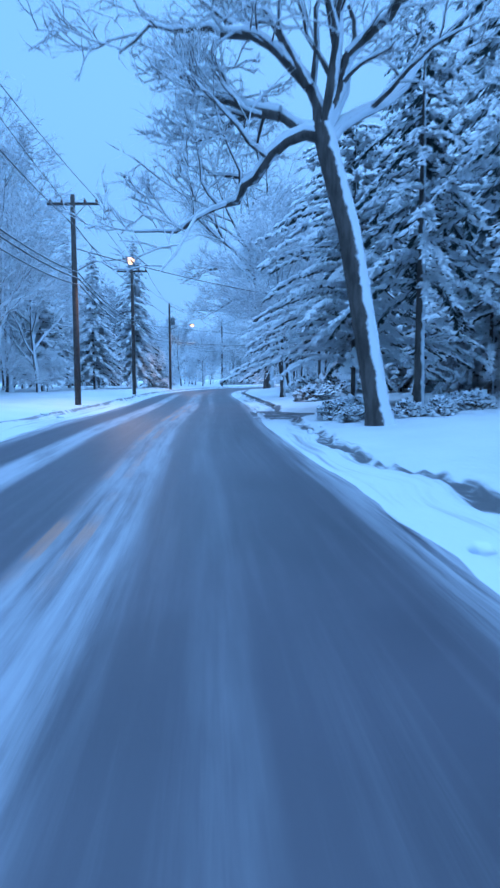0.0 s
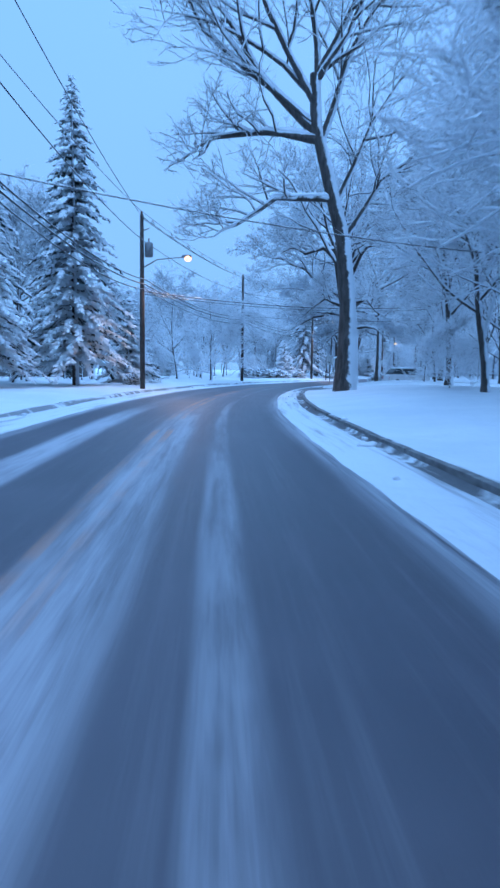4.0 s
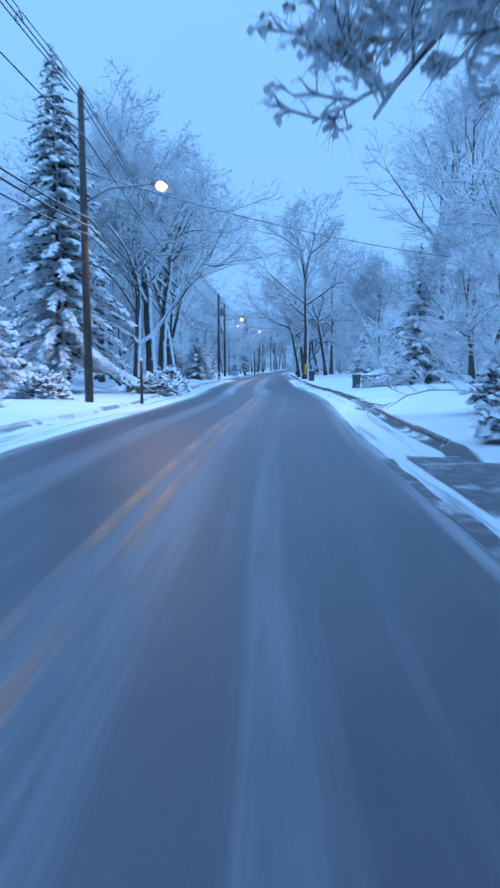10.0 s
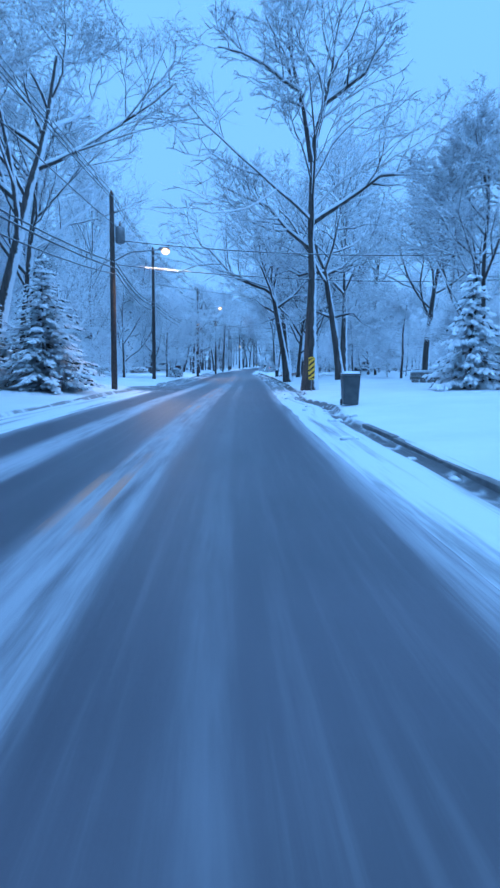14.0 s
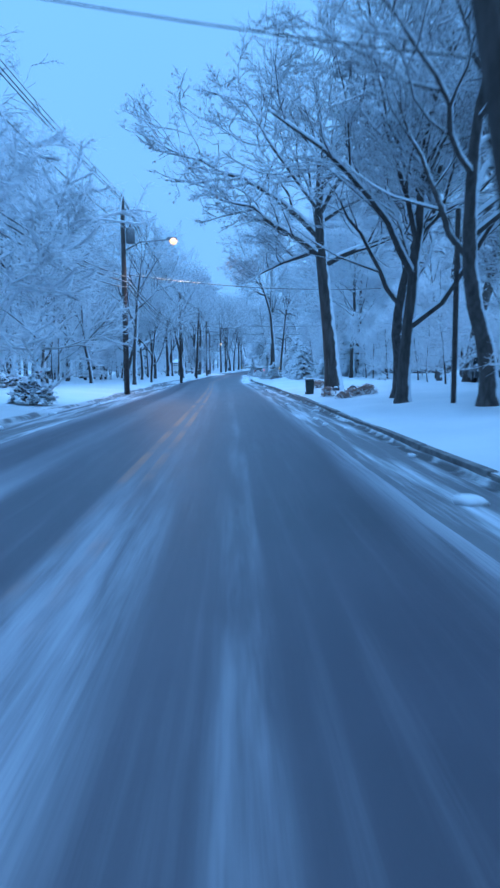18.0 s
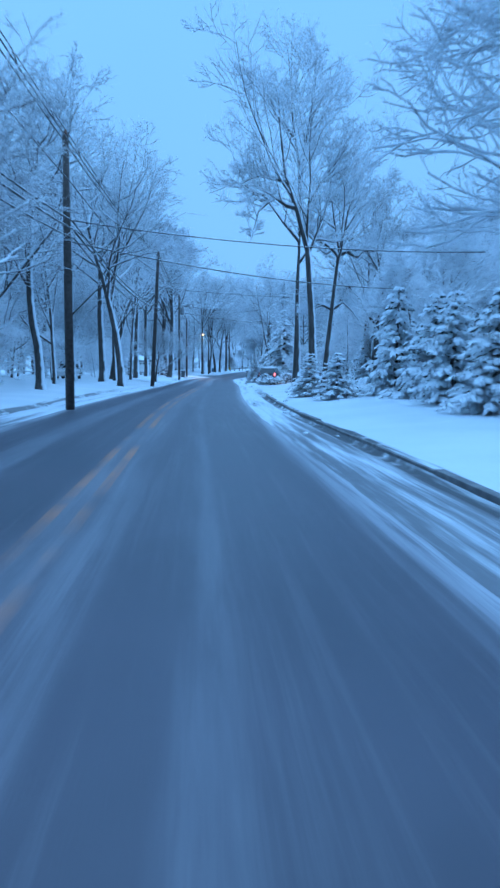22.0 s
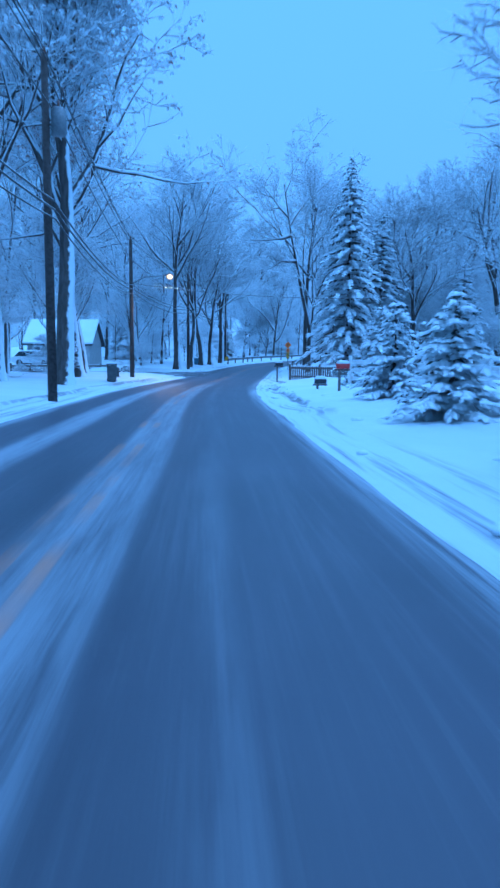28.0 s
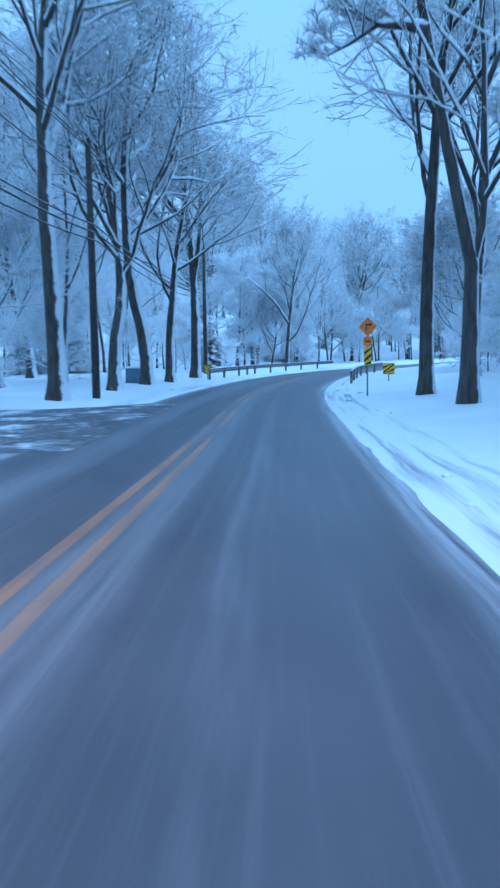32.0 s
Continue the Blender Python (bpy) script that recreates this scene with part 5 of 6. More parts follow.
def pole_thing(i, x, y, h, lamp, arm, can):
    z0 = ground_z(x, y)
    k = int(np.argmin(((NPL - (x, y)) ** 2).sum(1)))
    to_road = (Vector((*(NPL[k] - (x, y)), 0))).normalized()
    along = Vector((-to_road.y, to_road.x, 0))
    ob = thing("utility_pole", "weathered wooden utility pole with snow on its windward side", "utility pole", "poles along the road")
    ob.location = (x, y, z0)
    part("shaft", rod("shaft", [(0, 0, -0.4), (0, 0, h * 0.5), (0, 0, h)], [0.155, 0.135, 0.105], MAT["pole"], 10), ob)
    if arm:
        me = box("crossarm", 2.5, 0.1, 0.12, MAT["pole"], (0, 0.12, h - 0.45), 0.01)
        ca = part("crossarm", me, ob)
        ca.matrix_local = pose(0, 0, 0, 0, 0, math.degrees(math.atan2(to_road.y, to_road.x)))
        for q in (-1.1, -0.55, 0.55, 1.1):
            part("insulator", rod("insulator", [(q, 0.12, h - 0.33), (q, 0.12, h - 0.26), (q, 0.12, h - 0.18)], [0.045, 0.06, 0.03], MAT["porcelain"], 8), ca)
        part("brace", rod("brace", [(0.6, 0.12, h - 0.43), (0, 0.1, h - 1.05)], [0.02, 0.02], MAT["metal"], 5), ca)
        part("brace", rod("brace", [(-0.6, 0.12, h - 0.43), (0, 0.1, h - 1.05)], [0.02, 0.02], MAT["metal"], 5), ca)
    else:
        part("insulator", rod("insulator", [(0, 0, h), (0, 0, h + 0.1), (0, 0, h + 0.2)], [0.05, 0.065, 0.03], MAT["porcelain"], 8), ob)
        b = rod("bracket", [along * 0.1 + Vector((0, 0, h - 0.9)), to_road * 0.45 + Vector((0, 0, h - 0.75))], [0.03, 0.025], MAT["metal"], 6)
        part("bracket", b, ob)
    if can:
        c = to_road * 0.38 + along * 0.1
        q = [(c.x, c.y, h - 2.35), (c.x, c.y, h - 2.3), (c.x, c.y, h - 1.6), (c.x, c.y, h - 1.53)]
        t_ = part("transformer", rod("transformer", q, [0.20, 0.24, 0.24, 0.16], MAT["metal"], 14), ob, "grey can-shaped transformer")
        part("bushing", rod("bushing", [(c.x, c.y, h - 1.53), (c.x, c.y, h - 1.3)], [0.045, 0.03], MAT["porcelain"], 7), t_)
    part("guard", rod("guard", [along * 0.15 + Vector((0, 0, 0.0)), along * 0.15 + Vector((0, 0, 2.4))], [0.035, 0.035], MAT["metal"], 6), ob, "grey conduit up the pole")
    if lamp is not None:
        z = LAMP_Z[i] - z0
        tip = to_road * 2.6
        la = part("lamp_arm", rod("lamp_arm", [to_road * 0.1 + Vector((0, 0, z - 0.55)), to_road * 0.9 + Vector((0, 0, z - 0.12)), tip + Vector((0, 0, z + 0.02))], [0.035, 0.032, 0.028], MAT["metal"], 7), ob, "curved metal lamp arm")
        rot = math.degrees(math.atan2(to_road.y, to_road.x))
        hd = part("lamp_head", box("lamp_head", 0.62, 0.26, 0.15, MAT["metal"], (0, 0, 0), 0.04, 0.75), la)
        hd.matrix_local = pose(tip.x, tip.y, z - 0.02, 0, 0, rot)
        bm = bmesh.new()
        bmesh.ops.create_uvsphere(bm, u_segments=14, v_segments=8, radius=0.2)
        for v in bm.verts:
            v.co.z *= 0.85
        lens = part("lens", bm_mesh("lens", bm, MAT["sodium"] if lamp else MAT["lens_off"], 0, True), hd, "glowing amber lens" if lamp else "unlit lens")
        lens.matrix_local = pose(0.08, 0, -0.05)
        if lamp:
            li = new("street_light", bpy.data.lights.new("street_light", "SPOT"))
            li.data.spot_size, li.data.spot_blend = radians(165), 0.7
            li.data.energy, li.data.color, li.data.shadow_soft_size = 850, (1.0, 0.52, 0.22), 0.2
            li.location = (x + tip.x, y + tip.y, z0 + z - 0.3)
    lx, ly = LEAN.get(i, (0.0, 0.0))
    ob.rotation_euler = (-ly, lx, 0.0)
    return Vector((x + lx * h * 0.85, y + ly * h * 0.85, z0)), to_road, along, h


HEADS = [pole_thing(i, *p) for i, p in enumerate(POLES)]


def sag_pts(a, b, dip, n=14):
    return [a.lerp(b, k / n) - Vector((0, 0, dip * 4 * (k / n) * (1 - k / n))) for k in range(n + 1)]


def line(pts, r, parent, name="wire", label=""):
    return part(name, rod(name, pts, [r] * len(pts), MAT["wire"], 5), parent, label)


for i in range(len(HEADS) - 1):
    (p, r1, a1, h1), (q, r2, a2, h2) = HEADS[i], HEADS[i + 1]
    span = thing("overhead_lines", "black overhead lines with a trace of snow between two poles", "power line", "lines along the road")
    gap = (q - p).length
    arm1, arm2 = POLES[i][4], POLES[i + 1][4]
    tops = [(1.1, 1.1), (-1.1, -1.1), (0.55, 0.55)] if arm1 and arm2 else [(0.0, 0.0), (0.22, 0.22)] if not (arm1 or arm2) else [(1.1 if arm1 else 0.1, 1.1 if arm2 else 0.1), (-0.5 if arm1 else 0.0, -0.5 if arm2 else 0.0)]
    if not (arm1 or arm2):
        tops = [(0.0, 0.0)]
        n_ = int(gap / 1.8)
        hi = sag_pts(p + Vector((0, 0, h1 + 0.18)), q + Vector((0, 0, h2 + 0.18)), gap * 0.012, n_)
        for dz, o in ((0.26, -0.12), (0.34, 0.1)):
            line([w_ + r1 * o - Vector((0, 0, dz)) for w_ in hi], 0.02, span, "cable", "thick bundled cable")
        for w_ in hi[1:-1:2]:
            part("spacer", rod("spacer", [w_, w_ + r1 * 0.1 - Vector((0, 0, 0.34)), w_ - r1 * 0.12 - Vector((0, 0, 0.26)), w_], [0.02, 0.026, 0.026, 0.02], MAT["wire"], 5), span)
    for u, v in tops:
        dz1, dz2 = (-0.15 if arm1 else 0.18 - abs(u) * 4), (-0.15 if arm2 else 0.18 - abs(v) * 4)
        line(sag_pts(p + r1 * u + Vector((0, 0, h1 + dz1)), q + r2 * v + Vector((0, 0, h2 + dz2)), gap * 0.012), 0.016, span)
    pts = sag_pts(p + r1 * 0.16 + Vector((0, 0, h1 - 1.5)), q + r2 * 0.16 + Vector((0, 0, h2 - 1.5)), gap * 0.016)
    line(pts, 0.022, span)
    for off, rad, dp in ((0.2, 0.034, 0.020), (0.22, 0.026, 0.024), (0.18, 0.03, 0.022)):
        zz = 6.0 - (off - 0.2) * 14
        line(sag_pts(p + r1 * off + Vector((0, 0, zz)), q + r2 * off + Vector((0, 0, zz)), gap * dp), rad, span, "cable", "thick bundled cable")

# drops that cross the road to the houses
for i, end, z1, z2, rad in [(1, (9.0, 45.0), 7.4, 6.0, 0.028), (2, (12.0, 62.0), 5.8, 5.0, 0.02), (3, (11.0, 90.0), 5.6, 5.9, 0.032), (3, (11.2, 90.3), 5.45, 5.75, 0.02), (4, (14.0, 92.0), 6.4, 5.2, 0.024), (4, (16.0, 100.0), 8.5, 6.4, 0.018), (5, (26.0, 134.0), 7.8, 6.4, 0.022),
                            (6, (42.0, 172.0), 7.4, 6.3, 0.028), (6, (46.0, 174.5), 6.2, 5.6, 0.026), (7, (50.0, 197.0), 7.8, 6.2, 0.02), (8, (58.0, 226.0), 6.4, 5.8, 0.026), (9, (69.0, 254.0), 6.3, 5.4, 0.024), (9, (72.0, 262.0), 5.6, 5.0, 0.024),
                            (10, (80.0, 281.0), 7.6, 6.8, 0.02), (10, (84.0, 290.0), 6.0, 5.0, 0.024), (12, (104.0, 338.0), 6.4, 5.6, 0.022)]:
    p, r1, a1, h1 = HEADS[i]
    a = p + r1 * 0.15 + Vector((0, 0, z1))
    b = Vector((*end, ground_z(*end) + z2))
    ob = thing("service_drop", "single cable hung across the road, lined with snow", "cable", "drops across the road")
    line(sag_pts(a, b, (b - a).length * 0.02), rad, ob)


# ---- signs and small street things ----
def facing_traffic(x, y):
    """Turn, in degrees, of a sign that faces drivers coming along the lane."""
    k = int(np.argmin(((NPL - (x, y)) ** 2).sum(1)))
    return math.degrees(math.atan2(NPR[k][1], NPR[k][0]))


def text_mesh(body, size):
    cu = bpy.data.curves.new("text", "FONT")
    cu.body, cu.size, cu.align_x, cu.align_y, cu.extrude = body, size, "CENTER", "CENTER", 0.002
    tmp = bpy.data.objects.new("text", cu)
    scene.collection.objects.link(tmp)
    me = bpy.data.meshes.new_from_object(tmp.evaluated_get(bpy.context.evaluated_depsgraph_get()))
    bpy.data.objects.remove(tmp)
    me.materials.clear()
    me.materials.append(MAT["black"])
    return me


def plate(name, w, h, mat, back=True):
    bm = bmesh.new()
    bmesh.ops.create_cube(bm, size=1.0)
    for v in bm.verts:
        v.co = Vector((v.co.x * w, v.co.y * 0.006, v.co.z * h))
    vert = [e_ for e_ in bm.edges if abs(e_.verts[0].co.y - e_.verts[1].co.y) > 0.003]
    bmesh.ops.bevel(bm, geom=vert, offset=0.04, segments=3, affect="EDGES")
    return bm_mesh(name, bm, mat)


def sign_post(h):
    bm = bmesh.new()
    bmesh.ops.create_cube(bm, size=1.0)
    for v in bm.verts:
        v.co = Vector((v.co.x * 0.06, v.co.y * 0.035, (v.co.z + 0.5) * (h + 0.3) - 0.3))
    return bm_mesh("post", bm, MAT["metal"], 0.006)


def speed_sign(x, y):
    ob = thing("speed_limit_sign", "white rectangular speed limit sign on a metal post", "road sign")
    ob.matrix_basis = pose(x, y, ground_z(x, y), 0, 0, facing_traffic(x, y))
    part("post", sign_post(2.5), ob)
    fc = part("panel", plate("panel", 0.62, 0.78, MAT["sign_white"]), ob, "white panel with black print", pose(0, -0.03, 2.12))
    for word, size, z in (("SPEED", 0.145, 0.25), ("LIMIT", 0.145, 0.12), ("40", 0.42, -0.16)):
        part("lettering", text_mesh(word, size), fc, "", pose(0, -0.008, z, 90))
    rim = Soup()
    for (x0, z0), (x1, z1) in (((-0.28, -0.36), (0.28, -0.36)), ((0.28, -0.36), (0.28, 0.36)), ((0.28, 0.36), (-0.28, 0.36)), ((-0.28, 0.36), (-0.28, -0.36))):
        rim.tube([(x0, -0.006, z0), (x1, -0.006, z1)], [0.007, 0.007], 4)
    part("border", rim.mesh("border", MAT["black"]), fc)
    part("snow_cap", box("snow_cap", 0.6, 0.05, 0.03, MAT["snow"], (0, 0, 0.385), 0.01), fc)


def hazard_panel(name, w, h, slope):
    """Yellow panel with black diagonal bars."""
    face = plate(name, w, h, MAT["yellow"])
    bars = Soup()
    step = 0.27
    z = -h
    while z < h:
        lo, hi = z, z + step * 0.42
        pts = []
        for xx, off in ((-w / 2, -slope * w / 2), (w / 2, slope * w / 2)):
            pts.append((xx, lo + off, hi + off))
        clampz = lambda q: max(-h / 2 + 0.01, min(h / 2 - 0.01, q))
        a = [(pts[0][0] + 0.01, clampz(pts[0][1])), (pts[1][0] - 0.01, clampz(pts[1][1])), (pts[1][0] - 0.01, clampz(pts[1][2])), (pts[0][0] + 0.01, clampz(pts[0][2]))]
        if a[3][1] - a[0][1] > 0.02 or a[2][1] - a[1][1] > 0.02:
            bars.poly(*[(p[0], -0.0055, p[1]) for p in a])
        z += step
    return face, bars.mesh("stripe", MAT["black"], False)


def hazard_marker(x, y, base=0.5, w=0.3, h=0.9, slope=0.8, post=True, label="yellow and black striped hazard panel beside the road", lift_=0.0, yaw=None):
    ob = thing("hazard_marker", label, "road sign")
    ob.matrix_basis = pose(x, y, ground_z(x, y) + lift_, 0, 0, facing_traffic(x, y) if yaw is None else yaw)
    if post:
        part("post", sign_post(base + h), ob)
    face, bars = hazard_panel("panel", w, h, slope)
    fc = part("panel", face, ob, "", pose(0, -0.04, base + h / 2))
    part("stripe", bars, fc, "black diagonal bars")
    return ob


def arrow_sign(x, y):
    """Orange diamond with a turn arrow above a striped panel."""
    ob = thing("turn_warning_sign", "orange diamond turn-warning sign above a striped panel", "road sign")
    ob.matrix_basis = pose(x, y, ground_z(x, y), 0, 0, facing_traffic(x, y))
    part("post", sign_post(2.9), ob)
    dia = part("diamond", plate("diamond", 0.5, 0.5, MAT["orange"]), ob, "orange diamond", pose(0, -0.03, 2.55, 0, 45, 0))
    bars = Soup()
    bars.poly((-0.10, -0.008, -0.18), (-0.04, -0.008, -0.18), (-0.04, -0.008, 0.10), (-0.10, -0.008, 0.10))
    bars.poly((-0.10, -0.008, 0.06), (0.08, -0.008, 0.06), (0.08, -0.008, 0.12), (-0.10, -0.008, 0.12))
    bars.poly((0.07, -0.008, 0.00), (0.19, -0.008, 0.09), (0.07, -0.008, 0.18))
    part("arrow", bars.mesh("arrow", MAT["black"], False), dia, "black bent arrow", pose(0, 0, 0, 0, -45, 0) @ Matrix.Scale(0.85, 4))
    face, b = hazard_panel("panel", 0.28, 0.66, 0.8)
    fc = part("panel", face, ob, "", pose(0, -0.03, 1.46))
    part("stripe", b, fc)
    plq = part("plaque", plate("plaque", 0.32, 0.36, MAT["orange"]), ob, "small orange plaque", pose(0, -0.034, 2.0))
    part("bar", box("bar", 0.2, 0.004, 0.05, MAT["black"], (0, -0.006, -0.02), 0), plq)


speed_sign(3.8, 94.7)
hazard_marker(33.7, 176.9, 0.55, 0.32, 1.15, 0.8, label="yellow and black striped hazard panel in front of a roadside oak")
arrow_sign(106.3, 358.2)
hazard_marker(112.6, 365.4, 0.35, 0.58, 0.58, 0.8, label="square yellow and black hazard panel at the guard rail's end")
hazard_marker(107.6, 377.8, 0.4, 0.42, 0.5, -0.8, label="yellow hazard panel at the far guard rail")


def wheelie_bin(x, y, turn, dark=False, s=1.0):
    m = MAT["bin_dark"] if dark else MAT["bin_grey"]
    ob = thing("wheelie_bin", "%s plastic wheelie bin with snow on its lid" % ("dark green" if dark else "grey"), "bin", "bins at the kerb")
    ob.matrix_basis = pose(x, y, ground_z(x, y) - 0.01, 0, 0, turn) @ Matrix.Diagonal((s, s, s, 1))
    part("body", box("body", 0.46, 0.56, 0.92, m, (0, 0, 0.04), 0.025, 1.2), ob)
    lid = part("lid", box("lid", 0.60, 0.72, 0.06, m, (0, 0, 0.965), 0.02, 0.94), ob)
    part("snow_cap", box("snow_cap", 0.54, 0.64, 0.07, MAT["snow"], (0, 0, 1.02), 0.03, 0.85), lid)
    part("handle", rod("handle", [(-0.24, 0.38, 0.93), (0.24, 0.38, 0.93)], [0.018, 0.018], m, 6), ob)
    for q in (-0.24, 0.24):
        part("wheel", rod("wheel", [(q - 0.025, 0.28, 0.1), (q + 0.025, 0.28, 0.1)], [0.1, 0.1], MAT["rubber"], 14, False), ob)


wheelie_bin(21.4, 139.6, -20, False, 0.8)
wheelie_bin(29.2, 164.6, -20, False, 1.0)
wheelie_bin(48.8, 217.6, -22, True, 0.72)
wheelie_bin(82.5, 333.6, -10)


# ---- kerb stones along the right-hand verge ----
kerb = thing("kerb", "low concrete kerb along the verge, half buried in snow", "kerb", kind="structure")
bm = bmesh.new()
bmesh.ops.create_cube(bm, size=1.0)
for v in bm.verts:
    v.co = Vector((v.co.x * 0.14, v.co.y * 2.96, v.co.z * 0.16))
kerb_mesh = bm_mesh("kerb_stone", bm, MAT["concrete"], 0.015)
krng = random.Random(3)
s = 55.0
while s < KERB_END - 6:
    s += 3.0
    if s < 100 or abs(s - 248) < 15 or any(abs(s - s0) < half + 3.6 and a > 0 for s0, a, b, half in SIDES):
        continue
    i = int(np.searchsorted(ALONG, s))
    p = LINE[i] + RIGHT[i] * 3.12
    st = part("kerb_stone", kerb_mesh, kerb)
    st.matrix_local = pose(p.x, p.y, rise(s) + 0.05 + krng.uniform(-0.015, 0.015), krng.uniform(-0.4, 0.4), krng.uniform(-1.5, 1.5), math.degrees(math.atan2(RIGHT[i].y, RIGHT[i].x)) + krng.uniform(-0.4, 0.4))


# ---- houses, cars and yard things ----
def gable(w, l, eave, ridge, over, mat, name="roof", thick=0.16):
    """A gable roof with thickness, ridge along y."""
    so = Soup()
    hw, hl = w / 2 + over, l / 2 + over
    drop = (ridge - eave) / (w / 2) * over
    for sg in (-1, 1):
        a = [(sg * hw, -hl, eave - drop), (0, -hl, ridge), (0, hl, ridge), (sg * hw, hl, eave - drop)]
        b = [(x, y, z + thick) for x, y, z in a]
        k = len(so.v)
        so.v += a + b
        so.f += [(k, k + 1, k + 2, k + 3), (k + 7, k + 6, k + 5, k + 4), (k, k + 4, k + 5, k + 1), (k + 1, k + 5, k + 6, k + 2), (k + 2, k + 6, k + 7, k + 3), (k + 3, k + 7, k + 4, k)]
    return so.mesh(name, mat, False)


def house(x, y, turn, w, l, eave, ridge, wall, label, doors=(), windows=(), z=None, name="house"):
    ob = thing(name, label, name)
    ob.matrix_basis = pose(x, y, ground_z(x, y) - 0.1 if z is None else z, 0, 0, turn)
    so = Soup()
    hw, hl = w / 2, l / 2
    ring = [(-hw, -hl), (hw, -hl), (hw, hl), (-hw, hl)]
    for (x0, y0), (x1, y1) in zip(ring, ring[1:] + ring[:1]):
        so.poly((x0, y0, -0.3), (x1, y1, -0.3), (x1, y1, eave), (x0, y0, eave))
    for yy in (-hl, hl):
        so.poly((-hw, yy, eave), (hw, yy, eave), (0, yy, ridge))
    part("wall", so.mesh("wall", MAT[wall], False), ob)
    # clapboards on the two long faces and the street gable
    for k in range(int(eave / 0.28)):
        for sx in (-1, 1):
            part("board", box("board", 0.03, l - 0.02, 0.03, MAT[wall], (sx * (hw + 0.012), 0, 0.1 + k * 0.28), 0), ob)
    rf = part("roof", gable(w, l, eave, ridge, 0.4, MAT["shingle"]), ob, "dark shingled roof")
    sn = gable(w - 0.1, l, eave, ridge, 0.42, MAT["snow"], "roof_snow", 0.2)
    part("roof_snow", sn, rf, "thick snow on the roof", pose(0, 0, 0.17))
    for face, along_, z0, ww, hh in doors:
        yaw = {"s": 0, "e": 90, "n": 180, "w": 270}[face]
        dist = hl if face in "sn" else hw
        d = part("door", box("door", ww, 0.06, hh, MAT["trim"], (0, 0, 0), 0.01), ob, "white panelled door", pose(0, 0, 0, 0, 0, yaw) @ pose(along_, -dist - 0.02, z0))
        for k in range(3):
            part("panel", box("panel", ww * 0.86, 0.02, hh * 0.25, MAT["trim"], (0, -0.035, 0.06 + k * hh * 0.31), 0.008), d)
        if ww > 2:
            for k in range(4):
                part("pane", box("pane", ww * 0.13, 0.02, hh * 0.11, MAT["glass"], (ww * (k - 1.5) * 0.21, -0.05, hh * 0.74), 0.004), d, "small dark garage-door pane")
    for face, along_, z0, ww, hh in windows:
        yaw = {"s": 0, "e": 90, "n": 180, "w": 270}[face]
        dist = hl if face in "sn" else hw
        wd = part("window", box("window", ww + 0.16, 0.07, hh + 0.16, MAT["trim"], (0, 0, -0.08), 0.01), ob, "white framed window", pose(0, 0, 0, 0, 0, yaw) @ pose(along_, -dist - 0.02, z0))
        for sx in (-1, 1):
            for sz in (0, 1):
                part("pane", box("pane", ww / 2 - 0.05, 0.03, hh / 2 - 0.05, MAT["glass"], (sx * ww / 4, -0.03, sz * hh / 2 + 0.025), 0.004), wd)
    return ob


house(20.5, 54.0, -8, 9, 12, 3.0, 5.6, "siding_dark", "dark one-storey house with a snowy roof behind the trees", windows=[("w", -3, 1.0, 1.2, 1.2), ("w", 2, 1.0, 1.2, 1.2), ("s", -2, 1.0, 1.2, 1.2), ("s", 2, 1.0, 1.2, 1.2)], doors=[("w", 0, 0.1, 1.0, 2.05)])
house(61.0, 186.0, -20, 10, 13, 3.0, 6.0, "siding", "pale house with a snow-covered roof among the trees", windows=[("w", -4, 1.0, 1.3, 1.2), ("w", 4, 1.0, 1.3, 1.2), ("s", 0, 1.0, 1.6, 1.2), ("s", -3, 1.0, 1.2, 1.2)], doors=[("w", 0, 0.1, 1.0, 2.05)])
house(-27.0, 118.0, 10, 9, 13, 2.9, 5.4, "siding_dark", "low dark house with snow on its roof", windows=[("e", -3, 1.0, 1.2, 1.2), ("e", 3, 1.0, 1.2, 1.2), ("s", 0, 1.0, 1.4, 1.2)], doors=[("e", 0, 0.1, 1.0, 2.05)])
house(101.5, 283.0, -25, 9, 12, 3.0, 5.6, "siding_dark", "dark house set back behind snowy bushes", windows=[("w", -3.5, 1.0, 1.2, 1.2), ("w", 3, 1.0, 1.2, 1.2), ("s", 0, 1.0, 1.6, 1.2)], doors=[("w", 0, 0.1, 1.0, 2.05)])
house(87.2, 377.5, 66, 6.2, 7.0, 2.5, 4.9, "siding", "small pale garage with a thick snowy roof", windows=[("w", -2.4, 1.3, 0.7, 0.8)], doors=[("w", 1.3, 0.05, 2.7, 2.1)], name="garage")
house(25.0, 251.0, -22, 9, 12, 2.9, 5.4, "siding", "pale house behind snow-bent trees", windows=[("e", -3, 1.0, 1.2, 1.2), ("e", 3, 1.0, 1.2, 1.2), ("s", 1, 1.0, 1.4, 1.2)], doors=[("e", 0, 0.1, 1.0, 2.05)])


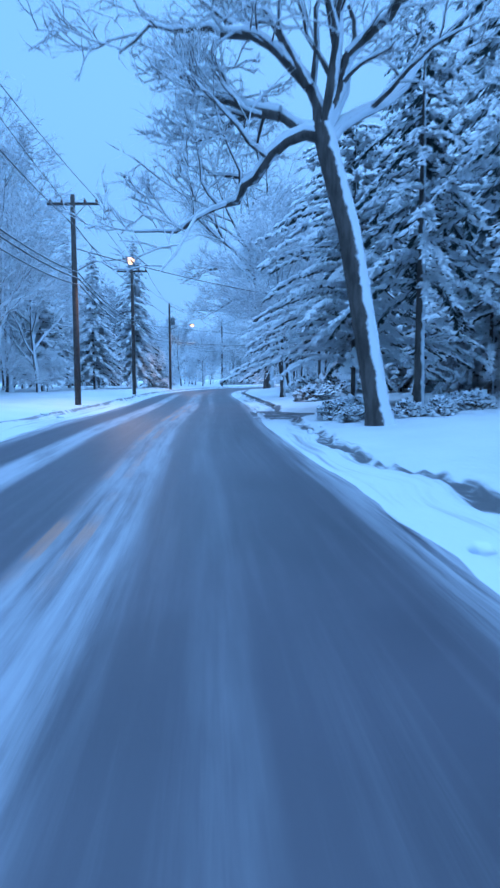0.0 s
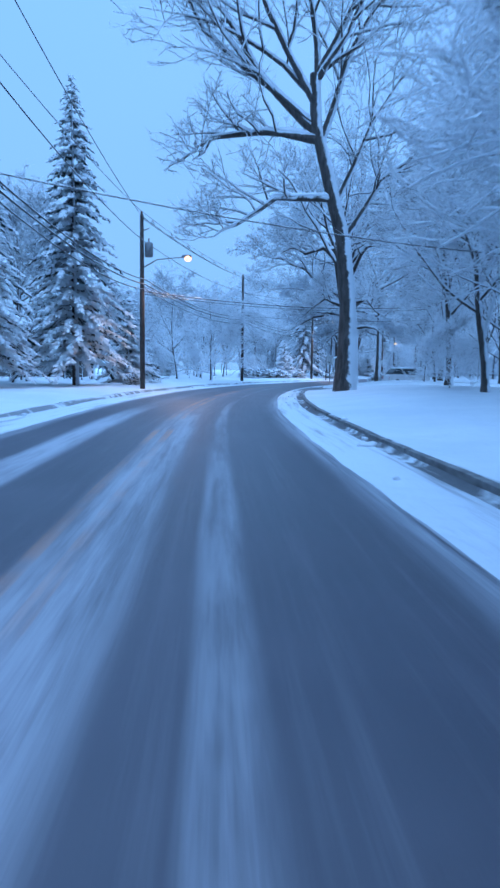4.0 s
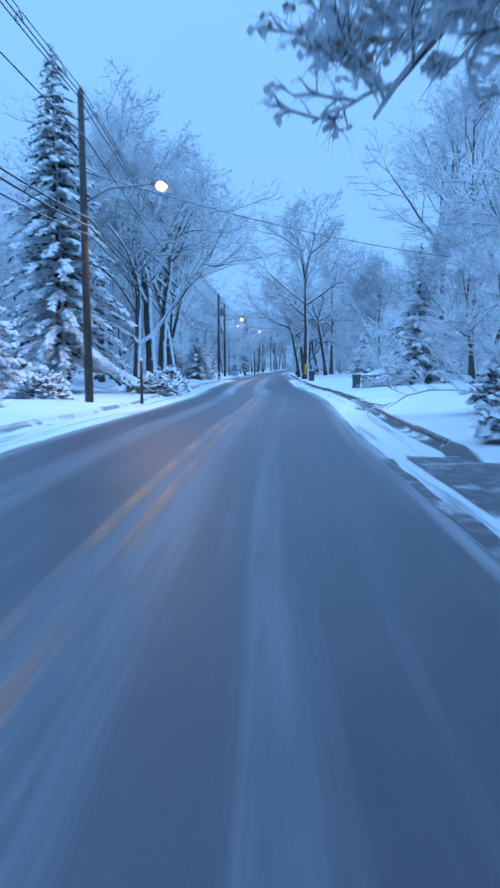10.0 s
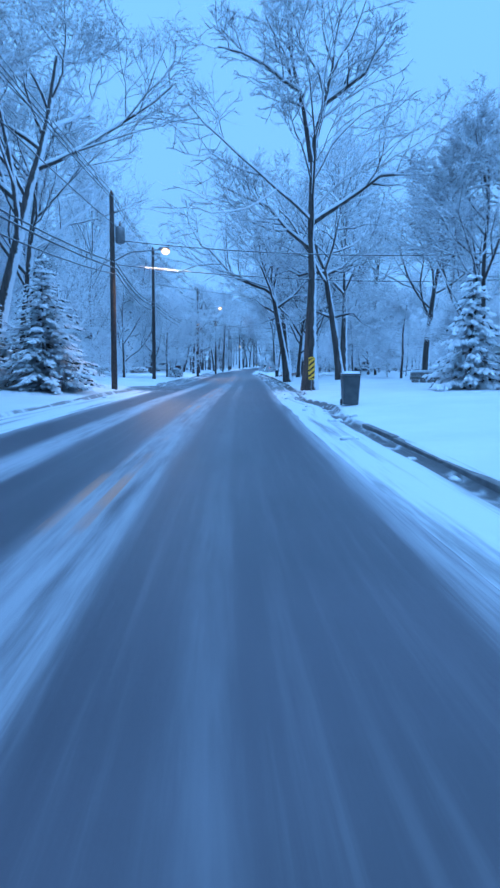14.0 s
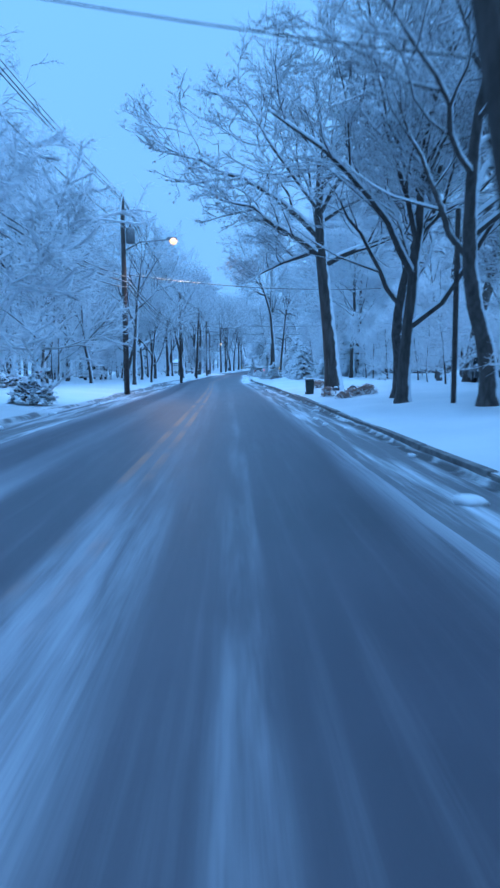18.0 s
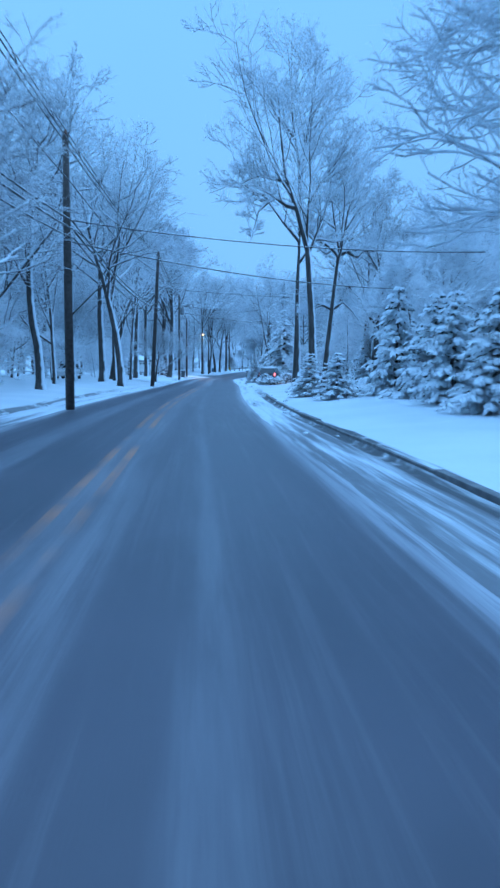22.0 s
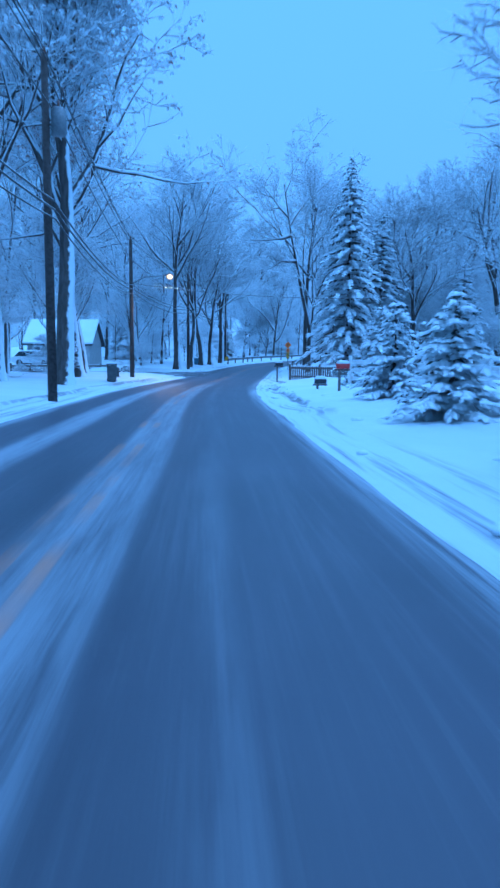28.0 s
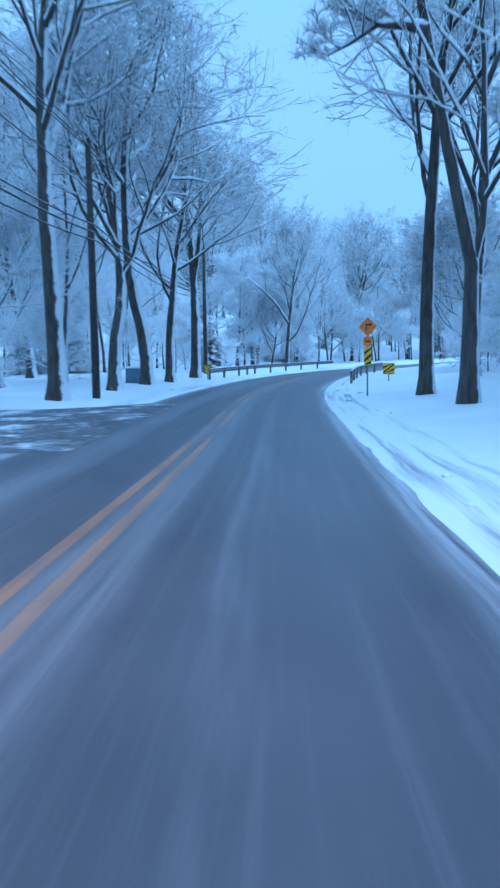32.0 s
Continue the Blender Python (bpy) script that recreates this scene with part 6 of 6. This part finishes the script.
def car(x, y, turn, paint, label, high=1.0, snow=True, tail=False):
    """A parked car: body, glasshouse, wheels, lamps, and snow lying on it."""
    ob = thing("parked_car", label, "car")
    ob.matrix_basis = pose(x, y, ground_z(x, y) - 0.02, 0, 0, turn)
    m = MAT[paint]
    prof = [(-2.25, 0.35), (-2.3, 0.75), (-2.1, 0.95 * high), (-1.2, 1.0 * high), (1.9, 1.02 * high), (2.25, 0.9 * high), (2.3, 0.4), (2.0, 0.3), (-2.0, 0.3)]
    cabin = [(-1.15, 0.98 * high), (-0.45, 1.5 * high), (1.5, 1.52 * high), (2.0, 1.0 * high)]

    def hull(p, half, top_in):
        so = Soup()
        zs = [q[1] for q in p]
        z0, z1 = min(zs), max(zs)
        ring = [[(a, sg * (half - top_in * (z - z0) / (z1 - z0)), z) for a, z in p] for sg in (-1, 1)]
        n = len(p)
        so.v = ring[0] + ring[1]
        so.f = [tuple(range(n)), tuple(reversed(range(n, 2 * n)))] + [(i, i + n, (i + 1) % n + n, (i + 1) % n) for i in range(n)]
        return so
    body = part("body", hull(prof, 0.9, 0.08).mesh("body", m, False), ob)
    part("cabin", hull(cabin, 0.82, 0.16).mesh("cabin", MAT["glass"], False), ob, "dark glazed cabin")
    part("roof_panel", box("roof_panel", 1.85, 1.3, 0.05, m, (0.53, 0, 1.5 * high), 0.02), ob)
    for ax in (-1.4, 1.4):
        for sg in (-1, 1):
            wh = part("wheel", rod("tyre", [(ax, sg * 0.72, 0.33), (ax, sg * 0.93, 0.33)], [0.33, 0.33], MAT["rubber"], 18, False), ob)
            part("rim", rod("rim", [(ax, sg * 0.90, 0.33), (ax, sg * 0.945, 0.33)], [0.2, 0.17], MAT["metal"], 12, False), wh)
    for sg in (-1, 1):
        part("headlight", box("headlight", 0.08, 0.35, 0.14, MAT["lens_off"], (-2.27, sg * 0.62, 0.66), 0.02), body)
        part("tail_lamp", box("tail_lamp", 0.06, 0.12, 0.26, MAT["tail"] if tail and sg > 0 else MAT["red"], (2.26, sg * 0.7, 0.66), 0.02), body)
    if snow:
        part("roof_snow", box("roof_snow", 1.9, 1.34, 0.14, MAT["snow"], (0.53, 0, 1.53 * high), 0.06, 0.9), ob, "snow on the roof")
        part("bonnet_snow", box("bonnet_snow", 0.95, 1.5, 0.1, MAT["snow"], (-1.68, 0, 0.96 * high), 0.045, 0.9), ob, "snow on the bonnet")


car(13.2, 107.6, 195, "car_white", "white parked car on a drive, dusted with snow", 1.15)
car(-15.1, 112.2, 12, "car_white", "pale parked car under thick snow on the lawn")
car(61.5, 220.5, 60, "car_dark", "dark parked car with a snow-covered roof")
car(46.4, 263.6, 70, "car_white", "pale parked car under snow beside the trees")
car(77.7, 291.9, 238, "car_dark", "parked car with a red tail lamp in the snow", 0.88, True, True)
car(61.0, 304.0, 70, "car_white", "parked car buried under snow")
car(83.2, 373.0, 150, "car_white", "pale parked car with a snowy roof beside the garage")


def mailbox(x, y, turn, mat, label, h=1.05, second=False):
    ob = thing("mailbox", label, "mailbox")
    ob.matrix_basis = pose(x, y, ground_z(x, y), 0, 0, turn)
    part("post", box("post", 0.1, 0.1, h + 0.3, MAT["fence_wood"], (0, 0, -0.3), 0.008), ob)
    part("arm", box("arm", 0.09, 0.6, 0.07, MAT["fence_wood"], (0, -0.1, h - 0.08), 0.008), ob)
    bm = bmesh.new()
    bmesh.ops.create_cone(bm, cap_ends=True, segments=20, radius1=0.11, radius2=0.11, depth=0.5)
    bmesh.ops.rotate(bm, matrix=Matrix.Rotation(math.pi / 2, 3, "X"), verts=bm.verts)
    for v in bm.verts:
        if v.co.z < 0:
            v.co.z = -0.12
            v.co.x = 0.11 if v.co.x > 0 else -0.11
    b = part("box", bm_mesh("box", bm, MAT[mat], 0), ob, "", pose(0, -0.12, h + 0.12))
    part("door", box("door", 0.2, 0.015, 0.2, MAT[mat], (0, -0.26, -0.11), 0.006), b)
    part("flag", box("flag", 0.012, 0.14, 0.05, MAT["red"], (0.125, -0.05, 0.03), 0.003), b, "red flag")
    part("snow_cap", box("snow_cap", 0.23, 0.5, 0.14, MAT["snow"], (0, 0, 0.07), 0.05, 0.78), b)
    return ob


mailbox(88.3, 320.6, 60, "dark_metal", "dark metal mailbox with a cap of snow, low in the snow", 0.24)
mailbox(87.9, 318.2, 66, "red", "red mailbox on a wooden post with snow on top", 0.88)
mailbox(94.0, 335.9, 60, "dark_metal", "dark mailbox on a thick post under snow", 1.05)
mailbox(36.6, 214.6, -110, "dark_metal", "dark mailbox beside the road", 0.95)


def picket_fence(x0, y0, x1, y1, mat, label, h=0.95, rails_only=False):
    ob = thing("fence", label, "fence")
    a, b = Vector((x0, y0, 0)), Vector((x1, y1, 0))
    L = (b - a).length
    ob.matrix_basis = pose(x0, y0, ground_z(x0, y0) - 0.05, 0, 0, math.degrees(math.atan2(b.y - a.y, b.x - a.x)))
    n = max(1, round(L / 2.2))
    for k in range(n + 1):
        part("post", box("post", 0.11, 0.11, h + 0.35, MAT[mat], (L * k / n, 0, -0.2), 0.01), ob)
        part("snow_cap", box("snow_cap", 0.13, 0.13, 0.07, MAT["snow"], (L * k / n, 0, h + 0.15), 0.03, 0.6), ob)
    for z in ((0.25, 0.55, 0.85) if rails_only else (0.22, 0.78)):
        part("rail", box("rail", L, 0.05, 0.11, MAT[mat], (L / 2, 0.03, z * h / 0.95), 0.006), ob)
        part("rail_snow", box("rail_snow", L - 0.1, 0.06, 0.04, MAT["snow"], (L / 2, 0.03, z * h / 0.95 + 0.11), 0.015, 0.9), ob)
    if not rails_only:
        part("snow_ridge", box("snow_ridge", L, 0.1, 0.06, MAT["snow"], (L / 2, 0, h - 0.01), 0.025, 0.8), ob, "ridge of snow along the top")
        m = int(L / 0.17)
        for k in range(m):
            part("picket", box("picket", 0.1, 0.022, h - 0.05, MAT[mat], (0.1 + k * 0.17, -0.015, 0.05), 0.004, 0.92), ob)


picket_fence(95.2, 336.4, 97.4, 332.2, "fence_wood", "weathered dark picket fence topped with snow", 0.95)
picket_fence(89.9, 320.6, 91.8, 317.2, "fence_white", "white rail fence panel capped with snow", 1.15, True)
picket_fence(91.8, 317.2, 94.4, 311.0, "fence_white", "white rail fence running back from the road", 1.15, True)
picket_fence(79.5, 360.0, 90.5, 366.5, "fence_wood", "dark board fence beyond the side street", 0.9)


def guard_rail(pts, label):
    ob = thing("guard_rail", label, "guard rail")
    for (x0, y0), (x1, y1) in zip(pts, pts[1:]):
        a, b = Vector((x0, y0, ground_z(x0, y0))), Vector((x1, y1, ground_z(x1, y1)))
        L = (b - a).length
        ang = math.atan2(b.y - a.y, b.x - a.x)
        tilt = math.atan2(b.z - a.z, L)
        sec = [(-0.02, 0.40), (0.04, 0.46), (-0.03, 0.53), (0.04, 0.60), (-0.02, 0.68)]
        so = Soup()
        so.v = [(q, o + e_, z) for q in (0, L) for e_ in (0, 0.012) for o, z in sec]
        n = len(sec)
        so.f = [(i, i + 1, 2 * n + i + 1, 2 * n + i) for i in range(n - 1)] + [(n + i + 1, n + i, 3 * n + i, 3 * n + i + 1) for i in range(n - 1)] + [(0, 2 * n, 3 * n, n), (n - 1, 2 * n - 1, 4 * n - 1, 3 * n - 1)]
        beam = part("beam", so.mesh("beam", MAT["metal"], False), ob, "", Matrix.Translation(a) @ Euler((0, -tilt, ang)).to_matrix().to_4x4())
        part("beam_snow", box("beam_snow", L, 0.07, 0.05, MAT["snow"], (L / 2, 0, 0.68), 0.02, 0.8), beam)
        m = max(1, int(L / 2.0))
        for k in range(m):
            p = a.lerp(b, k / m)
            part("post", box("post", 0.13, 0.13, 0.95, MAT["fence_wood"], (p.x, p.y + 0.02, p.z - 0.3), 0.01, 1.0, math.degrees(ang)), ob)


def along_road(x, y, d, count, step):
    """Points beside the lane line, from the place next to (x, y) on."""
    k = int(np.argmin(((NPL - (x, y)) ** 2).sum(1)))
    hop = max(1, int(step / 0.6))
    return [tuple(NPL[min(k + i * hop, len(NPL) - 1)] + NPR[min(k + i * hop, len(NPL) - 1)] * d) for i in range(count)]


guard_rail(along_road(112, 373, -6.0, 9, 4.0), "steel guard rail with snow along its top, beside the far bend")
guard_rail(along_road(109.5, 369, 3.0, 7, 4.0), "steel guard rail with snow on the inside of the bend")


def utility_box(x, y, turn):
    ob = thing("utility_cabinet", "faded blue utility cabinet standing in the snow", "utility box")
    ob.matrix_basis = pose(x, y, ground_z(x, y) - 0.03, 0, 0, turn)
    part("body", box("body", 1.15, 0.75, 0.75, MAT["box_blue"], (0, 0, 0.05), 0.03, 0.97), ob)
    part("plinth", box("plinth", 1.25, 0.85, 0.1, MAT["concrete"], (0, 0, -0.03), 0.01), ob)
    part("door", box("door", 0.98, 0.02, 0.58, MAT["box_blue"], (0, -0.375, 0.12), 0.008), ob)
    part("handle", box("handle", 0.03, 0.03, 0.12, MAT["dark_metal"], (0.36, -0.395, 0.35), 0.006), ob)
    part("snow_cap", box("snow_cap", 1.1, 0.7, 0.12, MAT["snow"], (0, 0, 0.79), 0.05, 0.85), ob)


utility_box(101.4, 372.2, -28)


def hydrant(x, y):
    ob = thing("fire_hydrant", "short fire hydrant capped with snow beside the corner", "hydrant")
    ob.matrix_basis = pose(x, y, ground_z(x, y) - 0.03)
    part("barrel", rod("barrel", [(0, 0, 0), (0, 0, 0.06), (0, 0, 0.07), (0, 0, 0.5)], [0.16, 0.16, 0.1, 0.1], MAT["bin_grey"], 14, False), ob)
    part("bonnet", rod("bonnet", [(0, 0, 0.5), (0, 0, 0.53), (0, 0, 0.62), (0, 0, 0.68)], [0.14, 0.13, 0.09, 0.03], MAT["bin_grey"], 14, False), ob)
    for q in (-1, 1):
        part("nozzle", rod("nozzle", [(q * 0.08, 0, 0.4), (q * 0.18, 0, 0.4)], [0.05, 0.055], MAT["bin_grey"], 10, False), ob)
    part("snow_cap", rod("snow_cap", [(0, 0, 0.66), (0, 0, 0.72), (0, 0, 0.77)], [0.1, 0.09, 0.02], MAT["snow"], 12), ob)


hydrant(84.6, 341.0)


def boulder(x, y, r, label):
    ob = thing("boulder", label, "rock")
    ob.matrix_basis = pose(x, y, ground_z(x, y) - 0.12)
    for nm, k, mat in (("stone", 1.0, "stone"), ("snow_cap", 1.06, "snow")):
        bm = bmesh.new()
        bmesh.ops.create_icosphere(bm, subdivisions=3, radius=r)
        if nm == "snow_cap":
            bmesh.ops.delete(bm, geom=[v for v in bm.verts if v.co.z < r * 0.28], context="VERTS")
        for v in bm.verts:
            w = 1 + 0.28 * noise.noise(v.co * 1.4 / r + Vector((x, y, 0)))
            v.co = Vector((v.co.x * 1.25 * w * k, v.co.y * w * k, max(-0.1, v.co.z * 0.62 * w) * (1.0 if nm == "stone" else 1.14)))
        part(nm, bm_mesh(nm, bm, MAT[mat], 0, True), ob)


boulder(-10.6, 81.2, 0.62, "grey boulder under a cap of snow on the lawn")
boulder(88.0, 314.2, 0.3, "small boulder in the snow beside the road")
boulder(86.7, 317.2, 0.19, "small dark stone half buried in the snow bank")
boulder(95.6, 334.0, 0.3, "small snow-topped stone by the mailbox")
boulder(72.8, 276.4, 0.55, "rock heaped with snow at the foot of a tree")
boulder(48.9, 213.4, 0.25, "small dark rock in the snow")


def stake(x, y, h, r, mat, label, name="marker_post"):
    ob = thing(name, label, "post")
    ob.matrix_basis = pose(x, y, ground_z(x, y) - 0.2)
    part("shaft", rod("shaft", [(0, 0, 0), (0, 0, h * 0.6), (0, 0, h + 0.2)], [r, r, r * 0.9], MAT[mat], 8), ob)
    part("snow_cap", rod("snow_cap", [(0, 0, h + 0.19), (0, 0, h + 0.24), (0, 0, h + 0.27)], [r * 1.05, r * 0.9, r * 0.3], MAT["snow"], 8), ob)


stake(7.2, 129.4, 1.65, 0.06, "pole", "weathered wooden stake beside the road")
stake(9.4, 139.6, 1.65, 0.06, "pole", "weathered wooden stake at the wood's edge")
stake(46.8, 204.6, 5.4, 0.075, "pole", "slim wooden post standing on the lawn", "wooden_post")
stake(65.6, 238.9, 4.3, 0.06, "pole", "slim wooden post beyond the lawn", "wooden_post")


def clipped_hedge(x0, y0, x1, y1, h, w, label):
    """A dense clipped hedge: leaf sprays over a box of stems, with one lumpy cap of snow."""
    ob = thing("clipped_hedge", label, "hedge")
    L = math.hypot(x1 - x0, y1 - y0)
    ob.matrix_basis = pose(x0, y0, ground_z(x0, y0) - 0.05, 0, 0, math.degrees(math.atan2(y1 - y0, x1 - x0)))
    rng = random.Random(61)
    leaf, stem, cap = Soup(), Soup(), Soup()
    for k in range(int(L / 0.25)):
        q = 0.12 + 0.25 * k
        stem.tube([(q, 0, -0.05), (q + rng.uniform(-.1, .1), rng.uniform(-.2, .2) * w, h * 0.55), (q + rng.uniform(-.2, .2), rng.uniform(-.4, .4) * w, h * 0.9)], [0.022, 0.016, 0.006], 4)
    for _ in range(int(2600 * L / 3.6)):
        face = rng.random()
        p = Vector((rng.uniform(0, L), rng.uniform(-0.5, 0.5) * w, rng.uniform(0.06, h)))
        if face < 0.8:
            p.y = (-0.5 if rng.random() < 0.6 else 0.5) * w * rng.uniform(0.75, 1.0)
        p.y *= 1 + 0.18 * noise.noise(Vector((p.x * 1.3, p.z * 1.7, 5)))
        d = Vector((rng.uniform(-1, 1), rng.uniform(-1, 1), rng.uniform(-0.6, 0.7))).normalized()
        e_, l = d.orthogonal().normalized() * rng.uniform(0.02, 0.04), rng.uniform(0.07, 0.15)
        leaf.poly(p, p + d * l * 0.5 + e_, p + d * l, p + d * l * 0.5 - e_)
    nx, ny = int(L / 0.09), 9
    for i in range(nx + 1):
        for j in range(ny + 1):
            x, v = L * i / nx, j / ny - 0.5
            edge = max(0.0, 1 - (2 * abs(v)) ** 3) * min(1.0, 6 * min(i, nx - i) / nx + 0.05)
            cap.v.append((x, v * (w + 0.16 + 0.1 * noise.noise(Vector((x * 2, v * 3, 1)))), h - 0.07 + (0.2 + 0.1 * noise.noise(Vector((x * 1.5, v * 2, 9)))) * edge))
    cap.f += [(i * (ny + 1) + j, (i + 1) * (ny + 1) + j, (i + 1) * (ny + 1) + j + 1, i * (ny + 1) + j + 1) for i in range(nx) for j in range(ny)]
    part("stem", stem.mesh("stem", MAT["bark"]), ob, kind="stuff")
    part("foliage", leaf.mesh("foliage", MAT["hedge_leaf"], False), ob, "dark clipped leaves", kind="stuff")
    part("snow_cap", cap.mesh("snow_cap", MAT["snow"]), ob, "thick cap of snow")


clipped_hedge(22.2, 140.6, 25.9, 139.2, 0.85, 0.8, "dark clipped hedge under a thick cap of snow")


def low_wall(x0, y0, x1, y1, h, label):
    """A short wall of stones, each its own piece, under a cap of snow."""
    ob = thing("garden_wall", label, "wall")
    a, b = Vector((x0, y0, 0)), Vector((x1, y1, 0))
    L = (b - a).length
    ob.matrix_basis = pose(x0, y0, ground_z(x0, y0) - 0.05, 0, 0, math.degrees(math.atan2(b.y - a.y, b.x - a.x)))
    wr = random.Random(8)
    meshes = [box("stone", 0.42 * k, 0.36, 0.2, MAT["stone"], (0, 0, 0), 0.03, 0.96) for k in (0.8, 1.0, 1.15)]
    for row in range(int(h / 0.205)):
        q = -0.1 * (row % 2)
        while q < L:
            part("stone", meshes[wr.randrange(3)], ob, "", pose(q + 0.2, wr.uniform(-0.02, 0.02), row * 0.205, 0, 0, wr.uniform(-2, 2)))
            q += 0.44
    part("snow_cap", box("snow_cap", L + 0.2, 0.42, 0.13, MAT["snow"], (L / 2, 0, int(h / 0.205) * 0.205), 0.05, 0.92), ob)


low_wall(40.4, 178.0, 42.6, 177.2, 0.65, "low stone pillar wall under snow at a drive")


def lantern(x, y, h, label):
    ob = thing("yard_lantern", label, "lamp")
    ob.matrix_basis = pose(x, y, ground_z(x, y))
    part("post", rod("post", [(0, 0, -0.2), (0, 0, h)], [0.035, 0.03], MAT["dark_metal"], 8), ob)
    bm = bmesh.new()
    bmesh.ops.create_uvsphere(bm, u_segments=12, v_segments=8, radius=0.075)
    part("bulb", bm_mesh("bulb", bm, MAT["porch"], 0, True), ob, "warm glowing bulb", pose(0, 0, h + 0.12))
    part("cap", rod("cap", [(0, 0, h + 0.23), (0, 0, h + 0.32)], [0.15, 0.02], MAT["dark_metal"], 8, False), ob)
    li = new("yard_light", bpy.data.lights.new("yard_light", "POINT"))
    li.data.energy, li.data.color, li.data.shadow_soft_size = 45, (1.0, 0.55, 0.22), 0.1
    li.location = (x - 0.25, y - 0.1, ground_z(x, y) + h + 0.1)


lantern(75.8, 280.6, 0.95, "small lit yard lantern among snowy bushes")


def path_light(x, y):
    ob = thing("path_light", "small dark mushroom-shaped path light, unlit, in the snow", "lamp", "path lights on the lawn")
    ob.matrix_basis = pose(x, y, ground_z(x, y) - 0.24)
    part("post", rod("post", [(0, 0, 0.0), (0, 0, 0.42)], [0.018, 0.018], MAT["dark_metal"], 8), ob)
    part("lens", rod("lens", [(0, 0, 0.36), (0, 0, 0.44)], [0.05, 0.06], MAT["lens_off"], 12), ob)
    hood = part("hood", rod("hood", [(0, 0, 0.43), (0, 0, 0.47), (0, 0, 0.55)], [0.17, 0.16, 0.03], MAT["dark_metal"], 14), ob)
    part("snow_cap", rod("snow_cap", [(0, 0, 0.53), (0, 0, 0.57), (0, 0, 0.60)], [0.09, 0.08, 0.02], MAT["snow"], 12), hood)


path_light(49.2, 215.8)
path_light(49.9, 215.5)


# broken lumps of ploughed snow along the kerbs
def snow_clods():
    rng = random.Random(77)
    so = Soup()
    bm = bmesh.new()
    bmesh.ops.create_icosphere(bm, subdivisions=2, radius=1.0)
    bv = [v.co.copy() for v in bm.verts]
    bf = [tuple(v.index for v in f.verts) for f in bm.faces]
    bm.free()
    s = 6.0
    while s < ALONG[-1] - 60:
        s += rng.uniform(0.3, 5.5) if rng.random() < 0.7 else rng.uniform(0.1, 0.6)
        i = min(int(np.searchsorted(ALONG, s)), len(LINE) - 1)
        d = rng.uniform(2.1, 3.4) if rng.random() < 0.65 else -rng.uniform(5.0, 6.1)
        if any(abs(s - s0) < half + 1.5 and a - 1 < d < b_ for s0, a, b_, half in SIDES):
            continue
        p = LINE[i] + RIGHT[i] * d
        r = rng.uniform(0.03, 0.13)
        k0 = len(so.v)
        off = Vector((rng.uniform(0, 90), rng.uniform(0, 90), 0))
        z = ground_z(p.x, p.y) + r * 0.18
        fx, fy, fz = rng.uniform(0.8, 1.7), rng.uniform(0.8, 1.5), rng.uniform(0.5, 0.85)
        for v in bv:
            w = r * (0.8 + 0.5 * noise.noise(v * 1.7 + off))
            so.v.append((p.x + v.x * w * fx, p.y + v.y * w * fy, z + v.z * w * fz))
        so.f += [tuple(q + k0 for q in f) for f in bf]
    ob = new("snow_clods", so.mesh("snow_clods", MAT["snow"]))
    return tagged(ob, "broken lumps of ploughed snow along the kerbs", "snow", kind="stuff")


snow_clods()
